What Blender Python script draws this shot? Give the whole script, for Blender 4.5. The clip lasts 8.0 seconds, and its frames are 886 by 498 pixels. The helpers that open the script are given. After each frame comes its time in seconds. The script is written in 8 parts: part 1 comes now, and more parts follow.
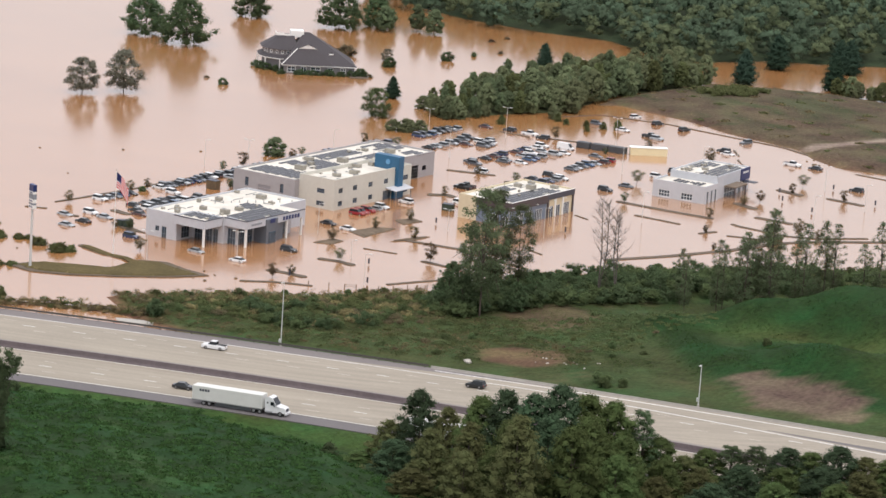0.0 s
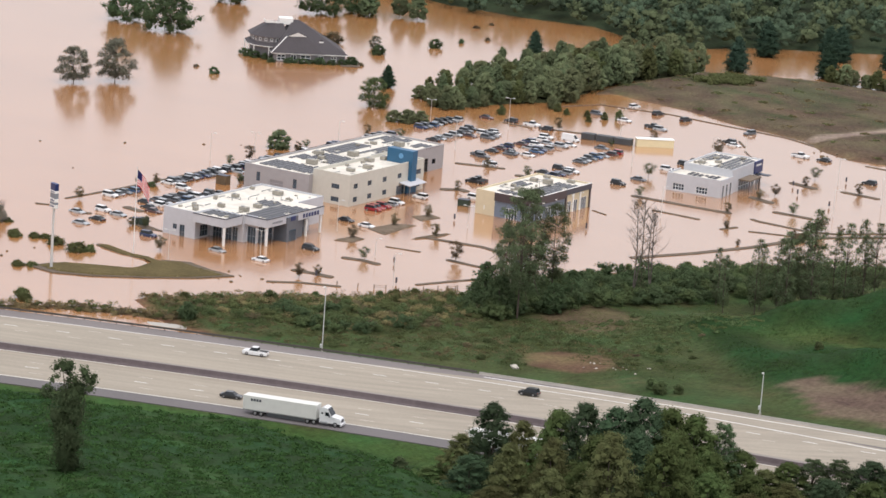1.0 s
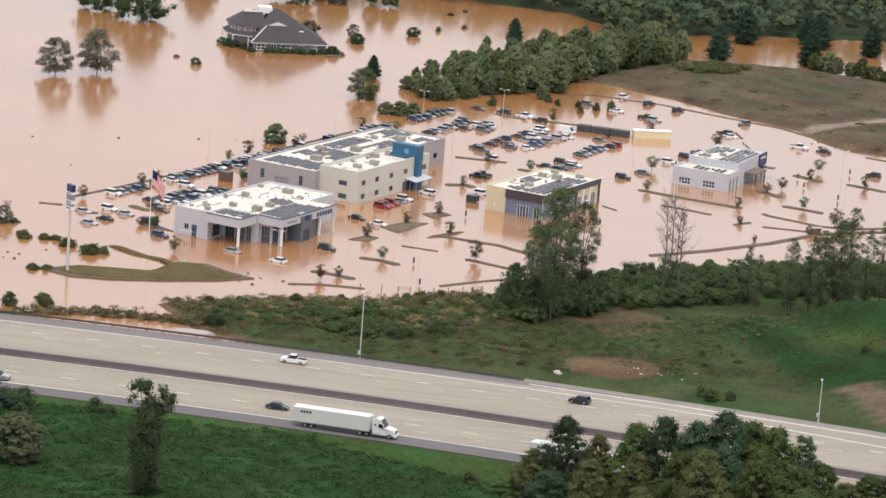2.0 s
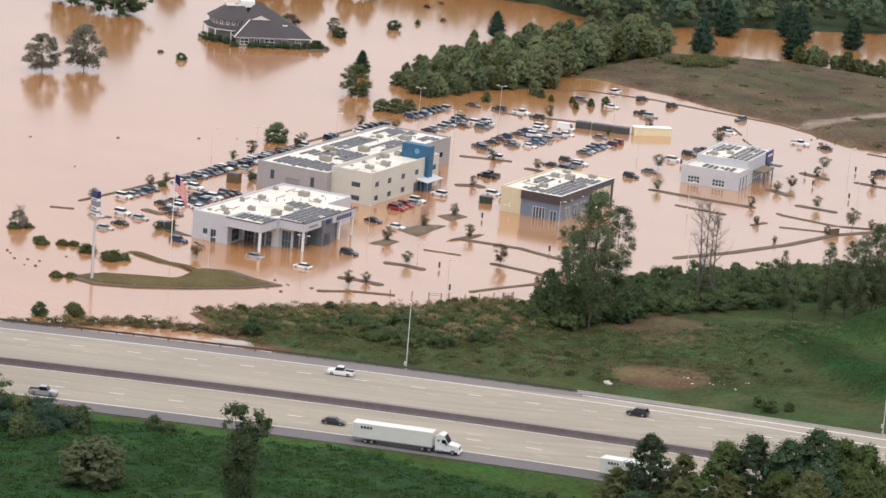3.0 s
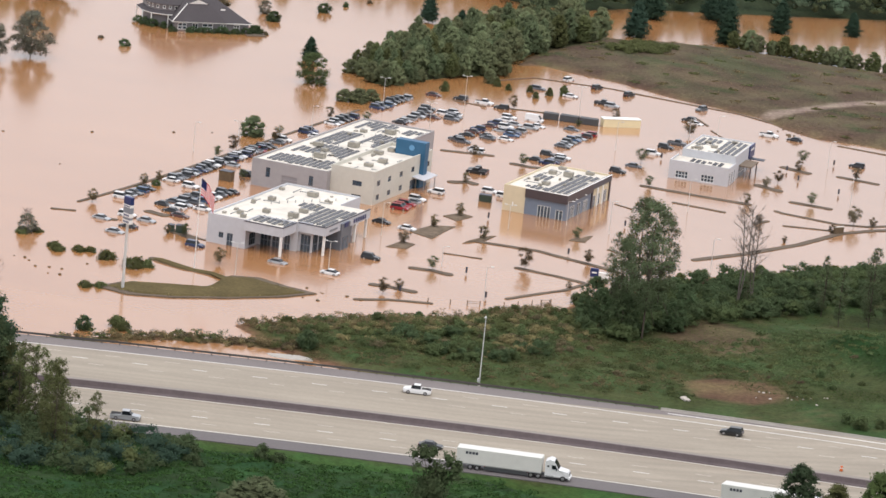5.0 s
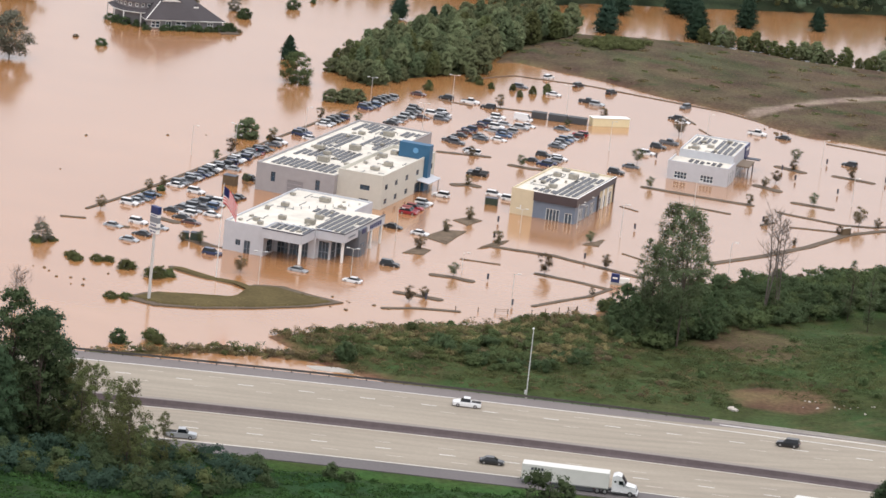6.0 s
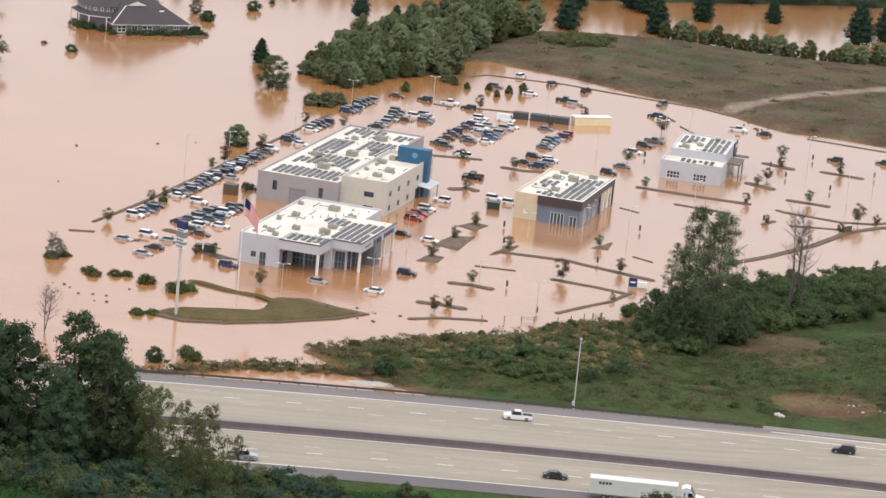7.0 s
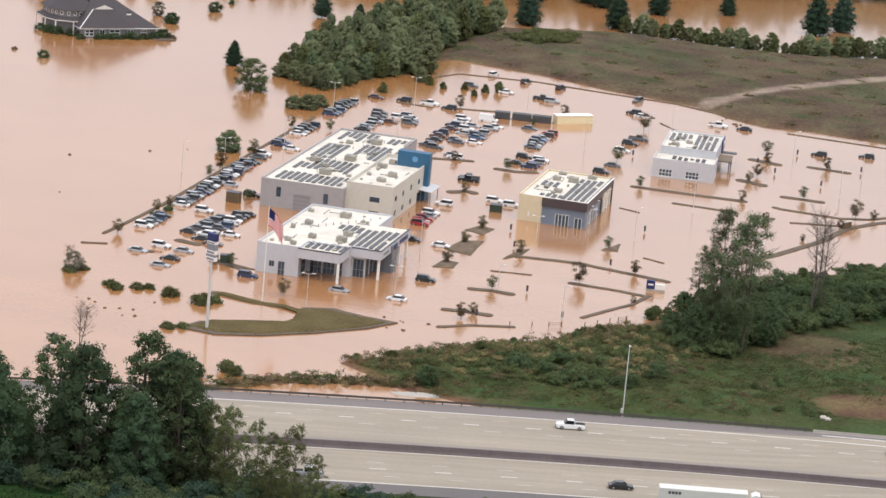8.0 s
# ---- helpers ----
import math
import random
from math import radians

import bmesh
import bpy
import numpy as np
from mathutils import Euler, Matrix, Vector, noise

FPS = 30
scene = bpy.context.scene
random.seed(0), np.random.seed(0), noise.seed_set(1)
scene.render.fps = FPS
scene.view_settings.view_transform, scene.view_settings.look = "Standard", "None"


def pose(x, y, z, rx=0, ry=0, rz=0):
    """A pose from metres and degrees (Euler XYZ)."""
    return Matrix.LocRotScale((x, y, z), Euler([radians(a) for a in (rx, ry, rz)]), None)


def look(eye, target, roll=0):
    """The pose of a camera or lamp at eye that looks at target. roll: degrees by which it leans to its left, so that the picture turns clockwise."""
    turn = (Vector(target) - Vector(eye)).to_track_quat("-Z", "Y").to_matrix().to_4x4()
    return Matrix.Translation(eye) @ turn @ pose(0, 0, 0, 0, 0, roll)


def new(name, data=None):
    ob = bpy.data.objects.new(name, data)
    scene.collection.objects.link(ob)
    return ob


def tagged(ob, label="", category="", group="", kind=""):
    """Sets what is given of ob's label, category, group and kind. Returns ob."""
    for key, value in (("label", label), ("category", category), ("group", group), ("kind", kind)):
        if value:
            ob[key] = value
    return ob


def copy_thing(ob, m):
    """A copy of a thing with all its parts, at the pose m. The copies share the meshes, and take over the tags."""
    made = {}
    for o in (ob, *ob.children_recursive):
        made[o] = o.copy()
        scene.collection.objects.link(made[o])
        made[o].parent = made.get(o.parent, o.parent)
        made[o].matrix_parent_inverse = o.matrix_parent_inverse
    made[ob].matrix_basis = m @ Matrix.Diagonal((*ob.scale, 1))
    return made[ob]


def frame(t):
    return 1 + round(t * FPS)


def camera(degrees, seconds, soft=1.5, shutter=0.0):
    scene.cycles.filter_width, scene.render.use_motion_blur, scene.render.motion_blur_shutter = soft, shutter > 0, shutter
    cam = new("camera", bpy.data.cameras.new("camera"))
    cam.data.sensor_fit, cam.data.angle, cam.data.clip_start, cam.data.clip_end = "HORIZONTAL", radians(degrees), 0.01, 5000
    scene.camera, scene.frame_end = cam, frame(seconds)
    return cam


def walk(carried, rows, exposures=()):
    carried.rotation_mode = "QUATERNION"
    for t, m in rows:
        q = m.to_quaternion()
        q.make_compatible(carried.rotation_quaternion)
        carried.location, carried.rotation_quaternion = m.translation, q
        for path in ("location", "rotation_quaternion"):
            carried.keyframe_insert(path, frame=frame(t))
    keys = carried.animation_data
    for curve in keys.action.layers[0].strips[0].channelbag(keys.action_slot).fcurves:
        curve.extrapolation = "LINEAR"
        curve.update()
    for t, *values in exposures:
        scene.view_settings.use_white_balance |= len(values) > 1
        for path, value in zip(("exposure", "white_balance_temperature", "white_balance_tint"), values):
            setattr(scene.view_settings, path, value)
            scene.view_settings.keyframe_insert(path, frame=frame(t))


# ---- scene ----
cam = camera(15.91, 8.0, 1.55)
PATH = [
    (0, (497.77, -710.50, 178.98), (19.37, 27.66, -11.42), 3.92),
    (0.5, (478.99, -711.70, 179.38), (12.87, 33.53, -13.91), 4.07),
    (1, (459.99, -712.72, 179.96), (7.14, 39.81, -16.59), 4.22),
    (1.5, (440.67, -713.52, 180.15), (2.49, 46.88, -19.30), 4.33),
    (3, (383.34, -718.80, 181.18), (-9.80, 64.24, -24.46), 4.66),
    (3.5, (364.07, -721.21, 181.52), (-11.81, 69.78, -25.96), 4.92),
    (4, (344.87, -723.78, 181.80), (-10.75, 76.03, -27.58), 5.17),
    (4.5, (325.95, -726.12, 181.96), (-11.54, 81.14, -28.84), 5.43),
    (6, (268.38, -732.26, 182.02), (-14.68, 94.97, -31.45), 6.03),
    (6.5, (248.93, -734.63, 182.11), (-14.06, 99.12, -31.67), 5.72),
    (7, (229.49, -737.13, 182.17), (-13.78, 102.53, -31.82), 5.57),
    (7.5, (210.09, -739.90, 182.54), (-12.41, 105.35, -32.04), 5.33),
    (8, (190.71, -742.85, 182.83), (-11.67, 107.38, -31.98), 5.18),
]
walk(cam, [(t, look(eye, target, roll)) for t, eye, target, roll in PATH])

# ---- world, light, exposure ----
world = bpy.data.worlds.new("overcast_sky")
scene.world = world
world.use_nodes = True
wn, wl = world.node_tree.nodes, world.node_tree.links
wn.clear()
SUN_EL, SUN_ROT = radians(66), radians(140)
sky = wn.new("ShaderNodeTexSky")
sky.sky_type, sky.sun_disc = "NISHITA", False
sky.sun_elevation, sky.sun_rotation = SUN_EL, SUN_ROT
sky.dust_density, sky.air_density, sky.ozone_density = 6.0, 1.0, 1.0
sky_bg = wn.new("ShaderNodeBackground")
sky_bg.inputs[1].default_value = 0.06
cloud = wn.new("ShaderNodeTexNoise")
cloud.inputs["Scale"].default_value, cloud.inputs["Detail"].default_value = 2.2, 4.0
cloud_ramp = wn.new("ShaderNodeValToRGB")
cloud_ramp.color_ramp.elements[0].position, cloud_ramp.color_ramp.elements[0].color = 0.3, (0.88, 0.865, 0.92, 1)
cloud_ramp.color_ramp.elements[1].position, cloud_ramp.color_ramp.elements[1].color = 0.75, (1.0, 0.985, 1.0, 1)
cloud_bg = wn.new("ShaderNodeBackground")
split = wn.new("ShaderNodeSeparateXYZ")
gain = wn.new("ShaderNodeMapRange")
gain.inputs[1].default_value, gain.inputs[2].default_value, gain.inputs[3].default_value, gain.inputs[4].default_value = 0.0, 1.0, 0.70, 1.45
both = wn.new("ShaderNodeAddShader")
w_out = wn.new("ShaderNodeOutputWorld")
coord = wn.new("ShaderNodeTexCoord")
wl.new(coord.outputs["Generated"], cloud.inputs["Vector"])
wl.new(coord.outputs["Generated"], split.inputs[0])
wl.new(split.outputs[2], gain.inputs[0])
wl.new(gain.outputs[0], cloud_bg.inputs[1])
wl.new(cloud.outputs[0], cloud_ramp.inputs[0])
wl.new(cloud_ramp.outputs[0], cloud_bg.inputs[0])
wl.new(sky.outputs[0], sky_bg.inputs[0])
wl.new(sky_bg.outputs[0], both.inputs[0])
wl.new(cloud_bg.outputs[0], both.inputs[1])
wl.new(both.outputs[0], w_out.inputs[0])

sun = new("sun", bpy.data.lights.new("sun", "SUN"))
sun.data.energy, sun.data.angle, sun.data.color = 0.7, radians(30), (1.0, 0.97, 0.92)
sun_dir = Vector((math.sin(SUN_ROT) * math.cos(SUN_EL), math.cos(SUN_ROT) * math.cos(SUN_EL), math.sin(SUN_EL)))
sun.matrix_basis = look(sun_dir * 400, (0, 0, 0))


# ---- materials ----
def tree_of(name):
    m = bpy.data.materials.new(name)
    m.use_nodes = True
    return m, m.node_tree.nodes, m.node_tree.links, m.node_tree.nodes["Principled BSDF"]


def surface(name, colour, rough=0.6, vary=0.12, fine=3.0, coarse=0.15, bump=0.0, bump_scale=20.0, metal=0.0, random_hue=0.0, spec=0.5, island=0.0):
    """A material whose colour varies at two scales, with fine relief."""
    m, n, l, p = tree_of(name)
    p.inputs["Roughness"].default_value, p.inputs["Metallic"].default_value = rough, metal
    p.inputs["Specular IOR Level"].default_value = spec
    at = n.new("ShaderNodeNewGeometry")
    a, b = n.new("ShaderNodeTexNoise"), n.new("ShaderNodeTexNoise")
    for tex, s in ((a, fine), (b, coarse)):
        tex.inputs["Scale"].default_value, tex.inputs["Detail"].default_value = s, 4.0
        l.new(at.outputs["Position"], tex.inputs["Vector"])
    add = n.new("ShaderNodeMath")
    add.operation = "ADD"
    l.new(a.outputs[0], add.inputs[0])
    l.new(b.outputs[0], add.inputs[1])
    span = n.new("ShaderNodeMapRange")
    span.inputs[1].default_value, span.inputs[2].default_value = 0.6, 1.4
    span.inputs[3].default_value, span.inputs[4].default_value = 1 - vary, 1 + vary
    l.new(add.outputs[0], span.inputs[0])
    hsv = n.new("ShaderNodeHueSaturation")
    hsv.inputs["Color"].default_value = (*colour, 1)
    value = span.outputs[0]
    if random_hue or island:
        if island:
            rnd = at.outputs["Random Per Island"]
        else:
            rnd = n.new("ShaderNodeObjectInfo").outputs["Random"]
        hue = n.new("ShaderNodeMapRange")
        k = random_hue or island
        hue.inputs[3].default_value, hue.inputs[4].default_value = 0.5 - 0.05 * k, 0.5 + 0.03 * k
        l.new(rnd, hue.inputs[0])
        l.new(hue.outputs[0], hsv.inputs["Hue"])
        val = n.new("ShaderNodeMapRange")
        val.inputs[3].default_value, val.inputs[4].default_value = 1 - 0.45 * k, 1 + 0.45 * k
        l.new(rnd, val.inputs[0])
        mul = n.new("ShaderNodeMath")
        mul.operation = "MULTIPLY"
        l.new(val.outputs[0], mul.inputs[0])
        l.new(span.outputs[0], mul.inputs[1])
        value = mul.outputs[0]
    l.new(value, hsv.inputs["Value"])
    l.new(hsv.outputs[0], p.inputs["Base Color"])
    if bump:
        c = n.new("ShaderNodeTexNoise")
        c.inputs["Scale"].default_value, c.inputs["Detail"].default_value = bump_scale, 5.0
        l.new(at.outputs["Position"], c.inputs["Vector"])
        rel = n.new("ShaderNodeBump")
        rel.inputs["Strength"].default_value, rel.inputs["Distance"].default_value = 0.6, bump
        l.new(c.outputs[0], rel.inputs["Height"])
        l.new(rel.outputs[0], p.inputs["Normal"])
    return m


def leaf_material(name, colour, vary=0.25):
    """Foliage: matte leaves, each clump a little different, each plant too."""
    m, n, l, p = tree_of(name)
    p.inputs["Roughness"].default_value, p.inputs["Specular IOR Level"].default_value = 0.85, 0.04
    at, info = n.new("ShaderNodeNewGeometry"), n.new("ShaderNodeObjectInfo")
    hsv, hsv2 = n.new("ShaderNodeHueSaturation"), n.new("ShaderNodeHueSaturation")
    hsv.inputs["Color"].default_value = (*colour, 1)

    def ranged(src, lo, hi, dst):
        r = n.new("ShaderNodeMapRange")
        r.inputs[3].default_value, r.inputs[4].default_value = lo, hi
        l.new(src, r.inputs[0])
        l.new(r.outputs[0], dst)
    drift = n.new("ShaderNodeTexNoise")
    drift.inputs["Scale"].default_value, drift.inputs["Detail"].default_value = 0.55, 3.0
    l.new(at.outputs["Position"], drift.inputs["Vector"])
    wide = n.new("ShaderNodeMapRange")
    wide.inputs[1].default_value, wide.inputs[2].default_value = 0.3, 0.7
    wide.inputs[3].default_value, wide.inputs[4].default_value = 1 - 1.1 * vary, 1 + 1.1 * vary
    l.new(drift.outputs[0], wide.inputs[0])
    fine = n.new("ShaderNodeMapRange")
    fine.inputs[3].default_value, fine.inputs[4].default_value = 1 - 0.5 * vary, 1 + 0.5 * vary
    l.new(at.outputs["Random Per Island"], fine.inputs[0])
    both_scales = n.new("ShaderNodeMath")
    both_scales.operation = "MULTIPLY"
    l.new(wide.outputs[0], both_scales.inputs[0])
    l.new(fine.outputs[0], both_scales.inputs[1])
    l.new(both_scales.outputs[0], hsv.inputs["Value"])
    ranged(drift.outputs[0], 0.475, 0.525, hsv.inputs["Hue"])
    ranged(info.outputs["Random"], 0.475, 0.507, hsv2.inputs["Hue"])
    ranged(info.outputs["Random"], 1 - 0.9 * vary, 1 + 0.9 * vary, hsv2.inputs["Value"])
    l.new(hsv.outputs[0], hsv2.inputs["Color"])
    l.new(hsv2.outputs[0], p.inputs["Base Color"])
    thru, mix = n.new("ShaderNodeBsdfTranslucent"), n.new("ShaderNodeMixShader")
    l.new(hsv2.outputs[0], thru.inputs["Color"])
    mix.inputs[0].default_value = 0.45
    l.new(p.outputs[0], mix.inputs[1])
    l.new(thru.outputs[0], mix.inputs[2])
    l.new(mix.outputs[0], n["Material Output"].inputs["Surface"])
    return m


def water_material():
    m, n, l, p = tree_of("muddy_flood_water")
    at = n.new("ShaderNodeNewGeometry")
    big, drift = n.new("ShaderNodeTexNoise"), n.new("ShaderNodeTexNoise")
    big.inputs["Scale"].default_value, big.inputs["Detail"].default_value = 0.012, 5.0
    stretch = n.new("ShaderNodeMapping")
    stretch.inputs["Scale"].default_value = (0.03, 0.06, 1)
    l.new(at.outputs["Position"], stretch.inputs[0])
    l.new(stretch.outputs[0], drift.inputs["Vector"])
    drift.inputs["Scale"].default_value, drift.inputs["Detail"].default_value = 1.0, 4.0
    l.new(at.outputs["Position"], big.inputs["Vector"])
    add = n.new("ShaderNodeMath")
    l.new(big.outputs[0], add.inputs[0])
    l.new(drift.outputs[0], add.inputs[1])
    ramp = n.new("ShaderNodeValToRGB")
    ramp.color_ramp.elements[0].position, ramp.color_ramp.elements[0].color = 0.3, (0.335, 0.150, 0.052, 1)
    ramp.color_ramp.elements[1].position, ramp.color_ramp.elements[1].color = 0.75, (0.430, 0.208, 0.084, 1)
    half = n.new("ShaderNodeMath")
    half.operation = "MULTIPLY"
    half.inputs[1].default_value = 0.5
    l.new(add.outputs[0], half.inputs[0])
    l.new(half.outputs[0], ramp.inputs[0])
    # brighter sky reflection over the parking lot, put into the water colour as a paler east
    where, east = n.new("ShaderNodeSeparateXYZ"), n.new("ShaderNodeMapRange")
    east.interpolation_type = "SMOOTHSTEP"
    east.inputs[1].default_value, east.inputs[2].default_value = -60.0, 110.0
    sky_sheen = n.new("ShaderNodeMixRGB")
    sky_sheen.blend_type = "MULTIPLY"
    sky_sheen.inputs[2].default_value = (0.99, 1.15, 1.54, 1)
    l.new(at.outputs["Position"], where.inputs[0])
    l.new(where.outputs[0], east.inputs[0])
    l.new(east.outputs[0], sky_sheen.inputs[0])
    l.new(ramp.outputs[0], sky_sheen.inputs[1])
    l.new(sky_sheen.outputs[0], p.inputs["Base Color"])
    p.inputs["Roughness"].default_value, p.inputs["IOR"].default_value = 0.17, 1.72
    p.inputs["Coat Weight"].default_value, p.inputs["Coat IOR"].default_value, p.inputs["Coat Roughness"].default_value = 0.55, 1.6, 0.11
    rip = n.new("ShaderNodeTexNoise")
    rip.inputs["Scale"].default_value, rip.inputs["Detail"].default_value = 0.9, 3.0
    l.new(at.outputs["Position"], rip.inputs["Vector"])
    bump = n.new("ShaderNodeBump")
    bump.inputs["Strength"].default_value, bump.inputs["Distance"].default_value = 0.25, 0.06
    l.new(rip.outputs[0], bump.inputs["Height"])
    l.new(bump.outputs[0], p.inputs["Normal"])
    return m


def ground_material():
    m, n, l, p = tree_of("ground_cover")
    p.inputs["Roughness"].default_value, p.inputs["Specular IOR Level"].default_value = 0.9, 0.1
    col = n.new("ShaderNodeVertexColor")
    col.layer_name = "cover"
    at = n.new("ShaderNodeNewGeometry")
    a, b = n.new("ShaderNodeTexNoise"), n.new("ShaderNodeTexNoise")
    for tex, s in ((a, 0.9), (b, 0.09)):
        tex.inputs["Scale"].default_value, tex.inputs["Detail"].default_value = s, 6.0
        l.new(at.outputs["Position"], tex.inputs["Vector"])
    add = n.new("ShaderNodeMath")
    l.new(a.outputs[0], add.inputs[0])
    l.new(b.outputs[0], add.inputs[1])
    r = n.new("ShaderNodeMapRange")
    r.inputs[1].default_value, r.inputs[2].default_value, r.inputs[3].default_value, r.inputs[4].default_value = 0.6, 1.4, 0.5, 1.5
    l.new(add.outputs[0], r.inputs[0])
    hue = n.new("ShaderNodeMapRange")
    hue.inputs[1].default_value, hue.inputs[2].default_value, hue.inputs[3].default_value, hue.inputs[4].default_value = 0.3, 0.7, 0.47, 0.53
    l.new(b.outputs[0], hue.inputs[0])
    hsv = n.new("ShaderNodeHueSaturation")
    l.new(col.outputs[0], hsv.inputs["Color"])
    l.new(r.outputs[0], hsv.inputs["Value"])
    l.new(hue.outputs[0], hsv.inputs["Hue"])
    l.new(hsv.outputs[0], p.inputs["Base Color"])
    c = n.new("ShaderNodeTexNoise")
    c.inputs["Scale"].default_value, c.inputs["Detail"].default_value = 1.5, 6.0
    l.new(at.outputs["Position"], c.inputs["Vector"])
    rel = n.new("ShaderNodeBump")
    rel.inputs["Strength"].default_value, rel.inputs["Distance"].default_value = 0.8, 0.35
    l.new(c.outputs[0], rel.inputs["Height"])
    l.new(rel.outputs[0], p.inputs["Normal"])
    return m


WATER, GROUND = water_material(), ground_material()


def lane_material():
    """Worn concrete with long tyre-dark bands along the highway and cross joints."""
    m = surface("worn_concrete_lanes", (0.288, 0.254, 0.204), 0.85, 0.09, 1.3, 0.05, 0.01, 8)
    n, l = m.node_tree.nodes, m.node_tree.links
    p, hsv = n["Principled BSDF"], [k for k in n if k.bl_idname == "ShaderNodeHueSaturation"][0]
    at = n.new("ShaderNodeNewGeometry")
    turn = n.new("ShaderNodeMapping")
    turn.vector_type = "TEXTURE"
    turn.inputs["Rotation"].default_value = (0, 0, radians(17))
    turn.inputs["Scale"].default_value = (90, 2.0, 1)
    streak = n.new("ShaderNodeTexNoise")
    streak.inputs["Scale"].default_value, streak.inputs["Detail"].default_value = 1.0, 3.0
    r = n.new("ShaderNodeMapRange")
    r.inputs[1].default_value, r.inputs[2].default_value, r.inputs[3].default_value, r.inputs[4].default_value = 0.3, 0.7, 0.88, 1.10
    mul = n.new("ShaderNodeVectorMath")
    mul.operation = "SCALE"
    l.new(at.outputs["Position"], turn.inputs[0])
    l.new(turn.outputs[0], streak.inputs["Vector"])
    l.new(streak.outputs[0], r.inputs[0])
    l.new(hsv.outputs[0], mul.inputs[0])
    l.new(r.outputs[0], mul.inputs["Scale"])
    l.new(mul.outputs[0], p.inputs["Base Color"])
    return m


CONCRETE_ROAD = lane_material()
# rail steel darkened so its colour includes the shadow line along it
RAIL = surface("shaded_rail_steel", (0.075, 0.068, 0.062), 0.7, 0.15, 2, 0.3)
ASPHALT = surface("grey_asphalt_shoulder", (0.125, 0.115, 0.116), 0.9, 0.15, 2.0, 0.08, 0.01, 10)
PAINT_LINE = surface("worn_white_road_paint", (0.72, 0.72, 0.70), 0.6, 0.2, 1.5, 0.3)
PAINT_FAINT = surface("faded_road_paint", (0.56, 0.52, 0.46), 0.7, 0.2, 1.5, 0.3)
FAR_SHOULDER = surface("pale_grey_shoulder", (0.168, 0.150, 0.146), 0.9, 0.14, 2.0, 0.08, 0.01, 10)
INNER_SHOULDER = surface("tyre_grey_concrete", (0.235, 0.210, 0.188), 0.9, 0.12, 2.0, 0.08, 0.01, 10)
PALE_CONCRETE = surface("pale_wall_concrete", (0.36, 0.34, 0.31), 0.9, 0.12, 1.0, 0.2, 0.01, 6)
BARRIER = surface("dark_barrier_concrete", (0.125, 0.102, 0.108), 0.9, 0.2, 1.0, 0.2, 0.02, 6)
STEEL = surface("galvanised_steel", (0.32, 0.33, 0.34), 0.45, 0.1, 2, 0.3, metal=0.6)
POLE = surface("pale_pole_paint", (0.55, 0.56, 0.55), 0.5, 0.06, 2, 0.3)
WHITE_WALL = surface("white_panel_wall", (0.50, 0.515, 0.55), 0.6, 0.08, 0.8, 0.12)
CREAM_WALL = surface("pale_cream_plaster", (0.55, 0.535, 0.475), 0.75, 0.08, 0.8, 0.12, 0.004, 15)
GREY_WALL = surface("grey_metal_wall", (0.335, 0.325, 0.335), 0.6, 0.08, 0.8, 0.12)
BLUE_WALL = surface("blue_panel", (0.024, 0.108, 0.205), 0.45, 0.07, 0.6, 0.15)
TAN_WALL = surface("sand_plaster", (0.62, 0.54, 0.38), 0.8, 0.06, 0.8, 0.12, 0.004, 15)
DARK_PANEL = surface("dark_brown_panel", (0.065, 0.05, 0.055), 0.45, 0.12, 0.8, 0.2)
SLATE_PANEL = surface("slate_blue_panel", (0.16, 0.20, 0.26), 0.45, 0.08, 0.8, 0.2)
STEEL_PANEL = surface("brushed_grey_panel", (0.15, 0.17, 0.20), 0.35, 0.08, 0.8, 0.2, metal=0.3)
FASCIA = surface("dark_fascia_metal", (0.05, 0.055, 0.075), 0.4, 0.1, 1, 0.2)
ROOF_WHITE = surface("white_roof_membrane", (0.62, 0.59, 0.525), 0.85, 0.2, 0.45, 0.12, 0.004, 6, spec=0.2)
DOOR_GREY = surface("grey_roller_door", (0.25, 0.245, 0.26), 0.55, 0.08, 1.0, 0.2)
SOLAR = surface("solar_cells", (0.020, 0.020, 0.026), 0.22, 0.15, 1.2, 0.3)
UNIT = surface("roof_unit_metal", (0.30, 0.28, 0.235), 0.6, 0.3, 1.6, 0.5)
SIGN_BLUE = surface("navy_sign", (0.015, 0.03, 0.12), 0.4, 0.08, 1, 0.3)
YELLOW_WALL = surface("cream_yellow_panel", (0.74, 0.66, 0.43), 0.6, 0.05, 0.6, 0.15)
KERB = surface("wet_kerb_and_mulch", (0.102, 0.077, 0.054), 0.9, 0.3, 1.4, 0.2, 0.03, 5)
TURF = surface("wet_turf", (0.098, 0.078, 0.036), 0.95, 0.35, 1.3, 0.12, 0.05, 4, spec=0.1)
MUD_TURF = surface("silted_turf", (0.148, 0.114, 0.082), 0.9, 0.35, 1.3, 0.3, 0.04, 4, spec=0.2)
SHINGLE = surface("slate_grey_shingles", (0.055, 0.049, 0.054), 0.8, 0.14, 1.6, 0.2, 0.03, 6)
HOUSE_WALL = surface("grey_siding", (0.20, 0.19, 0.195), 0.7, 0.08, 1, 0.2)
TRIM = surface("white_trim", (0.78, 0.78, 0.76), 0.6, 0.05, 1, 0.2)
WOOD = surface("weathered_fence_wood", (0.19, 0.14, 0.10), 0.9, 0.25, 3, 0.4)
BARK = surface("bark", (0.075, 0.058, 0.045), 0.95, 0.3, 4, 0.5)
PALE_BARK = surface("pale_bark", (0.115, 0.098, 0.085), 0.95, 0.3, 4, 0.5)
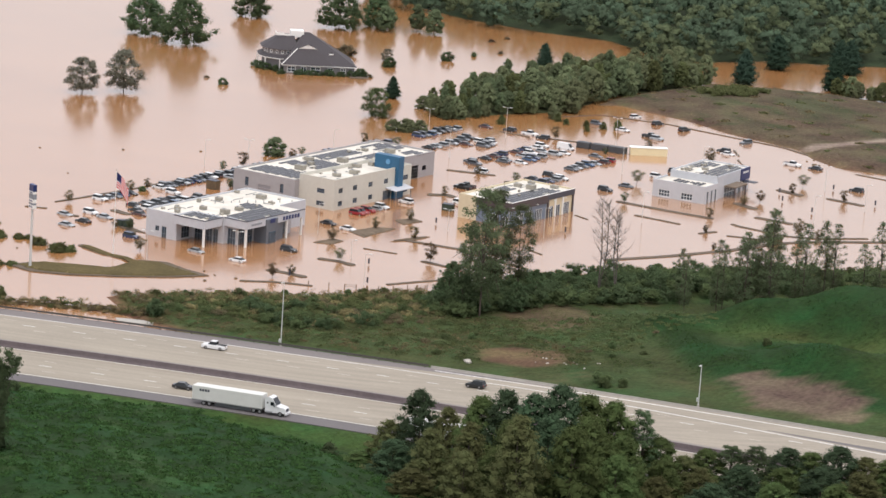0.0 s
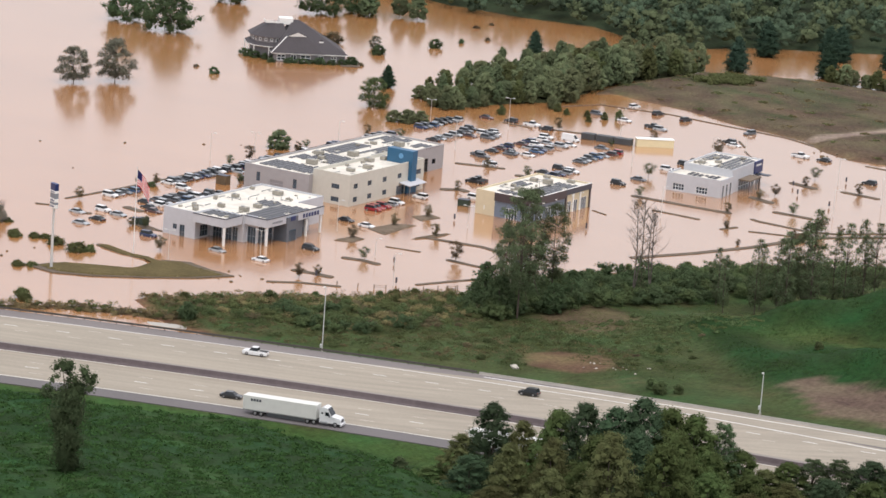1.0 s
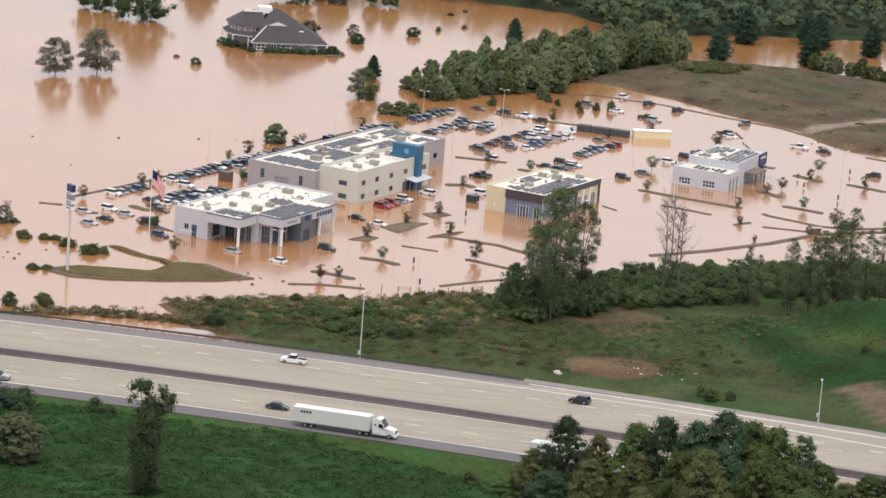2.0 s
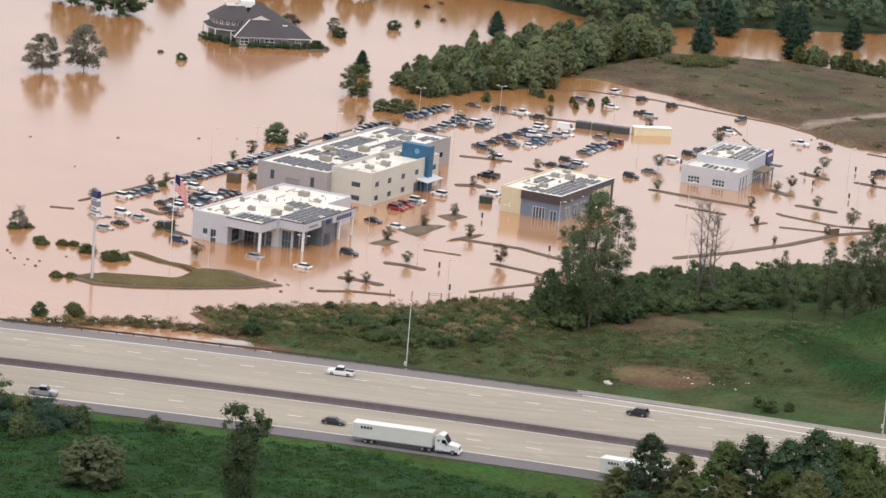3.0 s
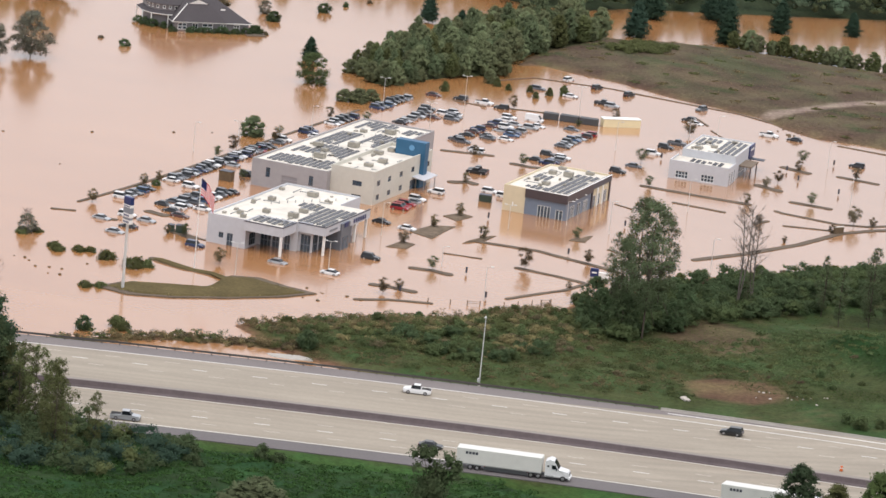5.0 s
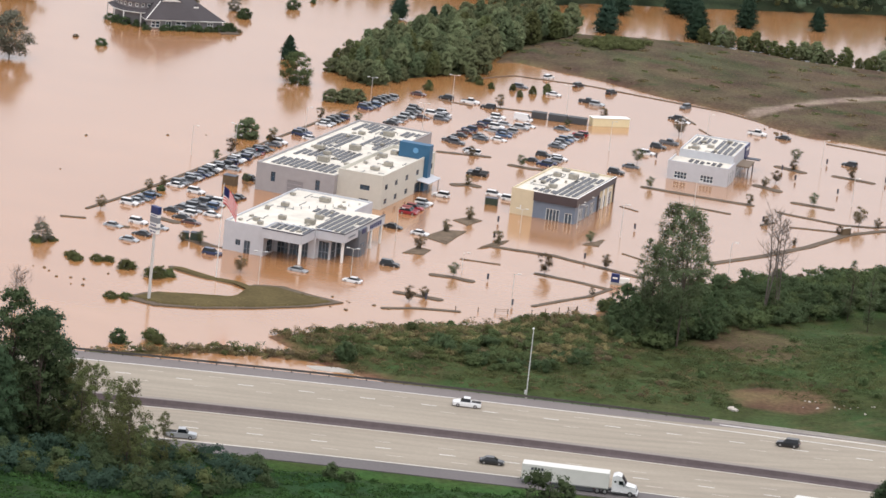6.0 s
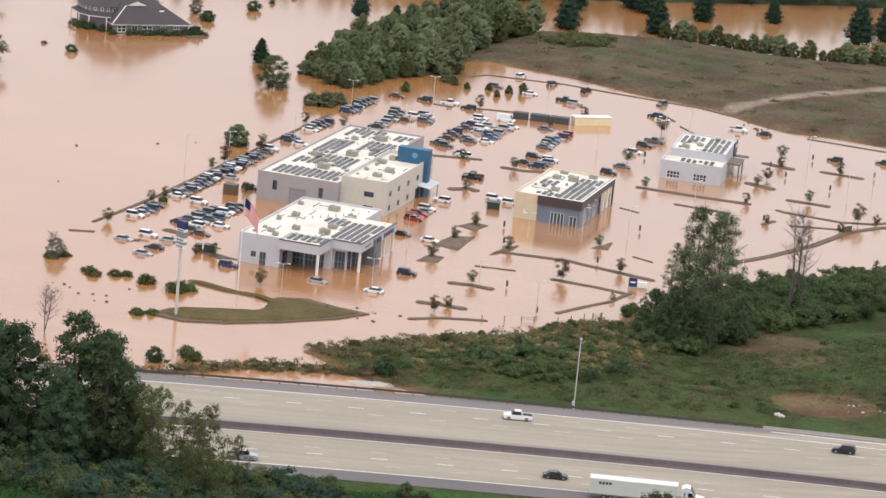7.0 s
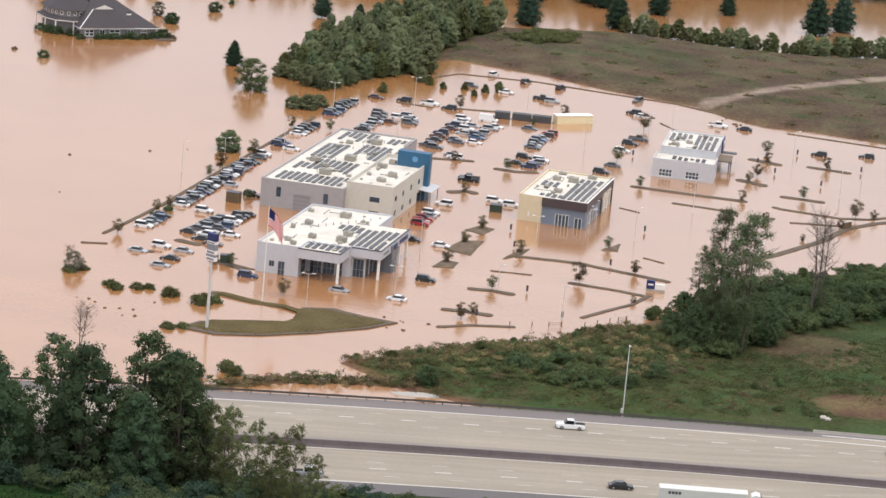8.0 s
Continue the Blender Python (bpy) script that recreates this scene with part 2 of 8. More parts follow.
RUBBER = surface("tyre_rubber", (0.02, 0.02, 0.02), 0.85, 0.1, 3, 0.5)
RIM = surface("alloy_rim", (0.4, 0.4, 0.42), 0.35, 0.08, 3, 0.5, metal=0.8)
DUMP = surface("dark_green_steel", (0.03, 0.05, 0.035), 0.6, 0.2, 1, 0.3)
BLACK_BOX = surface("dark_trailer_panel", (0.06, 0.065, 0.07), 0.55, 0.2, 0.8, 0.3)
DEBRIS = surface("washed_up_debris", (0.12, 0.085, 0.05), 0.95, 0.35, 2, 0.3)
ROCK = surface("pale_rock", (0.42, 0.39, 0.35), 0.9, 0.2, 2, 0.4, 0.05, 4)
LAMP_GLASS = surface("lamp_lens", (0.5, 0.5, 0.48), 0.3, 0.05)
RED_LENS = surface("red_lens", (0.25, 0.01, 0.01), 0.25, 0.05)
PLATE_GREY = surface("sign_print_grey", (0.22, 0.24, 0.27), 0.6, 0.1)


def glass_material():
    m, n, l, p = tree_of("tinted_glass")
    p.inputs["Base Color"].default_value = (0.10, 0.155, 0.21, 1)
    p.inputs["Roughness"].default_value, p.inputs["IOR"].default_value = 0.05, 1.5
    p.inputs["Transmission Weight"].default_value = 0.55
    return m


def car_glass_material():
    m, n, l, p = tree_of("car_window_glass")
    p.inputs["Base Color"].default_value = (0.012, 0.015, 0.018, 1)
    p.inputs["Roughness"].default_value, p.inputs["IOR"].default_value = 0.06, 1.5
    return m


GLASS, CAR_GLASS = glass_material(), car_glass_material()


def paint(name, colour, metal=0.0):
    m, n, l, p = tree_of(name)
    at = n.new("ShaderNodeNewGeometry")
    a = n.new("ShaderNodeTexNoise")
    a.inputs["Scale"].default_value = 1.3
    l.new(at.outputs["Position"], a.inputs["Vector"])
    mix = n.new("ShaderNodeMixRGB")
    mix.inputs[1].default_value = (*[c * 0.9 for c in colour], 1)
    mix.inputs[2].default_value = (*[min(1, c * 1.08) for c in colour], 1)
    l.new(a.outputs[0], mix.inputs[0])
    l.new(mix.outputs[0], p.inputs["Base Color"])
    p.inputs["Roughness"].default_value, p.inputs["Metallic"].default_value = 0.28, metal
    p.inputs["Coat Weight"].default_value, p.inputs["Coat Roughness"].default_value = 0.6, 0.08
    return m


PAINTS = {
    "white": paint("car_paint_white", (0.72, 0.73, 0.74)),
    "silver": paint("car_paint_silver", (0.42, 0.44, 0.46), 0.5),
    "grey": paint("car_paint_grey", (0.12, 0.13, 0.145), 0.4),
    "black": paint("car_paint_black", (0.012, 0.013, 0.015)),
    "navy": paint("car_paint_navy", (0.015, 0.03, 0.09), 0.2),
    "blue": paint("car_paint_blue", (0.05, 0.11, 0.22), 0.3),
    "red": paint("car_paint_red", (0.28, 0.012, 0.018), 0.1),
    "brown": paint("car_paint_brown", (0.09, 0.035, 0.03), 0.2),
}
LEAF_DARK = leaf_material("dark_leaves", (0.084, 0.124, 0.062))
LEAF_MID = leaf_material("green_leaves", (0.104, 0.142, 0.064))
LEAF_OLIVE = leaf_material("olive_leaves", (0.122, 0.142, 0.062))
LEAF_PINE = leaf_material("pine_needles", (0.050, 0.086, 0.060), 0.2)
LEAF_GREY = leaf_material("grey_thin_leaves", (0.114, 0.146, 0.078))
LEAF_VINE = leaf_material("vine_leaves", (0.031, 0.074, 0.025), 0.3)
LEAF_BROWN = leaf_material("bronze_leaves", (0.158, 0.134, 0.082), 0.22)
LEAF_ASH = leaf_material("ash_grey_leaves", (0.168, 0.168, 0.128), 0.2)
# leaf colour raised to carry the haze that lightens the woods
LEAF_WOOD = leaf_material("hazed_woodland_leaves", (0.140, 0.180, 0.098), 0.24)
LEAF_FAR = leaf_material("far_woodland_leaves", (0.104, 0.150, 0.096), 0.2)
LEAF_TEAL = leaf_material("blue_green_leaves", (0.064, 0.104, 0.057), 0.24)
LEAF_FRESH = leaf_material("fresh_green_leaves", (0.094, 0.138, 0.052), 0.26)
LEAF_GOLD = leaf_material("yellowing_leaves", (0.116, 0.128, 0.056), 0.26)
LEAF_WOOD_PALE = leaf_material("pale_woodland_leaves", (0.182, 0.214, 0.116), 0.26)
GRASS_TUFT = leaf_material("grass_tufts", (0.225, 0.192, 0.100), 0.3)


# ---- mesh helpers ----
def part(name, bm, mat, parent, label=""):
    me = bpy.data.meshes.new(name)
    bm.to_mesh(me)
    bm.free()
    me.materials.append(mat)
    ob = new(name, me)
    ob.parent = parent
    if label:
        tagged(ob, label=label)
    return ob


def thing(name, x, y, z, rz, label, category, group="", kind=""):
    e = new(name)
    e.empty_display_size = 0.5
    e.matrix_basis = pose(x, y, z, 0, 0, rz)
    return tagged(e, label, category, group, kind)


def box(bm, x0, y0, z0, x1, y1, z1):
    v = [bm.verts.new((x, y, z)) for z in (z0, z1) for y in (y0, y1) for x in (x0, x1)]
    for f in ((0, 2, 3, 1), (4, 5, 7, 6), (0, 1, 5, 4), (2, 6, 7, 3), (0, 4, 6, 2), (1, 3, 7, 5)):
        bm.faces.new([v[i] for i in f])
    return bm


def boxes(*dims):
    bm = bmesh.new()
    for d in dims:
        box(bm, *d)
    return bm


def soft_box(x0, y0, z0, x1, y1, z1, r=0.08, seg=2):
    bm = boxes((x0, y0, z0, x1, y1, z1))
    bmesh.ops.bevel(bm, geom=bm.edges[:], offset=r, segments=seg, affect="EDGES", profile=0.5)
    return bm


def tube(bm, a, b, r0, r1, n=8, caps=True):
    a, b = Vector(a), Vector(b)
    q = (b - a).to_track_quat("Z", "Y")
    rings = []
    for c, r in ((a, r0), (b, r1)):
        rings.append([bm.verts.new(c + q @ Vector((r * math.cos(2 * math.pi * i / n), r * math.sin(2 * math.pi * i / n), 0))) for i in range(n)])
    for i in range(n):
        bm.faces.new((rings[0][i], rings[0][(i + 1) % n], rings[1][(i + 1) % n], rings[1][i]))
    if caps:
        bm.faces.new(rings[0][::-1])
        bm.faces.new(rings[1])
    return bm


def prism(bm, poly, z0, z1):
    lo = [bm.verts.new((x, y, z0)) for x, y in poly]
    hi = [bm.verts.new((x, y, z1)) for x, y in poly]
    k = len(poly)
    for i in range(k):
        bm.faces.new((lo[i], lo[(i + 1) % k], hi[(i + 1) % k], hi[i]))
    bm.faces.new(hi)
    bm.faces.new(lo[::-1])
    return bm


# ---- ground, water, highway ----
RA = radians(17)
RC, RS = math.cos(RA), math.sin(RA)
ROAD_Z = 2.85


def bow(u):
    k = np.clip(np.abs(u - 15), 0, 130)
    return -0.0004 * k * k - np.where(np.abs(u - 15) > 130, 0.104 * (np.abs(u - 15) - 130), 0)


def rise(u):
    """How far the highway and its banks climb towards the east."""
    k = np.clip(u - 22, 0, 70)
    return 0.0006 * k * k + 0.084 * np.clip(u - 92, 0, 260)


def unlift(x, y):
    """The level plan's place for a place on the climbing ground, and the climb there."""
    u = RC * (x - 71) + RS * (y + 167)
    v = -RS * (x - 71) + RC * (y + 167)
    up = rise(u) * (1 - ramp(v, 80, 115))
    return x - 3.58 * RS * up, y + 3.58 * RC * up, up


def lifted(x, y):
    """A place of the level plan, moved onto the climbing ground."""
    up = float(rise(RC * (x - 71) + RS * (y + 167)))
    return x + (3.58 * RS + 0.7 * RC) * up, y - (3.58 * RC - 0.7 * RS) * up


def road_uv(x, y):
    x, y, _ = unlift(x, y)
    u = RC * (x - 71) + RS * (y + 167)
    v = -RS * (x - 71) + RC * (y + 167)
    return u, v - bow(u)


def road_xy(u, v):
    v = v + float(bow(u))
    v = v - 3.58 * float(rise(u))
    return 71 + RC * u - RS * v, -167 + RS * u + RC * v


def ramp(a, lo, hi):
    k = np.clip((a - lo) / (hi - lo), 0, 1)
    return k * k * (3 - 2 * k)


def within(x, y, poly):
    """As inside(), for an outline drawn on the level plan."""
    x, y, up = unlift(x, y)
    return inside(x - 0.7 * RC * up, y - 0.7 * RS * up, poly)


def inside(x, y, poly):
    """Signed distance to a closed outline, positive inside."""
    x, y = np.asarray(x, float), np.asarray(y, float)
    best, sign = np.full(x.shape, 1e9), np.full(x.shape, -1.0)
    k = len(poly)
    for i in range(k):
        (ax, ay), (bx, by) = poly[i], poly[(i + 1) % k]
        ex, ey = bx - ax, by - ay
        t = np.clip(((x - ax) * ex + (y - ay) * ey) / (ex * ex + ey * ey), 0, 1)
        best = np.minimum(best, np.hypot(x - ax - t * ex, y - ay - t * ey))
        cross = ((ay > y) != (by > y)) & (x < (bx - ax) * (y - ay) / ((by - ay) or 1e-9) + ax)
        sign = np.where(cross, -sign, sign)
    return best * sign


def wobble(x, y, scale, seed=0.0):
    return (np.sin(x / scale + 1.7 * np.sin(y / scale * 0.7 + seed)) + np.sin(y / scale * 1.3 + 1.3 * np.sin(x / scale * 0.6 + seed + 2)) + np.sin((x + y) / scale * 2.1 + seed)) / 3


SOUTH_BANK = [(22.3, -128.2), (33.6, -113.2), (40.8, -105.3), (49, -95.8), (59.3, -86.4), (66.1, -75.3), (73.9, -63.2), (80.3, -39.5), (85.8, -15.6), (100.5, 4.9), (117.3, 22.2), (143.7, 53), (188, 94), (312.9, 146.4), (525, 162), (525, -130), (121, -139.3), (60.7, -145.6), (40.5, -140.9)]
BERM = [(-14.3, -171.6), (3.9, -161), (9, -153.1), (18.2, -143.3), (30.4, -137.6), (42.6, -132.9), (44.6, -138), (30.4, -143.7), (18.2, -149.4), (11, -157.2), (4.9, -166.1), (-12.3, -176.7)]
MEADOW = [(-48.9, 210.7), (-40.3, 224.9), (-12.2, 218.2), (10.4, 208.4), (39.3, 201.1), (50.9, 190.9), (64.6, 183.4), (79.5, 184.9), (117.4, 181.1), (212.1, 195.9), (348.8, 243.9), (358.6, 427), (131.9, 360.5), (83.9, 333.4), (63.1, 320.8), (33.8, 314.6), (-4.3, 317), (-30.6, 304.7), (-45.9, 294.1), (-51.2, 256.4)]
BELT = [(-82, 168), (-68, 148), (-60, 152), (-56, 170), (-50, 184), (-43, 196), (-48, 225), (-49, 252), (-44, 275), (-42, 293), (-64, 302), (-80, 285), (-84, 262), (-85, 225), (-85, 195)]
FAR_LAND = [(-255.9, 386.9), (-221.2, 359.5), (-189.5, 347.9), (-151.4, 345.3), (-123.6, 350.6), (-96.8, 335.9), (-69.1, 335.2), (-56, 361.4), (-22.9, 388.7), (34.8, 440.6), (123.8, 491.8), (437.8, 516.2), (1260, 972), (1260, 1836), (-1575, 1836), (-945, 540)]
DIRT = [(174.0, -94.2), (177.6, -89.7), (180.5, -87.1), (188.5, -85.9), (196.3, -87.2), (203.8, -88.2), (208.5, -89.6), (211.8, -98.8), (211.4, -102.6), (203.8, -103.9), (197.9, -103.3), (189.0, -104.9), (186.0, -101.0), (180.9, -98.2)]
DIRT_SMALL = [(119.0, -107.3), (122.5, -100.4), (133.1, -94.7), (140.4, -103.3), (136.9, -114.0), (124.8, -115.2)]
DIRT_BANK = [(102.9, -75.0), (104.8, -58.0), (108.0, -51.5), (124.4, -59.4), (125.4, -74.2), (116.6, -84.0)]
TRACK = [(40.3, 202.8), (54.5, 228.5), (72, 255.8), (91.7, 285.5), (142.7, 359.8), (153.3, 356.8), (95.9, 281.8), (76.2, 252.2), (58.7, 224.8), (45.7, 200.8)]


def hill_height(x, y, v):
    """The green hill east of the bank: a ridge that rises to the north-east, its long side to the highway."""
    s = 0.66 * (x - 142) + 0.75 * (y + 55)
    w = -0.75 * (x - 142) + 0.66 * (y + 55)
    top = np.clip(4.2 + 0.152 * s, 0.0, 14.0)
    foot = v - 18 - 0.85 * w
    k = np.clip((v - 18) / np.maximum(foot, 5.0), 0, 1)
    up = np.where(w < 0, 2.4 * np.minimum(1, k * 4) * ramp(top, 0, 3) + (top - 2.4) * np.clip(k, 0, 1) ** 0.9, top * (1 - ramp(w, 0, 15)))
    brow = 4.6 * np.exp(-(((x - 194) / 26) ** 2 + ((y + 73 - 0.1 * (x - 190)) / 10) ** 2)) - 2.6 * np.exp(-(((x - 184) / 36) ** 2 + ((y + 50) / 8) ** 2)) + 2.2 * wobble(x, y, 11.0, 5.0) * ramp(up, 1.5, 4.0)
    return np.where(v > 17, (up + brow * ramp(k, 0.1, 0.4)) * ramp(top, 0.0, 2.0), -9.0)


def height(x, y):
    x, y = np.asarray(x, float), np.asarray(y, float)
    u, v = road_uv(x, y)
    x, y, up = unlift(x, y)
    x, y = x - 0.7 * RC * up, y - 0.7 * RS * up
    h = np.full(x.shape, -1.3)
    n1, n2 = wobble(x, y, 9.0), wobble(x, y, 23.0, 3.0)
    band = inside(x, y, SOUTH_BANK)
    h = np.maximum(h, np.where(band > -6, -0.15 + 0.13 * np.clip(band + 0.6 * n1, -6, 14) + 0.35 * n2 * ramp(band, 2, 14), -1.3))
    h = np.maximum(h, -0.9 + 1.3 * ramp(inside(x, y, BERM) + n1, -2.5, 2.0))
    rise = hill_height(x, y, v)
    h = np.maximum(h, np.where(rise > 0.05, rise + 0.25 * n1 * ramp(rise, 1, 3), -9))
    mead = inside(x, y, MEADOW)
    h = np.maximum(h, np.where(mead > -8, -0.5 + 0.22 * np.clip(mead + 1.2 * n1, -6, 8) + 0.05 * np.clip(mead, 0, 40), -1.3))
    h = np.maximum(h, np.where(inside(x, y, BELT) > -4, -0.5 + 0.2 * np.clip(inside(x, y, BELT), -4, 6), -1.3))
    far = inside(x, y, FAR_LAND)
    h = np.maximum(h, np.where(far > -10, -0.6 + 0.12 * np.clip(far, -10, 60), -1.3))
    # highway bank, and the near slope up towards the south
    h = np.maximum(h, np.where(v > 16, 2.72 - (0.80 - 0.44 * ramp(u, -10, 30)) * (v - 17.0), -9))
    near = 2.72 - 0.2 * np.clip(-42 - v, 0, 8) + 0.155 * np.clip(-51 - v, 0, 120) + (1.1 * n2 + 0.8 * n1 + 0.35 * wobble(x, y, 4.2, 2.0)) * ramp(-v, 48, 62)
    fold = (-0.309 * (x - 100.3) - 0.951 * (y + 204.6)) + 1.5 * n1
    near = near + 4.4 * ramp(fold, -3, 4.5) * ramp(-v, 50, 60) * ramp(210 - x, 0, 40)
    h = np.where(v < -42, near, h)
    h = np.where((v >= -42.2) & (v <= 17.2), 2.72, h)
    out = np.hypot(x, y - 50)
    return np.where(out > 1500, 3.0, h + up)


def cover(x, y, h):
    """Colour of what grows or lies on the ground."""
    u, v = road_uv(x, y)
    x, y, up = unlift(x, y)
    x, y = x - 0.7 * RC * up, y - 0.7 * RS * up
    h = h - up
    n1, n2, n3 = wobble(x, y, 6.0, 1.0), wobble(x, y, 17.0, 4.0), wobble(x, y, 2.6, 7.0)
    c = np.zeros((*x.shape, 3))
    c[:] = (0.16, 0.095, 0.055)

    def lay(mask, colour):
        c[:] = c * (1 - mask[..., None]) + np.array(colour) * mask[..., None]
    grass = ramp(h, 0.12, 0.5)
    lay(grass, (0.048, 0.066, 0.024))
    lay(grass * ramp(n1 + n2, 0.0, 0.8), (0.032, 0.056, 0.018))
    lay(grass * ramp(n3 + n2, 0.6, 1.3) * 0.6, (0.092, 0.078, 0.04))
    streak = wobble(u * 0.3, v, 2.2, 2.0) + 0.6 * wobble(u * 0.4, v, 5.0, 6.0)
    lay(grass * ramp(streak, 0.15, 0.9) * 0.7, (0.034, 0.054, 0.019))
    lay(grass * ramp(-streak, 0.35, 1.0) * 0.6, (0.078, 0.080, 0.036))
    hill = hill_height(x, y, v) - 2.2
    lay(ramp(hill, 0.2, 1.6) * ramp(v, 17, 21), (0.016, 0.043, 0.012))
    lay(ramp(hill, 0.2, 1.6) * ramp(v, 17, 21) * ramp(n1 + n2, 0.2, 1.0) * 0.6, (0.032, 0.056, 0.016))
    lay(ramp(hill, 0.2, 1.6) * np.exp(-((-0.16 * (x - 178) + 0.98 * (y + 52) + 2 * n2) / 6) ** 2) * ramp(x, 140, 165), (0.050, 0.070, 0.020))
    for poly, col in ((DIRT, (0.122, 0.090, 0.066)), (DIRT_SMALL, (0.125, 0.085, 0.048)), (DIRT_BANK, (0.115, 0.082, 0.05))):
        lay(ramp(inside(x, y, poly) + 0.9 * n1 + 0.6 * n3, -0.8, 1.0) * (0.7 if poly is DIRT_BANK else 0.95), col)
    mead = inside(x, y, MEADOW)
    m = ramp(mead, -1, 3)
    lay(m, (0.088, 0.066, 0.044))
    green = ramp(n2 + 0.5 * n1, -0.1, 0.7) * ramp(mead, 6, 16)
    lay(m * green * 0.6, (0.055, 0.070, 0.032))
    lay(m * ramp(wobble(x * 0.5, y, 5.0, 3.0) + 0.6 * n3, 0.3, 1.1) * 0.8, (0.038, 0.060, 0.022))
    lay(m * ramp(wobble(x * 0.4, y, 9.0, 8.0), 0.35, 0.9) * 0.5, (0.12, 0.085, 0.055))
    lay(m * ramp(-mead + n1, -5, 0), (0.16, 0.105, 0.06))
    lay(ramp(inside(x, y, TRACK) + 0.8 * n1, -1.0, 1.0), (0.24, 0.19, 0.15))
    lay(ramp(inside(x, y, BELT), -1, 2), (0.050, 0.056, 0.028))
    lay(ramp(inside(x, y, FAR_LAND), -2, 3), (0.034, 0.046, 0.024))
    near = ramp(-v, 41.5, 42.5)
    lay(near, (0.038, 0.074, 0.020))
    lay(near * ramp(-v + 3 * n2, 47, 54), (0.017, 0.043, 0.013))
    lay(near * ramp(-v + 3 * n2, 50, 60) * ramp(n1 + n2, 0.1, 0.9) * 0.7, (0.034, 0.072, 0.020))
    return np.clip(c, 0.005, 1)


def axis(lo, hi, step, far):
    mid = list(np.arange(lo, hi + step / 2, step))
    out = [hi + d for d in (20, 60, 140, 300, 600, 1100, 2000)] + [far]
    return np.array([-far] + [lo - d for d in (2000, 1100, 600, 300, 140, 60, 20)] + mid + out)


def sheet(name, xs, ys, zs, mat):
    nx, ny = len(xs), len(ys)
    gx, gy = np.meshgrid(xs, ys)
    co = np.stack([gx, gy, zs(gx, gy)], -1).reshape(-1, 3)
    i = np.arange(nx * ny).reshape(ny, nx)
    f = np.stack([i[:-1, :-1], i[:-1, 1:], i[1:, 1:], i[1:, :-1]], -1).reshape(-1, 4)
    me = bpy.data.meshes.new(name)
    me.vertices.add(len(co))
    me.vertices.foreach_set("co", co.ravel())
    me.loops.add(f.size)
    me.loops.foreach_set("vertex_index", f.ravel())
    me.polygons.add(len(f))
    me.polygons.foreach_set("loop_start", np.arange(len(f)) * 4)
    me.update(calc_edges=True)
    me.polygons.foreach_set("use_smooth", np.ones(len(f), bool))
    me.materials.append(mat)
    return new(name, me), gx, gy, co


ground, gx, gy, co = sheet("ground", axis(-430, 420, 2.6, 4800), axis(-430, 560, 2.6, 4800), height, GROUND)
tone = ground.data.color_attributes.new("cover", "FLOAT_COLOR", "POINT")
rgb = cover(gx, gy, height(gx, gy)).reshape(-1, 3)
tone.data.foreach_set("color", np.concatenate([rgb, np.ones((len(rgb), 1))], 1).astype(np.float32).ravel())
tagged(ground, "grassy banks, dark soil and green slopes round flooded land", "ground", kind="structure")

water, *_ = sheet("water", np.linspace(-1400, 1400, 36), np.linspace(-330, 1500, 27), lambda x, y: 0 * x, WATER)
tagged(water, "still, opaque tan flood water over a parking lot", "water", kind="structure")


def strip(name, v0, v1, z, mat, u0=-300.0, u1=330.0, depth=0.3, parent=None, step=2.5):
    """A band that follows the highway."""
    bm = bmesh.new()
    k = max(2, int((u1 - u0) / step) + 1)
    rows = []
    for u in np.linspace(u0, u1, k):
        rows.append([bm.verts.new((*road_xy(u, v), zz + float(rise(u)))) for v, zz in ((v0, z), (v1, z), (v1, z - depth), (v0, z - depth))])
    for a, b in zip(rows, rows[1:]):
        for i in range(4):
            bm.faces.new((a[i], b[i], b[(i + 1) % 4], a[(i + 1) % 4]))
    bm.faces.new(rows[0])
    bm.faces.new(rows[-1][::-1])
    bmesh.ops.recalc_face_normals(bm, faces=bm.faces)
    return part(name, bm, mat, parent)


road = thing("road", 0, 0, 0, 0, "pale concrete highway with two carriageways and white lines", "highway", kind="structure")
for name, v0, v1, mat in (("lanes", -9.6, 11.5, CONCRETE_ROAD), ("shoulder", -16.1, -9.6, INNER_SHOULDER), ("lanes", -35.9, -16.1, CONCRETE_ROAD), ("shoulder", -41.4, -35.9, ASPHALT)):
    strip(name, v0, v1, ROAD_Z, mat, parent=road)
strip("shoulder", 11.5, 17.0, ROAD_Z, FAR_SHOULDER, -300, 20, parent=road)
strip("shoulder", 11.5, 17.0, ROAD_Z, CONCRETE_ROAD, 20, 330, parent=road)


def slant(name, side, z, mat, u0, u1):
    """A band whose sides are given as functions of the way along the highway."""
    bm = bmesh.new()
    rows = [[bm.verts.new((*road_xy(u, v), z + float(rise(u)))) for v in side(u)] for u in np.linspace(u0, u1, int((u1 - u0) / 2.5) + 2)]
    for a, b in zip(rows, rows[1:]):
        bm.faces.new((a[0], b[0], b[1], a[1]))
    bmesh.ops.recalc_face_normals(bm, faces=bm.faces)
    return part(name, bm, mat, road)


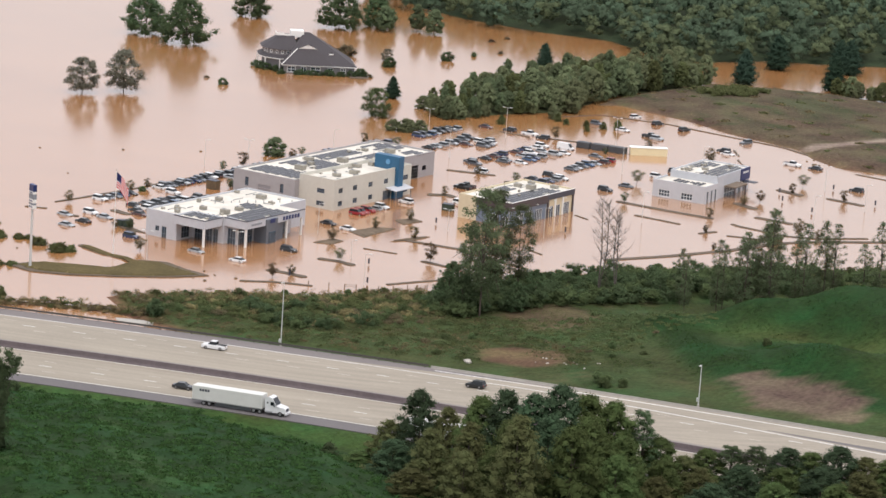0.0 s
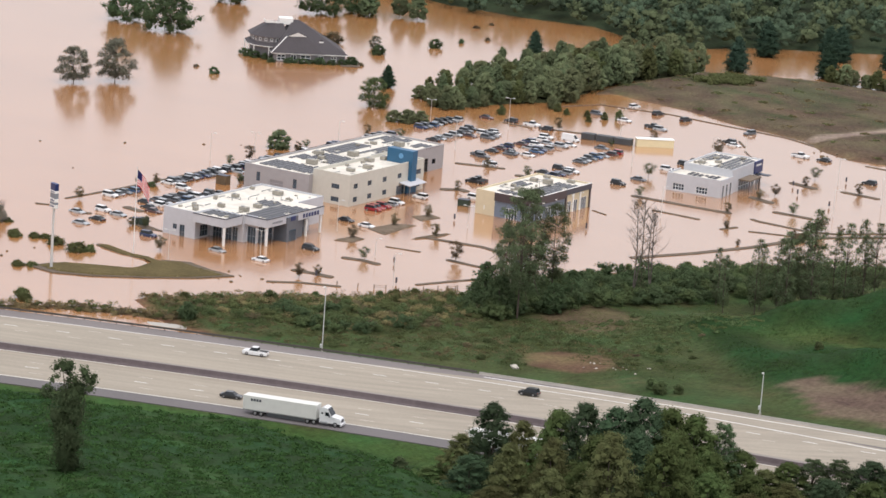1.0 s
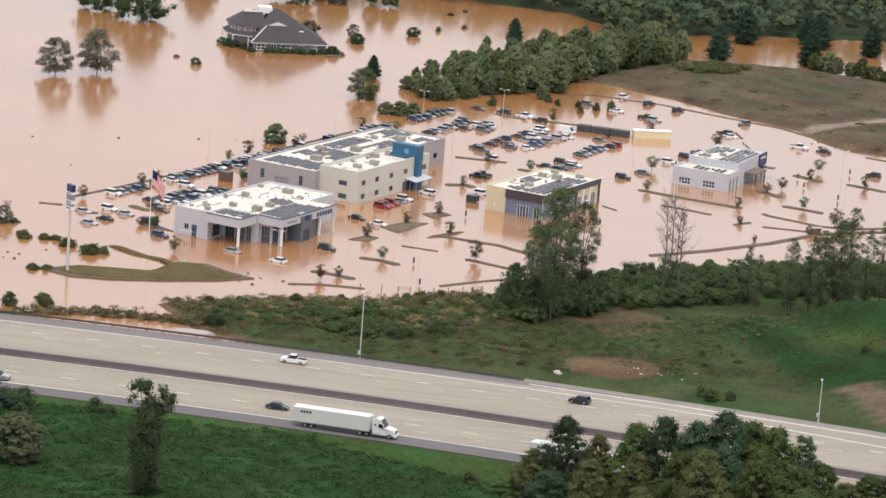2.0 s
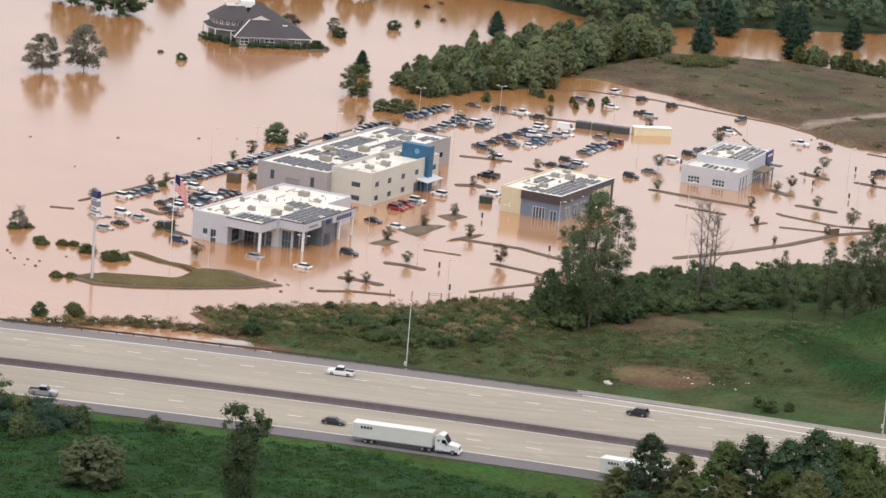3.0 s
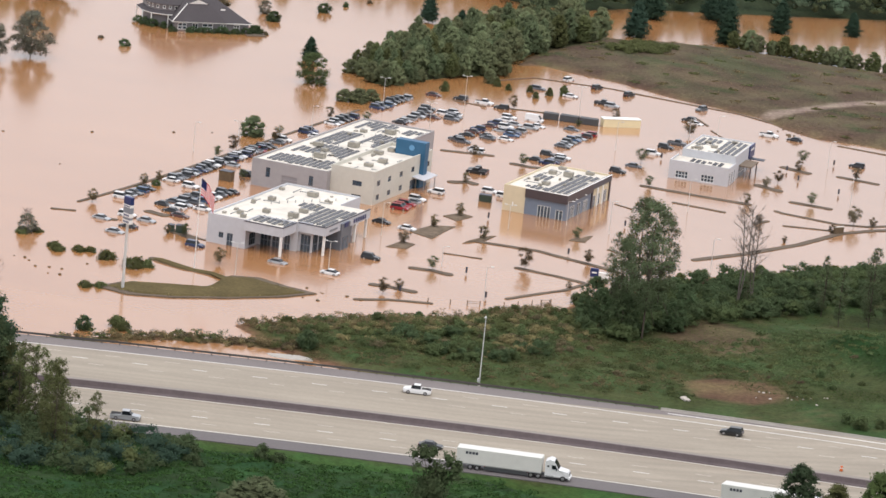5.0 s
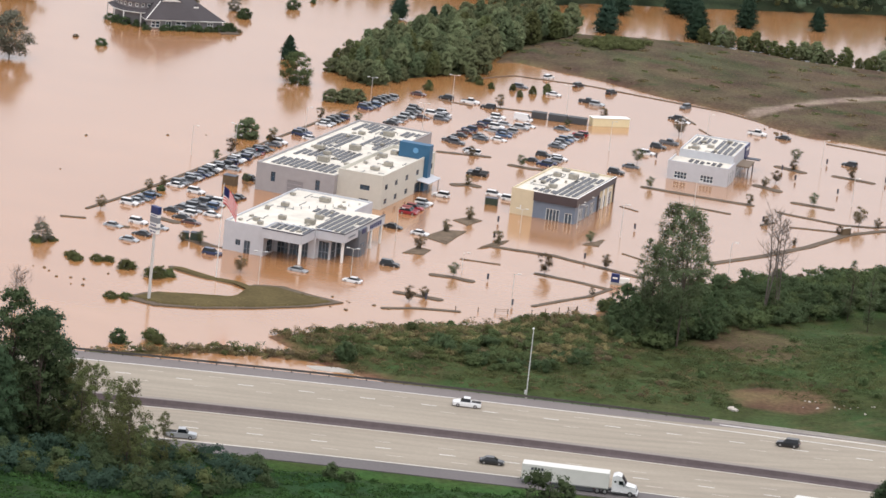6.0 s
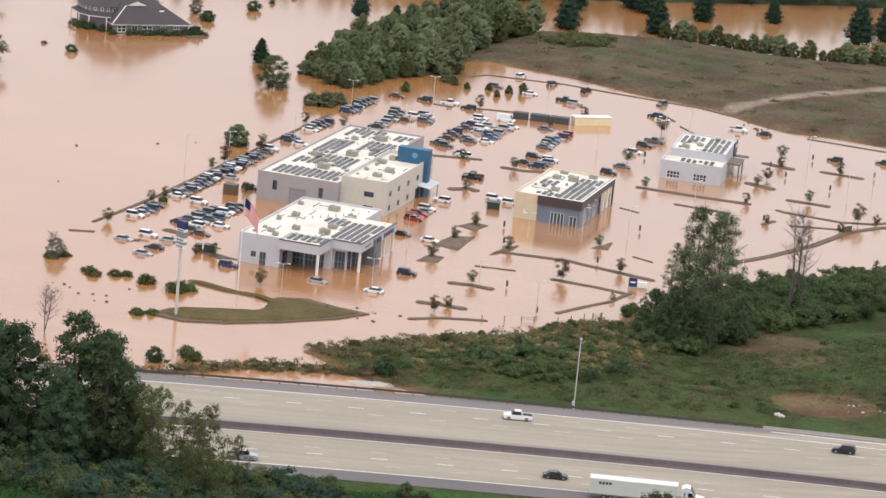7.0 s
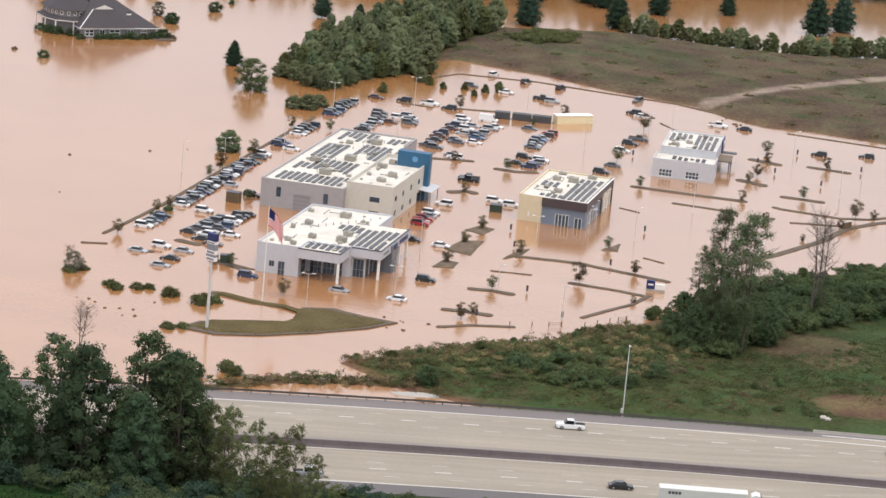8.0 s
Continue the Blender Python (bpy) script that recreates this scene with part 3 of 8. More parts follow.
slant("shoulder", lambda u: (11.5 + 5.4 * ramp(u, 20, 110), 17.0), ROAD_Z + 0.005, FAR_SHOULDER, 20, 108)
strip("edge_line", 11.2, 11.45, ROAD_Z + 0.012, PAINT_LINE, -300, 100, 0.004, road)
slant("edge_line", lambda u: (11.2 - 0.075 * (u - 100), 11.55 - 0.075 * (u - 100)), ROAD_Z + 0.012, PAINT_LINE, 100, 250)
strip("edge_line", 14.9, 15.25, ROAD_Z + 0.012, PAINT_LINE, 62, 330, 0.004, road)
slant("gore", lambda u: (12.6 - 0.075 * (u - 100), 12.9 - 0.075 * (u - 100) + min(4.6, 0.07 * (u - 142))), ROAD_Z + 0.008, ASPHALT, 143, 250)
for v0 in (-16.6, -35.7):
    strip("edge_line", v0, v0 + 0.2, ROAD_Z + 0.012, PAINT_LINE, depth=0.004, parent=road)
for v0, mat, shift in ((4.3, PAINT_LINE, 0.0), (-27.3, PAINT_LINE, 5.5), (7.8, PAINT_FAINT, 6.0), (-31.4, PAINT_FAINT, 8.0), (0.6, PAINT_FAINT, 4.0), (-23.4, PAINT_FAINT, 5.0)):
    for k in range(-9, 17):
        u0 = -46.2 + shift + 12.19 * k
        strip("lane_dash", v0, v0 + 0.2 if mat is PAINT_LINE else v0 + 0.13, ROAD_Z + 0.012, mat, u0, u0 + 3.05, 0.004, road, step=3.0)


def barrier_wall():
    bm = bmesh.new()
    prof = [(-0.46, 0), (-0.44, 0.10), (-0.26, 0.40), (-0.15, 1.36), (0.15, 1.36), (0.26, 0.40), (0.44, 0.10), (0.46, 0)]
    rows = []
    for u in np.linspace(-300, 330, 80):
        rows.append([bm.verts.new((*road_xy(u, -15.6 + dv), ROAD_Z + float(rise(u)) + dz)) for dv, dz in prof])
    for a, b in zip(rows, rows[1:]):
        for i in range(7):
            bm.faces.new((a[i], b[i], b[i + 1], a[i + 1]))
    bmesh.ops.recalc_face_normals(bm, faces=bm.faces)
    ob = part("median_barrier", bm, BARRIER, None)
    return tagged(ob, "long dark concrete barrier along the highway median", "barrier", kind="structure")


barrier_wall()


def guard_rail(v, u0, u1):
    rail = thing("guard_rail", 0, 0, 0, 0, "dark steel guard rail on short posts beside the highway", "guard rail")
    bm = bmesh.new()
    prof = [(0, 0.34), (0.06, 0.45), (0, 0.56), (0.06, 0.68), (0, 0.80), (-0.03, 0.80), (-0.03, 0.34)]
    rows = [[bm.verts.new((*road_xy(u, v + dv), ROAD_Z + float(rise(u)) + dz)) for dv, dz in prof] for u in np.linspace(u0, u1, int((u1 - u0) / 8) + 1)]
    for a, b in zip(rows, rows[1:]):
        for i in range(7):
            bm.faces.new((a[i], b[i], b[(i + 1) % 7], a[(i + 1) % 7]))
    bmesh.ops.recalc_face_normals(bm, faces=bm.faces)
    part("beam", bm, RAIL, rail)
    me = None
    for u in np.arange(u0 + 2, u1, 3.8):
        x, y = road_xy(u, v + 0.1)
        if me is None:
            post = part("post", boxes((-0.08, -0.08, -0.5, 0.08, 0.08, 0.72)), RAIL, rail)
            me = post.data
        else:
            post = new("post", me)
            post.parent = rail
        post.location = (x, y, ROAD_Z + float(rise(u)))


guard_rail(16.5, -190, 60)


def parapet_wall():
    """A low pale concrete wall that takes over from the steel rail."""
    bm = bmesh.new()
    prof = [(-0.25, 0), (-0.12, 0.3), (-0.1, 0.62), (0.12, 0.62), (0.14, 0)]
    rows = [[bm.verts.new((*road_xy(u, 16.7 + dv), ROAD_Z - 0.05 + float(rise(u)) + dz)) for dv, dz in prof] for u in np.linspace(60.5, 320, 60)]
    for a, b in zip(rows, rows[1:]):
        for i in range(4):
            bm.faces.new((a[i], b[i], b[i + 1], a[i + 1]))
    bm.faces.new(rows[0])
    bm.faces.new(rows[-1][::-1])
    bmesh.ops.recalc_face_normals(bm, faces=bm.faces)
    ob = part("parapet_wall", bm, PALE_CONCRETE, None)
    return tagged(ob, "low pale concrete wall along the highway shoulder", "barrier", kind="structure")


parapet_wall()


# ---- plants ----
def unit_shell(sub):
    bm = bmesh.new()
    bmesh.ops.create_icosphere(bm, subdivisions=sub, radius=1.0)
    bm.verts.index_update()
    v, f = np.array([p.co[:] for p in bm.verts]), np.array([[p.index for p in q.verts] for q in bm.faces])
    bm.free()
    return v, f


SHELLS = {1: unit_shell(1), 2: unit_shell(2)}


def cards(rng, blobs, count, size, outward=0.9, stray=0.26, core=0.0, sub=2):
    """Small leaf sprays spread through the lumps of a crown: corners and their soft normals. core: how far each lump is filled with dense inner leafage."""
    b = np.array(blobs, float)
    w = b[:, 3] * b[:, 4]
    pick = rng.choice(len(b), count, p=w / w.sum())
    d = rng.normal(size=(count, 3))
    d /= np.linalg.norm(d, axis=1)[:, None]
    d[:, 2] = np.where(d[:, 2] < -0.45, -d[:, 2], d[:, 2])
    r = core + (1.02 - core) * rng.uniform(0.0, 1.0, count) ** 0.6 if core else rng.uniform(0.2, 1.0, count) ** 0.45
    r = np.where(rng.random(count) < (stray + 0.14 if core else stray), rng.uniform(0.95, 1.45, count), r)
    rad = b[pick][:, [3, 3, 4]]
    c = b[pick][:, :3] + d * rad * r[:, None]
    nrm = d * outward + rng.normal(size=(count, 3)) * 0.45 + np.array([0, 0, 0.3])
    nrm /= np.linalg.norm(nrm, axis=1)[:, None]
    t = np.cross(nrm, rng.normal(size=(count, 3)))
    t /= np.linalg.norm(t, axis=1)[:, None]
    s = np.cross(nrm, t)
    k = size * rng.uniform(0.5, 1.35, count)[:, None]
    v = np.stack([c - t * k * 0.6 - s * k * 0.3, c + t * k * 0.6 - s * k * 0.25, c + s * k * 0.5], 1).reshape(-1, 3)
    mid, span = b[:, :3].mean(0), np.ptp(b[:, :3], axis=0) * 0.5 + b[:, 3].mean()

    def softened(way, place, own):
        out = way * 0.2 + (place - mid) / span * 0.7 + own * 0.12 + np.array([0, 0, 0.5])
        return out / np.linalg.norm(out, axis=1)[:, None]
    soft = np.repeat(softened(d, c, nrm), 3, axis=0)
    if core:
        sv, sf = SHELLS[sub]
        swell = core * rng.uniform(0.62, 1.2, (len(b), len(sv), 1))
        pts = b[:, None, :3] + sv[None] * b[:, None, [3, 3, 4]] * swell
        pts, ways = pts[:, sf].reshape(-1, 3), np.broadcast_to(sv[sf], (len(b), *sf.shape, 3)).reshape(-1, 3)
        v, soft = np.concatenate([v, pts]), np.concatenate([soft, softened(ways, pts, ways)])
    return v, soft


def card_mesh(name, v, normal, mat):
    me = bpy.data.meshes.new(name)
    f = np.arange(len(v))
    me.vertices.add(len(v))
    me.vertices.foreach_set("co", np.asarray(v, float).ravel())
    me.loops.add(len(f))
    me.loops.foreach_set("vertex_index", f)
    me.polygons.add(len(f) // 3)
    me.polygons.foreach_set("loop_start", np.arange(len(f) // 3) * 3)
    me.update(calc_edges=True)
    me.polygons.foreach_set("use_smooth", np.ones(len(f) // 3, bool))
    me.normals_split_custom_set_from_vertices(np.asarray(normal, float))
    me.materials.append(mat)
    return me


def trunk_mesh(bm, rng, h, r, blobs, limbs, bend=0.03):
    p, q = Vector((0, 0, -0.6)), Vector((rng.uniform(-bend, bend) * h, rng.uniform(-bend, bend) * h, h * 0.5))
    top = Vector((q.x * 1.6, q.y * 1.6, h))
    tube(bm, p, q, r, r * 0.72, 8, False)
    tube(bm, q, top, r * 0.72, r * 0.25, 7, False)
    order = rng.permutation(len(blobs))[:limbs]
    for i in order:
        bx, by, bz = blobs[i][:3]
        k = rng.uniform(0.3, 0.75)
        a = p.lerp(q, k * 2) if k < 0.5 else q.lerp(top, k * 2 - 1)
        if a.z > bz:
            a = p.lerp(q, 0.6)
        tube(bm, a, (bx, by, bz), r * 0.36, r * 0.08, 6, False)
    return bm


def broadleaf(seed, h, rad, trunk, mat, count, size, lumps=16, bark=BARK, name="broadleaf_tree", label="", group="", squash=0.8, limbs=9, taper=0.35, category="tree", thin=False, stem=0.014, lump=0.34, belly=0.16, core=0.0):
    """A crown of many leafy lumps on a forked trunk; belly sets how wide it is near its foot."""
    rng = np.random.default_rng(seed)
    tree = thing(name, 0, 0, 0, 0, label, category, group)
    blobs = []
    for i in range(lumps):
        k = (i + 0.5) / lumps
        env = math.sin(math.pi * (belly + (0.96 - belly) * k)) ** 0.65 * (1 - taper * max(0.0, k - 0.3))
        br = rad * lump * rng.uniform(0.72, 1.25) * (1 - 0.25 * k)
        a = i * 2.4 + rng.uniform(-0.9, 0.9)
        d = max(0.0, env * rad * rng.uniform(0.85, 1.12) - 0.7 * br) * math.sqrt(rng.uniform(0.12, 1.0))
        z = trunk + (h - trunk) * k + rng.uniform(-0.04, 0.04) * h
        blobs.append((d * math.cos(a), d * math.sin(a), min(max(z, trunk + br * squash * 0.5), h - br * squash * 0.8), br, br * squash * rng.uniform(0.8, 1.2)))
    wood = trunk_mesh(bmesh.new(), rng, h * 0.84, max(0.06, h * stem), blobs, limbs)
    if thin:
        for i in range(60):
            b = blobs[rng.integers(len(blobs))]
            e = np.array(b[:3]) + rng.normal(size=3) * b[3] * 0.9
            tube(wood, b[:3], e, h * 0.003, h * 0.0012, 4, False)
    part("trunk", wood, bark, tree)
    v, n = cards(rng, blobs, count, size, core=core, sub=1)
    crown = new("crown", card_mesh("crown", v, n, mat))
    crown.parent = tree
    return tree


def conifer(seed, h, rad, mat, count, size, name="conifer_tree", label="", group="", trunk=0.05):
    rng = np.random.default_rng(seed)
    tree = thing(name, 0, 0, 0, 0, label, "tree", group)
    blobs = []
    for i in range(46):
        k = (i + 0.5) / 46
        z = h * (trunk + (0.97 - trunk) * k)
        girth = (1 - k) ** 0.5 * min(1, 0.7 + k * 1.6)
        reach = rad * girth * (0.58 if i % 2 else 0.3) * rng.uniform(0.8, 1.1)
        a = i * 2.4
        blobs.append((reach * math.cos(a), reach * math.sin(a), z, rad * (0.46 * girth + 0.04), h * 0.08))
    part("trunk", tube(bmesh.new(), (0, 0, -0.5), (0, 0, h * 0.9), h * 0.018, h * 0.004, 7), BARK, tree)
    v, n = cards(rng, blobs, count, size, 0.6, 0.1, 0.74, 1)
    crown = new("crown", card_mesh("crown", v, n, mat))
    crown.parent = tree
    return tree


def bare_tree(seed, h, rad, name="bare_tree", label="", group="", stems=1, bark=PALE_BARK, girth=0.0065):
    rng = np.random.default_rng(seed)
    tree = thing(name, 0, 0, 0, 0, label, "tree", group)
    bm, tw = bmesh.new(), bmesh.new()
    for s in range(stems):
        base = Vector((rng.uniform(-0.6, 0.6) * (stems > 1), rng.uniform(-0.6, 0.6) * (stems > 1), -0.5))
        mid = base + Vector((rng.uniform(-0.08, 0.08) * h, rng.uniform(-0.05, 0.05) * h, h * 0.5))
        top = mid + Vector((rng.uniform(-0.08, 0.08) * h, rng.uniform(-0.05, 0.05) * h, h * 0.5))
        r = h * girth
        tube(bm, base, mid, r, r * 0.7, 7, False)
        tube(bm, mid, top, r * 0.7, r * 0.2, 6, False)
        for i in range(30):
            k = rng.uniform(0.35, 0.98)
            a = base.lerp(mid, k * 2) if k < 0.5 else mid.lerp(top, k * 2 - 1)
            ang, ln = rng.uniform(0, 6.28), rad * rng.uniform(0.4, 1.0) * (1.15 - 0.6 * k)
            e = a + Vector((math.cos(ang) * ln, math.sin(ang) * ln, ln * rng.uniform(0.5, 1.3)))
            tube(bm, a, e, r * 0.3, r * 0.1, 5, False)
            for _ in range(7):
                k2 = rng.uniform(0.3, 1)
                s0 = a.lerp(e, k2)
                tube(tw, s0, s0 + Vector(rng.normal(size=3)) * ln * 0.3 + Vector((0, 0, ln * 0.2)), r * 0.17, r * 0.07, 3, False)
    part("trunk", bm, bark, tree)
    part("brushwood", tw, bark, tree)
    return tree


class Stock:
    """One plant or car built once; put() sets the first in place and copies it for the rest."""

    def __init__(self, build):
        self.build, self.first = build, None

    def put(self, x, y, z, rz=0.0, s=1.0, label="", sz=None):
        m = pose(x, y, z, 0, 0, rz) @ Matrix.Diagonal((s, s, sz or s, 1))
        if self.first is None:
            self.first = ob = self.build()
            ob.matrix_basis = m
            self.scale0 = Matrix.Diagonal((*ob.scale, 1)).inverted()
        else:
            ob = copy_thing(self.first, m @ self.scale0)
        return tagged(ob, label) if label else ob


def ground_z(x, y):
    return float(height(np.array([x]), np.array([y]))[0])


# ---- buildings ----
def wall_run(bm, a, b, z0, z1, thick, holes=()):
    """A straight wall from a to b (its outer face on the right of the way), with rectangular openings (s0, s1, z0, z1)."""
    a, b = Vector((*a, 0)), Vector((*b, 0))
    d = (b - a).normalized()
    inw = Vector((-d.y, d.x, 0))
    a, b = a + d * 0.004, b - d * 0.004
    length = (b - a).length
    cuts = sorted({0.0, length, *[s for h in holes for s in h[:2]]})
    for s0, s1 in zip(cuts, cuts[1:]):
        m = (s0 + s1) / 2
        spans, z = [], z0
        for h in sorted((h for h in holes if h[0] < m < h[1]), key=lambda h: h[2]):
            if h[2] > z:
                spans.append((z, h[2]))
            z = h[3]
        if z < z1:
            spans.append((z, z1))
        for lo, hi in spans:
            q = [a + d * s + inw * k for s, k in ((s0, 0), (s1, 0), (s1, thick), (s0, thick))]
            prism(bm, [(p.x, p.y) for p in q], lo, hi)
    bmesh.ops.remove_doubles(bm, verts=bm.verts[:], dist=0.001)
    return bm


def window_in(parent, a, b, hole, name="window", bars=1, cross=0, frame_mat=TRIM, fw=0.09, label="", pane_mat=None):
    """A framed pane set into an opening of a wall run."""
    a, b = Vector((*a, 0)), Vector((*b, 0))
    d = (b - a).normalized()
    inw = Vector((-d.y, d.x, 0))
    s0, s1, z0, z1 = hole

    def ring_at(k):
        out = [(s0, z0), (s1, z0), (s1, z1), (s0, z1)]
        inn = [(s0 + fw, z0 + fw), (s1 - fw, z0 + fw), (s1 - fw, z1 - fw), (s0 + fw, z1 - fw)]
        return [[(*(a + d * s + inw * k).xy, z) for s, z in q] for q in (out, inn)]
    bm = bmesh.new()
    rings = [[bm.verts.new(p) for p in q] for q in ring_at(0.06) + ring_at(0.16)]
    for i in range(4):
        j = (i + 1) % 4
        for p, q in ((0, 1), (1, 3), (3, 2), (2, 0)):
            bm.faces.new((rings[p][i], rings[p][j], rings[q][j], rings[q][i]))
    bmesh.ops.recalc_face_normals(bm, faces=bm.faces)
    fr = part(name, bm, frame_mat, parent, label)

    def bar(p0, p1, q0, q1):
        c = [a + d * s + inw * k for s, k in ((p0, 0.07), (p1, 0.07), (p1, 0.15), (p0, 0.15))]
        part("glazing_bar", prism(bmesh.new(), [(v.x, v.y) for v in c], q0, q1), frame_mat, fr)
    for i in range(bars):
        m = s0 + (s1 - s0) * (i + 1) / (bars + 1)
        bar(m - fw / 2, m + fw / 2, z0 + fw, z1 - fw)
    for i in range(cross):
        m = z0 + (z1 - z0) * (i + 1) / (cross + 1)
        bar(s0 + fw, s1 - fw, m - fw / 2, m + fw / 2)
    bm = bmesh.new()
    c = [a + d * s + inw * k for s, k in ((s0 + 0.04, 0.10), (s1 - 0.04, 0.10), (s1 - 0.04, 0.12), (s0 + 0.04, 0.12))]
    prism(bm, [(v.x, v.y) for v in c], z0 + 0.04, z1 - 0.04)
    part("pane", bm, pane_mat or GLASS, fr)
    return fr


def solar_field(parent, x0, x1, y0, y1, z, rng, gaps=0.0, pitch=1.62):
    """Rows of tilted dark panels on a flat roof, running north."""
    x = x0 + 0.5
    while x < x1:
        lo, hi = y0 + rng.uniform(0, 1.4), y1 - rng.uniform(0, 1.4)
        if gaps and rng.random() < gaps:
            lo += (hi - lo) * rng.uniform(0.2, 0.5)
        row = part("mount_rail", boxes((x - 0.48, lo, z, x - 0.43, hi, z + 0.22)), STEEL, parent)
        part("mount_rail", boxes((x + 0.34, lo, z, x + 0.38, hi, z + 0.08)), STEEL, row)
        k = max(1, int((hi - lo) / 2.6))
        for i in range(k):
            if 0 < i < k - 1 and rng.random() < 0.03:
                continue
            solar_panel(row, x, lo + (hi - lo) * i / k + 0.02, lo + (hi - lo) * (i + 1) / k - 0.02, z + rng.uniform(-0.02, 0.02))
        x += pitch


def solar_panel(row, x, lo, hi, z):
    bm = bmesh.new()
    v = [bm.verts.new(p) for p in ((x - 0.52, lo, z + 0.27), (x + 0.46, lo, z + 0.13), (x + 0.46, hi, z + 0.13), (x - 0.52, hi, z + 0.27),
                                   (x - 0.52, lo, z + 0.23), (x + 0.46, lo, z + 0.09), (x + 0.46, hi, z + 0.09), (x - 0.52, hi, z + 0.23))]
    for f in ((0, 1, 2, 3), (7, 6, 5, 4), (0, 4, 5, 1), (1, 5, 6, 2), (2, 6, 7, 3), (3, 7, 4, 0)):
        bm.faces.new([v[k] for k in f])
    part("solar_panel", bm, SOLAR, row)


def roof_unit(parent, x, y, z, sx, sy, sz):
    sx, sy, sz = sx * 0.8, sy * 0.8, sz * 0.8
    body = part("roof_unit", soft_box(x - sx / 2, y - sy / 2, z + 0.15, x + sx / 2, y + sy / 2, z + sz, 0.06, 1), UNIT, parent)
    part("unit_base", boxes((x - sx / 2 + 0.1, y - sy / 2 + 0.1, z, x + sx / 2 - 0.1, y + sy / 2 - 0.1, z + 0.15)), STEEL, body)
    bm = bmesh.new()
    tube(bm, (x - sx * 0.2, y, z + sz), (x - sx * 0.2, y, z + sz + 0.16), min(sx, sy) * 0.28, min(sx, sy) * 0.28, 12)
    part("fan_housing", bm, STEEL, body)


def vent(parent, x, y, z):
    part("roof_vent", tube(bmesh.new(), (x, y, z), (x, y, z + 0.7), 0.12, 0.1, 8), STEEL, parent)


def conduits(parent, rng, x0, y0, x1, y1, z, n):
    """Pipe runs, hatches and small curbs strewn over a flat roof."""
    for _ in range(n):
        x, y = rng.uniform(x0, x1), rng.uniform(y0, y1)
        ln = rng.uniform(1.5, 5.0)
        if rng.random() < 0.5:
            d = (x, y, z + 0.08, min(x1, x + ln), y + 0.14, z + 0.22)
        else:
            d = (x, y, z + 0.08, x + 0.14, min(y1, y + ln), z + 0.22)
        run = part("conduit", boxes(d), STEEL, parent)
        part("conduit_block", boxes((x - 0.1, y - 0.1, z, x + 0.24, y + 0.24, z + 0.079)), FASCIA, run)
    for _ in range(n // 2):
        x, y, w = rng.uniform(x0, x1), rng.uniform(y0, y1), rng.uniform(0.5, 1.0)
        part("roof_hatch", soft_box(x, y, z, x + w, y + w * 1.2, z + rng.uniform(0.3, 0.7), 0.04, 1), UNIT, parent)


def flat_roof(parent, poly, z, mat=ROOF_WHITE, name="roof"):
    return part(name, prism(bmesh.new(), poly, z - 0.35, z), mat, parent)


def print_bars(parent, name, axis_y, fixed, s0, s1, z0, z1, n, mat, slot=0.62, sign=1):
    """Plain bars in place of lettering. axis_y: the wall runs along y at x = fixed, else along x at y = fixed."""
    w = (s1 - s0) / n
    for i in range(n):
        a, b = s0 + i * w, s0 + i * w + w * slot
        if axis_y:
            bm = boxes((fixed, a, z0, fixed + 0.08 * sign, b, z1))
        else:
            bm = boxes((a, fixed - 0.08, z0, b, fixed, z1))
        part(name, bm, mat, parent)


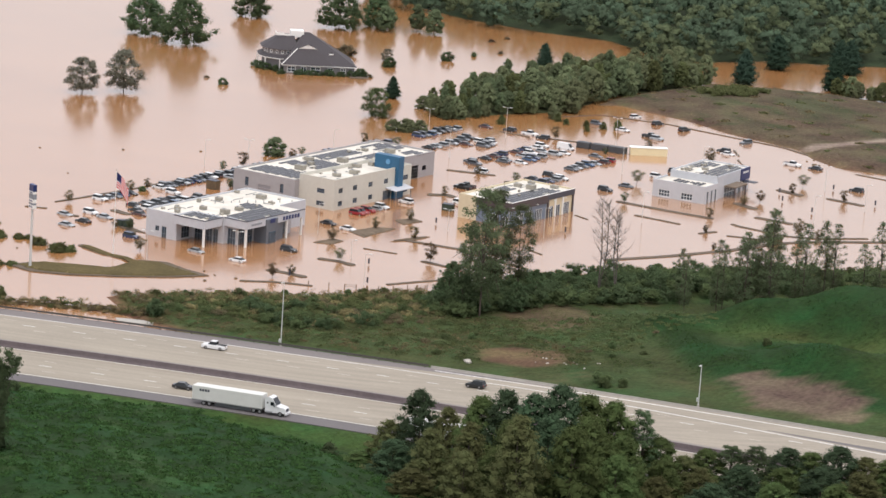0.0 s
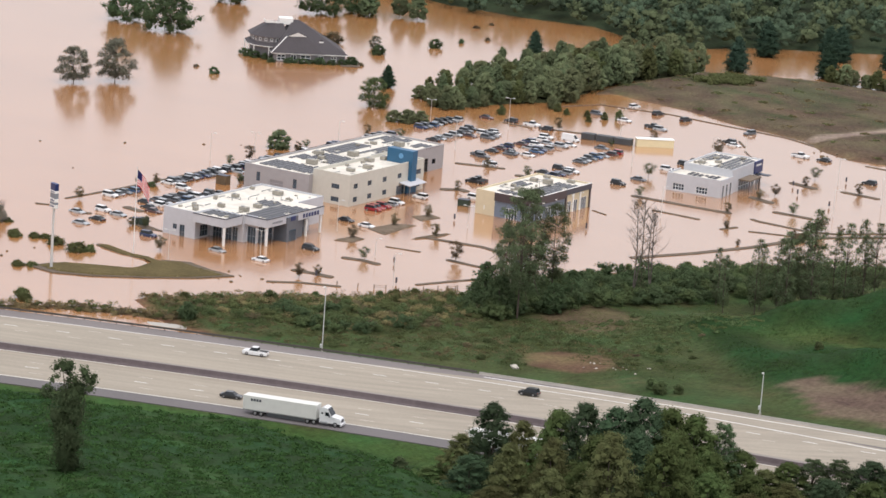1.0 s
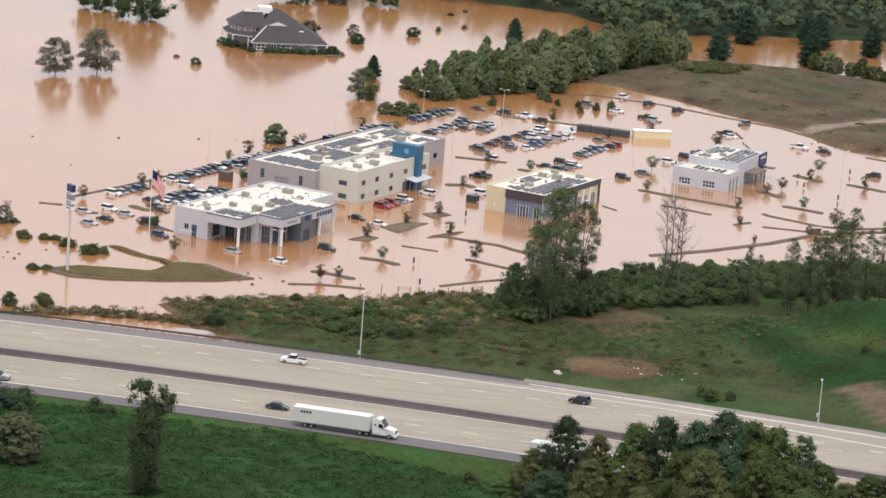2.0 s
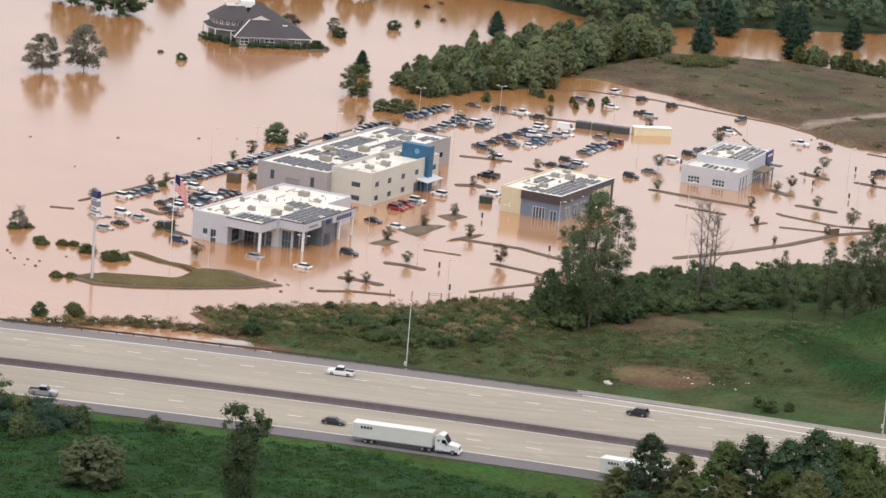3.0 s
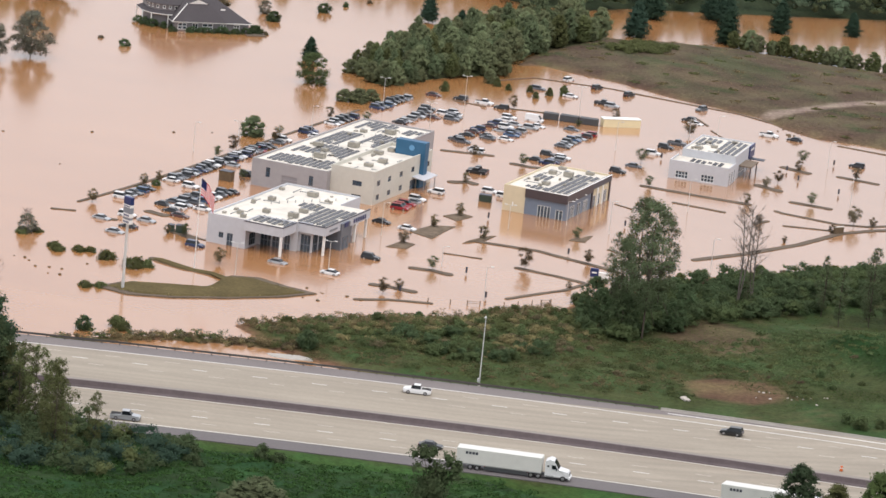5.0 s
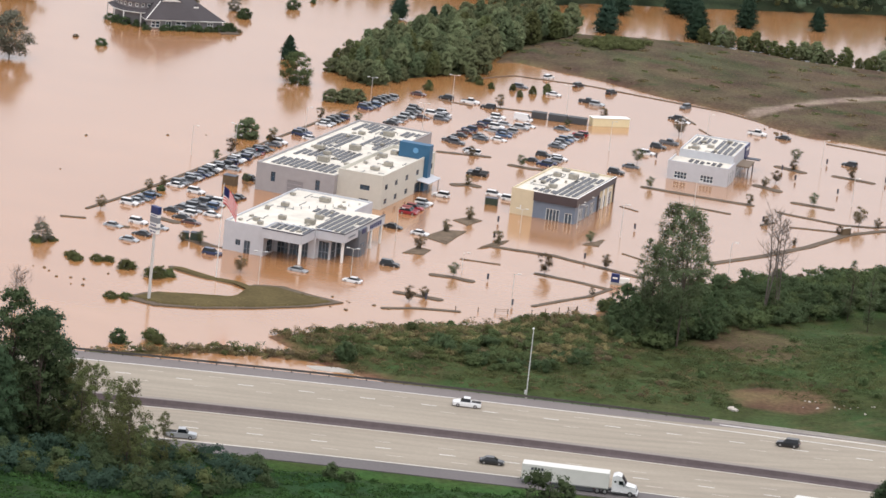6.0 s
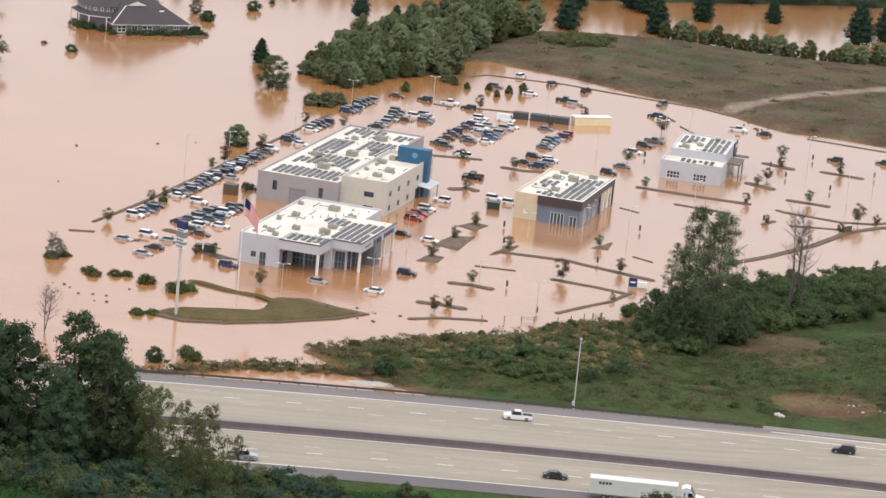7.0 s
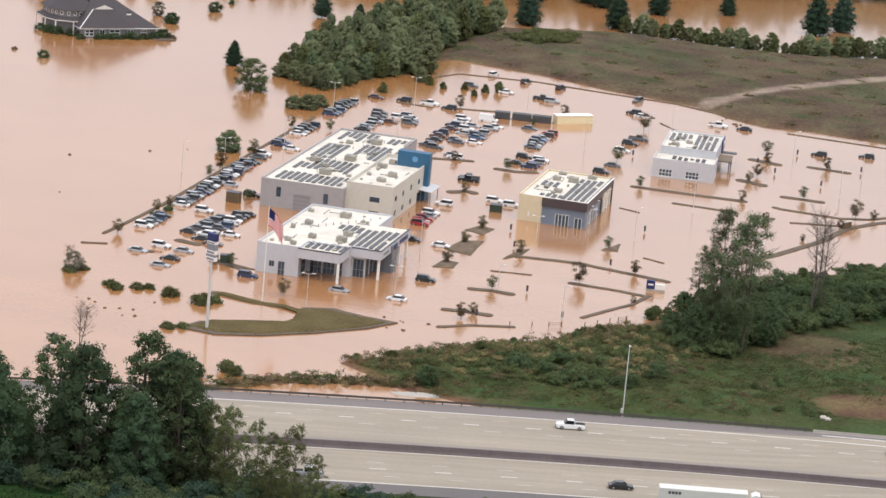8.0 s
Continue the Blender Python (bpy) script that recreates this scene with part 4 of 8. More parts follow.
def west_dealership():
    rng = random.Random(4)
    b = thing("car_dealership", 0, 0, -0.9, 0, "white single-storey car showroom with columned canopies, standing in flood water", "building", "dealership buildings")
    Z = 0.9
    H = 7.1 + Z
    # outer walls of the long white body, the inner showroom wall and the recess under the south canopy
    runs = [
        ((-14.4, -65.2), (-4.2, -65.2), [(3.1, 4.4, 1.6 + Z, 3.0 + Z), (5.3, 6.9, 0.1, 3.1 + Z)]),
        ((-4.2, -65.2), (-4.2, -58.4), [(2.2, 5.6, 0.3 + Z, 3.4 + Z)]),
        ((-4.2, -58.4), (6.2, -58.4), [(0.8, 3.6, 0.1, 3.6 + Z), (3.9, 6.7, 0.1, 3.6 + Z), (7.0, 8.6, 0.1, 3.6 + Z)]),
        ((6.2, -58.4), (6.2, -57.0), []),
        ((6.2, -57.0), (9.4, -57.0), [(0.3, 2.9, 0.1, 4.2 + Z)]),
        ((9.4, -57.0), (9.4, -33.0), [(0.8, 3.6, 0.1, 4.2 + Z), (4.2, 7.0, 0.1, 4.2 + Z), (12.6, 15.6, 0.3, 4.0 + Z), (16.2, 19.2, 0.3, 4.0 + Z), (19.8, 22.6, 0.3, 4.0 + Z)]),
        ((9.4, -33.0), (5.9, -33.0), []),
        ((5.9, -33.0), (5.9, -21.6), [(3.0, 5.0, 0.1, 2.4 + Z)]),
        ((5.9, -21.6), (-14.4, -21.6), [(6, 9, 0.1, 3.0 + Z)]),
        ((-14.4, -21.6), (-14.4, -65.2), [(10, 14, 0.1, 3.6 + Z), (20, 24, 0.1, 3.6 + Z)]),
    ]
    for a, c, holes in runs:
        part("wall", wall_run(bmesh.new(), a, c, -0.4, H if a[0] < 9 else H - 0.9, 0.3, holes), WHITE_WALL, b)
        for h in holes:
            window_in(b, a, c, h, bars=1 if h[1] - h[0] < 2 else 2, cross=1 if h[3] - h[2] > 2.5 else 0, frame_mat=STEEL)
    part("floor_slab", boxes((-14.2, -65, -0.5, 9.2, -21.8, -0.35)), KERB, b)
    # canopies
    def canopy(x0, y0, x1, y1, zlo):
        c = part("canopy", boxes((x0, y0, zlo, x1, y1, H - 0.55)), WHITE_WALL, b)
        part("fascia_cap", boxes((x0 - 0.08, y0 - 0.08, H - 0.12, x1 + 0.08, y0 + 0.25, H + 0.10), (x1 - 0.25, y0 + 0.25, H - 0.12, x1 + 0.08, y1, H + 0.10)), FASCIA, c)
        part("parapet", boxes((x0, y0, H - 0.55, x1, y0 + 0.22, H - 0.12), (x1 - 0.22, y0 + 0.22, H - 0.55, x1, y1, H - 0.12)), WHITE_WALL, c)
    canopy(-4.2, -66.3, 5.9, -58.7, 4.8 + Z)
    canopy(5.9, -58.2, 13.3, -32.2, 4.9 + Z)
    for x, y in ((5.45, -65.9), (12.7, -57.3), (12.7, -39.4), (12.7, -32.8)):
        part("column", soft_box(x - 0.28, y - 0.28, -0.4, x + 0.28, y + 0.28, 4.9 + Z, 0.05, 1), TRIM, b)
    portal = part("entrance_portal", soft_box(9.6, -49.6, -0.4, 13.75, -44.7, H - 0.58, 0.08, 1), STEEL_PANEL, b, "tall brushed grey entrance portal")
    part("sliding_door", boxes((13.76, -48.6, 0.0, 13.84, -45.7, 3.0 + Z)), GLASS, portal)
    part("emblem", soft_box(13.76, -48.2, 5.4 + Z, 13.9, -46.1, 6.6 + Z, 0.05, 1), SIGN_BLUE, portal)
    part("side_wall", boxes((9.3, -44.6, -0.4, 12.2, -40.2, 4.85 + Z)), STEEL_PANEL, b)
    print_bars(b, "sign_letter", True, 13.32, -42.0, -34.2, 5.3 + Z, 6.35 + Z, 6, SIGN_BLUE)
    print_bars(b, "sign_letter", True, 13.32, -55.8, -51.2, 5.6 + Z, 6.1 + Z, 7, PLATE_GREY)
    flat_roof(b, [(-14.1, -64.9), (-4.2, -64.9), (-4.2, -66.0), (5.6, -66.0), (5.6, -58.0), (13.0, -58.0), (13.0, -32.4), (5.6, -32.4), (5.6, -21.9), (-14.1, -21.9)], H - 0.45)
    solar_field(b, -3.6, 5.6, -63.4, -56.6, H - 0.45, rng)
    solar_field(b, 4.6, 12.6, -56.5, -37.2, H - 0.45, rng)
    solar_field(b, -2.2, 4.4, -43.0, -36.0, H - 0.45, rng, 0.4)
    for u in ((-3.8, -29.0, 3.2, 2.2, 1.5), (-9.6, -40.3, 2.2, 1.8, 1.2), (-4.8, -53.3, 2.2, 1.6, 1.3), (-6.8, -61.8, 1.6, 1.4, 1.1), (-9.0, -59.0, 1.8, 1.5, 1.1), (2.2, -52.9, 3.0, 2.0, 1.6), (1.9, -46.4, 2.6, 1.8, 1.3), (-12.7, -28.2, 1.6, 1.2, 0.9), (-11.6, -46.5, 1.2, 1.2, 1.2)):
        roof_unit(b, u[0], u[1], H - 0.45, *u[2:])
    conduits(b, rng, -13.0, -63.0, 4.0, -23.5, H - 0.45, 16)
    for i in range(9):
        vent(b, -8 + i * 1.3, -44 + i * 1.9, H - 0.45)


def main_dealership():
    rng = random.Random(6)
    b = thing("car_dealership", 0, 0, -0.9, 0, "two-storey cream and grey dealership with a blue entrance tower, flooded", "building", "dealership buildings")
    Z = 0.9
    H, HW = 7.2 + Z, 8.8 + Z
    grey = [
        ((-33.7, -2.1), (-12.2, -2.1), [(4.1, 5.3, 2.8 + Z, 5.3 + Z), (8.6, 13.2, -0.3, 4.0 + Z), (16.4, 17.6, 2.6 + Z, 5.2 + Z)]),
        ((-12.2, -2.1), (-12.2, 0.0), []),
        ((-12.2, 38.0), (-12.2, 68.3), [(5, 9, 0.1, 4.0 + Z), (11.5, 15.5, 0.1, 4.0 + Z), (18, 22, 0.1, 4.0 + Z), (24, 26, 2.0 + Z, 3.4 + Z)]),
        ((-12.2, 68.3), (-33.7, 68.3), [(4, 8, 0.1, 4 + Z), (12, 16, 0.1, 4 + Z)]),
        ((-33.7, 68.3), (-33.7, -2.1), [(8, 12, 0.1, 4 + Z), (20, 24, 0.1, 4 + Z), (32, 36, 0.1, 4 + Z), (44, 48, 0.1, 4 + Z)]),
    ]
    for a, c, holes in grey:
        part("grey_wall", wall_run(bmesh.new(), a, c, -0.4, H, 0.3, holes), GREY_WALL, b)
        for h in holes:
            if h[1] - h[0] > 3:
                fr = window_in(b, a, c, h, "roller_door", bars=0, cross=4, frame_mat=GREY_WALL, fw=0.12, pane_mat=DOOR_GREY)
            else:
                window_in(b, a, c, h, bars=0, cross=1, frame_mat=FASCIA)
    white = [
        ((-12.2, 0.0), (0.0, 0.0), [(6.2, 8.8, 4.4 + Z, 5.7 + Z), (6.2, 8.8, 0.8 + Z, 2.1 + Z)]),
        ((0.0, 0.0), (0.0, 38.0), [(2.0, 4.0, 4.7 + Z, 6.1 + Z), (9.0, 11.0, 4.7 + Z, 6.1 + Z), (16.6, 18.6, 4.7 + Z, 6.1 + Z), (24.3, 26.3, 4.7 + Z, 6.1 + Z),
                                    (2.0, 4.0, 1.0 + Z, 2.4 + Z), (9.2, 11.2, 1.0 + Z, 2.4 + Z), (16.8, 18.8, 1.0 + Z, 2.4 + Z), (24.0, 28.0, 0.1, 2.6 + Z), (33.2, 36.4, 4.6 + Z, 6.0 + Z), (33.2, 36.4, 1.0 + Z, 2.3 + Z)]),
        ((0.0, 38.0), (-12.2, 38.0), [(3, 5, 4.4 + Z, 5.8 + Z)]),
    ]
    for a, c, holes in white:
        part("cream_wall", wall_run(bmesh.new(), a, c, -0.4, HW, 0.3, holes), CREAM_WALL, b)
        for h in holes:
            window_in(b, a, c, h, bars=1 if h[1] - h[0] < 2.5 else 2, cross=0, frame_mat=FASCIA, fw=0.07)
    part("cream_wall", boxes((-12.2, 0.3, H - 0.4, -11.9, 37.7, HW)), CREAM_WALL, b)
    part("floor_slab", boxes((-33.3, -1.7, -0.5, -0.4, 68, -0.35)), KERB, b)
    flat_roof(b, [(-33.4, -1.8), (-12.25, -1.8), (-12.25, 68.0), (-33.4, 68.0)], H - 0.5)
    flat_roof(b, [(-11.88, 0.3), (-0.3, 0.3), (-0.3, 37.7), (-11.88, 37.7)], HW - 0.9)
    part("inner_wall", boxes((-12.6, 0.2, -0.4, -12.3, 68, H - 0.9)), GREY_WALL, b)
    # blue tower: a fin across the roof whose outer end runs down the front
    tower = part("blue_tower", soft_box(-7.3, 29.6, HW - 0.88, 1.25, 32.2, 11.9 + Z, 0.06, 1), BLUE_WALL, b, "bright blue panelled entrance tower")
    part("tower_leg", soft_box(0.02, 29.65, 2.9 + Z, 1.2, 32.15, HW - 0.89, 0.05, 1), BLUE_WALL, tower)
    bm = tube(bmesh.new(), (-2.6, 29.55, 10.1 + Z), (-2.6, 29.45, 10.1 + Z), 0.75, 0.75, 24)
    part("emblem", bm, surface("pale_blue_emblem", (0.12, 0.30, 0.5), 0.4, 0.05), tower)
    can = bmesh.new()
    v = [can.verts.new(p) for p in ((0.02, 25.2, 3.5 + Z), (3.4, 25.6, 2.9 + Z), (3.4, 34.6, 2.9 + Z), (0.02, 34.8, 3.5 + Z), (0.02, 25.2, 3.25 + Z), (3.4, 25.6, 2.72 + Z), (3.4, 34.6, 2.72 + Z), (0.02, 34.8, 3.25 + Z))]
    for f in ((0, 1, 2, 3), (7, 6, 5, 4), (0, 4, 5, 1), (1, 5, 6, 2), (2, 6, 7, 3), (3, 7, 4, 0)):
        can.faces.new([v[k] for k in f])
    part("entrance_canopy", can, WHITE_WALL, b)
    part("entrance_glass", boxes((0.05, 28.4, -0.2, 0.9, 33.0, 3.2 + Z)), BLUE_WALL, b)
    for y in (26.4, 33.9):
        part("canopy_post", tube(bmesh.new(), (3.0, y, -0.4), (3.0, y, 2.75 + Z), 0.12, 0.12, 10), STEEL, b)
    for f in ((-31.4, -13.4, 0.6, 11.4, 0.0), (-31.2, -25.0, 30.5, 50.0, 0.2), (-27.6, -16.4, 16.0, 30.0, 0.35), (-22.0, -14.6, 35.2, 53.5, 0.2), (-31.0, -22.0, 55.2, 67.4, 0.2), (-18.0, -12.6, 57.5, 65.8, 0.3), (-31.0, -27.8, 14.0, 24.0, 0.6)):
        solar_field(b, f[0], f[1], f[2], f[3], H - 0.5, rng, f[4])
    for u in ((-21.6, 13.2, 3.6, 2.6, 1.8), (-20.6, 32.6, 3.4, 3.0, 1.8), (-20.2, 56.2, 3.4, 2.6, 1.7), (-28.2, 26.4, 3.2, 2.4, 1.4), (-24.0, 21.5, 2.2, 2.0, 1.2), (-26.6, 52.4, 2.2, 1.8, 1.1)):
        roof_unit(b, u[0], u[1], H - 0.5, *u[2:])
    for u in ((-5.6, 8.6, 2.8, 1.8, 1.2), (-4.6, 15.4, 2.6, 2.0, 1.5), (-9.8, 24.4, 3.0, 2.2, 1.3), (-8.6, 30.2, 2.2, 2.2, 1.3), (-10.4, 14.0, 1.2, 1.0, 0.8)):
        roof_unit(b, u[0], u[1], HW - 0.9, *u[2:])
    conduits(b, rng, -32.0, 12.0, -14.0, 66.0, H - 0.5, 18)
    conduits(b, rng, -11.0, 2.0, -2.0, 28.0, HW - 0.9, 8)
    for i in range(12):
        vent(b, -24 + (i % 4) * 1.7, 14 + i * 4.1, H - 0.5)


def dark_dealership():
    rng = random.Random(8)
    b = thing("car_dealership", 0, 0, -0.9, 0, "low showroom with sand and slate walls and a dark brown fascia", "building", "dealership buildings")
    Z = 0.9
    H = 6.8 + Z
    runs = [
        ((27.1, 22.1), (33.2, 22.1), TAN_WALL, H, [(2.6, 3.0, 1.4 + Z, 2.6 + Z)]),
        ((33.2, 22.1), (44.5, 22.1), SLATE_PANEL, 4.5 + Z, [(3.6, 7.2, 0.1, 3.0 + Z), (8.6, 10.6, 0.1, 2.6 + Z)]),
        ((44.5, 22.1), (44.5, 41.0), SLATE_PANEL, 4.5 + Z, [(3.2, 6.8, 0.1, 3.2 + Z), (8.6, 11.4, 0.1, 3.2 + Z), (13.0, 16.6, 0.1, 3.2 + Z)]),
        ((44.5, 41.0), (44.5, 55.5), TAN_WALL, 5.2 + Z, [(1.6, 3.8, 0.1, 3.2 + Z), (5.2, 7.4, 0.1, 3.2 + Z), (9.2, 12.4, 0.1, 3.4 + Z)]),
        ((44.5, 55.5), (27.1, 55.5), TAN_WALL, H, [(4, 7, 0.1, 3.4 + Z)]),
        ((27.1, 55.5), (27.1, 22.1), TAN_WALL, H, [(6, 8, 1.2 + Z, 2.6 + Z), (20, 22, 1.2 + Z, 2.6 + Z)]),
    ]
    for a, c, mat, top, holes in runs:
        part("wall", wall_run(bmesh.new(), a, c, -0.4, top, 0.3, holes), mat, b)
        for h in holes:
            window_in(b, a, c, h, "glazed_door" if h[2] < 0.5 else "window", bars=3 if h[1] - h[0] > 3 else 1, cross=0, frame_mat=TRIM, fw=0.14)
    part("dark_band", boxes((33.2, 21.7, 4.5 + Z, 44.9, 22.4, H), (44.2, 22.4, 4.5 + Z, 44.9, 41.0, H)), DARK_PANEL, b, "deep dark brown fascia band")
    part("dark_band", boxes((44.2, 41.0, 5.2 + Z, 44.85, 55.5, H)), FASCIA, b)
    for y in (41.4, 45.4, 49.4, 54.9):
        part("pilaster", boxes((44.52, y - 0.35, -0.4, 44.84, y + 0.35, 5.15 + Z)), TRIM if y in (45.4, 49.4) else DARK_PANEL, b)
    for y in (28.0, 35.0, 44.0, 50.0):
        part("wall_lamp", soft_box(44.92, y - 0.2, 4.8 + Z, 45.4, y + 0.2, 5.0 + Z, 0.03, 1), TRIM, b)
    part("floor_slab", boxes((27.4, 22.4, -0.5, 44.2, 55.2, -0.35)), KERB, b)
    flat_roof(b, [(27.4, 22.45), (44.15, 22.45), (44.15, 55.2), (27.4, 55.2)], H - 0.45)
    part("coping", boxes((33.2, 21.66, H, 44.94, 22.0, H + 0.1), (44.6, 22.0, H, 44.94, 55.5, H + 0.1)), TRIM, b)
    conduits(b, rng, 28.5, 24.0, 42.0, 54.0, H - 0.45, 14)
    solar_field(b, 37.4, 43.8, 24.0, 50.5, H - 0.45, rng, 0.1)
    solar_field(b, 31.6, 37.0, 23.6, 29.0, H - 0.45, rng, 0.3)
    solar_field(b, 29.2, 33.4, 33.0, 43.0, H - 0.45, rng, 0.6)
    for u in ((31.6, 45.6, 2.4, 2.0, 1.3), (36.0, 45.8, 3.0, 2.4, 1.7), (39.6, 52.6, 2.8, 1.6, 1.1), (31.2, 35.2, 1.6, 1.4, 0.9), (35.0, 31.6, 2.6, 2.0, 1.2), (31.6, 53.0, 2.6, 1.4, 0.9)):
        roof_unit(b, u[0], u[1], H - 0.45, *u[2:])


def north_dealership():
    rng = random.Random(9)
    b = thing("car_dealership", 64.5, 97.0, -0.9, 4.5, "white stepped showroom with a navy sign panel, standing in flood water", "building", "dealership buildings")
    Z = 0.9
    H, HU = 5.2 + Z, 6.9 + Z
    low = [
        ((-17.0, 0.0), (0.0, 0.0), [(2.0, 5.6, 0.4 + Z, 2.4 + Z), (9.3, 13.0, 0.4 + Z, 2.4 + Z)]),
        ((0.0, 0.0), (0.0, 9.5), [(1.4, 2.8, 0.1, 3.6 + Z), (4.2, 5.6, 0.1, 3.6 + Z), (7.0, 8.4, 0.1, 3.6 + Z)]),
        ((-17.0, 9.5), (-17.0, 0.0), [(3, 5, 0.4 + Z, 2.4 + Z)]),
    ]
    high = [
        ((-15.9, 9.5), (-0.5, 9.5), []),
        ((-0.5, 9.5), (-0.5, 33.0), [(5.5, 13.5, 0.1, 3.0 + Z), (15.5, 18.0, 0.1, 3.2 + Z), (19.0, 22.0, 0.1, 3.2 + Z)]),
        ((-0.5, 33.0), (-15.9, 33.0), [(4, 8, 0.1, 3 + Z)]),
        ((-15.9, 33.0), (-15.9, 9.5), [(8, 12, 0.1, 3 + Z)]),
    ]
    for top, runs in ((H, low), (HU, high)):
        for a, c, holes in runs:
            part("wall", wall_run(bmesh.new(), a, c, -0.4, top, 0.3, holes), WHITE_WALL, b)
            for h in holes:
                window_in(b, a, c, h, bars=3 if h[1] - h[0] > 3 else 0, cross=1 if h[1] - h[0] > 3 else 0, frame_mat=TRIM, fw=0.12)
    part("floor_slab", boxes((-16.6, 0.4, -0.5, -0.9, 32.7, -0.35)), KERB, b)
    flat_roof(b, [(-16.7, 0.3), (-0.3, 0.3), (-0.3, 9.45), (-16.7, 9.45)], H - 0.5)
    flat_roof(b, [(-15.6, 9.8), (-0.8, 9.8), (-0.8, 32.7), (-15.6, 32.7)], HU - 0.45)
    sign = part("navy_sign", soft_box(-0.48, 26.2, 3.4 + Z, -0.14, 32.6, HU + 0.1, 0.04, 1), SIGN_BLUE, b, "large navy sign panel")
    print_bars(sign, "sign_letter", True, -0.13, 27.2, 31.4, 5.5 + Z, 6.1 + Z, 6, TRIM)
    can = part("service_canopy", boxes((-0.48, 14.6, 3.2 + Z, 3.2, 23.6, 3.55 + Z)), surface("brown_canopy", (0.16, 0.12, 0.085), 0.7, 0.15), b)
    for y in (15.2, 23.0):
        part("canopy_post", boxes((2.7, y - 0.15, -0.4, 3.0, y + 0.15, 3.2 + Z)), DARK_PANEL, can)
    part("porch_roof", boxes((-0.48, 27.6, 3.0 + Z, 3.8, 30.0, 3.25 + Z)), FASCIA, b)
    conduits(b, rng, -14.5, 11.0, -2.0, 31.5, HU - 0.45, 10)
    solar_field(b, -12.0, -3.0, 2.4, 7.6, H - 0.5, rng, 0.4)
    solar_field(b, -7.5, -1.4, 11.0, 31.5, HU - 0.45, rng, 0.2)
    solar_field(b, -14.8, -8.5, 20.0, 31.5, HU - 0.45, rng, 0.5)
    for u in ((-12.5, 14.5, 2.6, 2.0, 1.0), (-9.0, 19.0, 2.2, 2.0, 0.9), (-12.0, 24.5, 2.0, 1.6, 0.8), (-5.5, 29.8, 2.0, 1.4, 0.8)):
        roof_unit(b, u[0], u[1], HU - 0.45, *u[2:])


west_dealership()
main_dealership()
dark_dealership()
north_dealership()


def flooded_house():
    h = thing("house", -151.2, 180.3, -1.2, 41.5, "large house with dark hip roofs and white trim, half drowned", "house")
    Z = 1.2
    EAVE = 3.1 + Z
    main = [((0, 0), (25, 0)), ((25, 0), (25, 20)), ((25, 20), (0, 20)), ((0, 20), (0, 0))]
    for i, (a, c) in enumerate(main):
        holes = [(1.2, 4.2, 0.4 + Z, 2.6 + Z), (6.0, 8.0, 0.1, 2.6 + Z), (9.4, 13.0, 0.4 + Z, 2.6 + Z), (15.5, 17.5, 0.6 + Z, 2.5 + Z), (20.0, 22.0, 0.6 + Z, 2.5 + Z)] if i == 0 else [(4, 6, 0.6 + Z, 2.5 + Z), (11, 13, 0.6 + Z, 2.5 + Z)]
        part("wall", wall_run(bmesh.new(), a, c, -0.3, EAVE, 0.25, holes), HOUSE_WALL, h)
        for o in holes:
            window_in(h, a, c, o, bars=1, cross=1, fw=0.2)

    def faces(name, pts, polys, mat, parent=h):
        bm = bmesh.new()
        v = [bm.verts.new(q) for q in pts]
        for f in polys:
            bm.faces.new([v[i] for i in f])
        bmesh.ops.recalc_face_normals(bm, faces=bm.faces)
        return part(name, bm, mat, parent)
    # great hip roof over the main block
    faces("roof", [(-0.8, -0.8, EAVE), (25.8, -0.8, EAVE), (25.8, 20.8, EAVE), (-0.8, 20.8, EAVE), (7.6, 10.6, 13.2 + Z), (9.6, 10.6, 13.2 + Z)],
          [(0, 1, 5, 4), (1, 2, 5), (2, 3, 4, 5), (3, 0, 4), (3, 2, 1, 0)], SHINGLE)
    part("eave_trim", boxes((-0.85, -0.86, EAVE - 0.28, 25.85, -0.74, EAVE - 0.01), (-0.86, -0.74, EAVE - 0.28, -0.74, 20.8, EAVE - 0.01), (25.74, -0.74, EAVE - 0.28, 25.86, 20.8, EAVE - 0.01)), TRIM, h)
    # lower front hip that ends in a pale gable
    front = faces("roof", [(-0.9, -1.0, EAVE + 0.05), (17.5, -1.0, EAVE + 0.05), (12.2, 3.4, 8.3 + Z), (4.8, 3.4, 8.3 + Z), (8.5, 3.1, 9.9 + Z), (8.5, 8.2, 9.9 + Z), (17.5, 6.0, EAVE + 0.3), (-0.9, 6.0, EAVE + 0.3)],
                  [(0, 1, 2, 3), (1, 6, 5, 4, 2), (0, 3, 4, 5, 7)], SHINGLE)
    faces("gable", [(5.2, 3.3, 8.35 + Z), (11.8, 3.3, 8.35 + Z), (8.5, 3.05, 9.75 + Z), (5.2, 3.6, 8.35 + Z), (11.8, 3.6, 8.35 + Z), (8.5, 3.5, 9.75 + Z)], [(0, 1, 2), (3, 5, 4), (0, 2, 5, 3), (1, 4, 5, 2)], TRIM, front)
    part("roof_edge", tube(bmesh.new(), (-0.9, -1.0, EAVE + 0.1), (4.8, 3.4, 8.36 + Z), 0.16, 0.16, 6), TRIM, front)
    # dormer on the long slope
    d = faces("dormer", [(15.2, 3.2, 6.2 + Z), (18.4, 3.2, 6.2 + Z), (16.8, 3.2, 7.7 + Z), (16.8, 7.0, 7.7 + Z), (15.2, 5.4, 6.2 + Z), (18.4, 5.4, 6.2 + Z)], [(0, 1, 2), (0, 2, 3, 4), (1, 5, 3, 2)], SHINGLE)
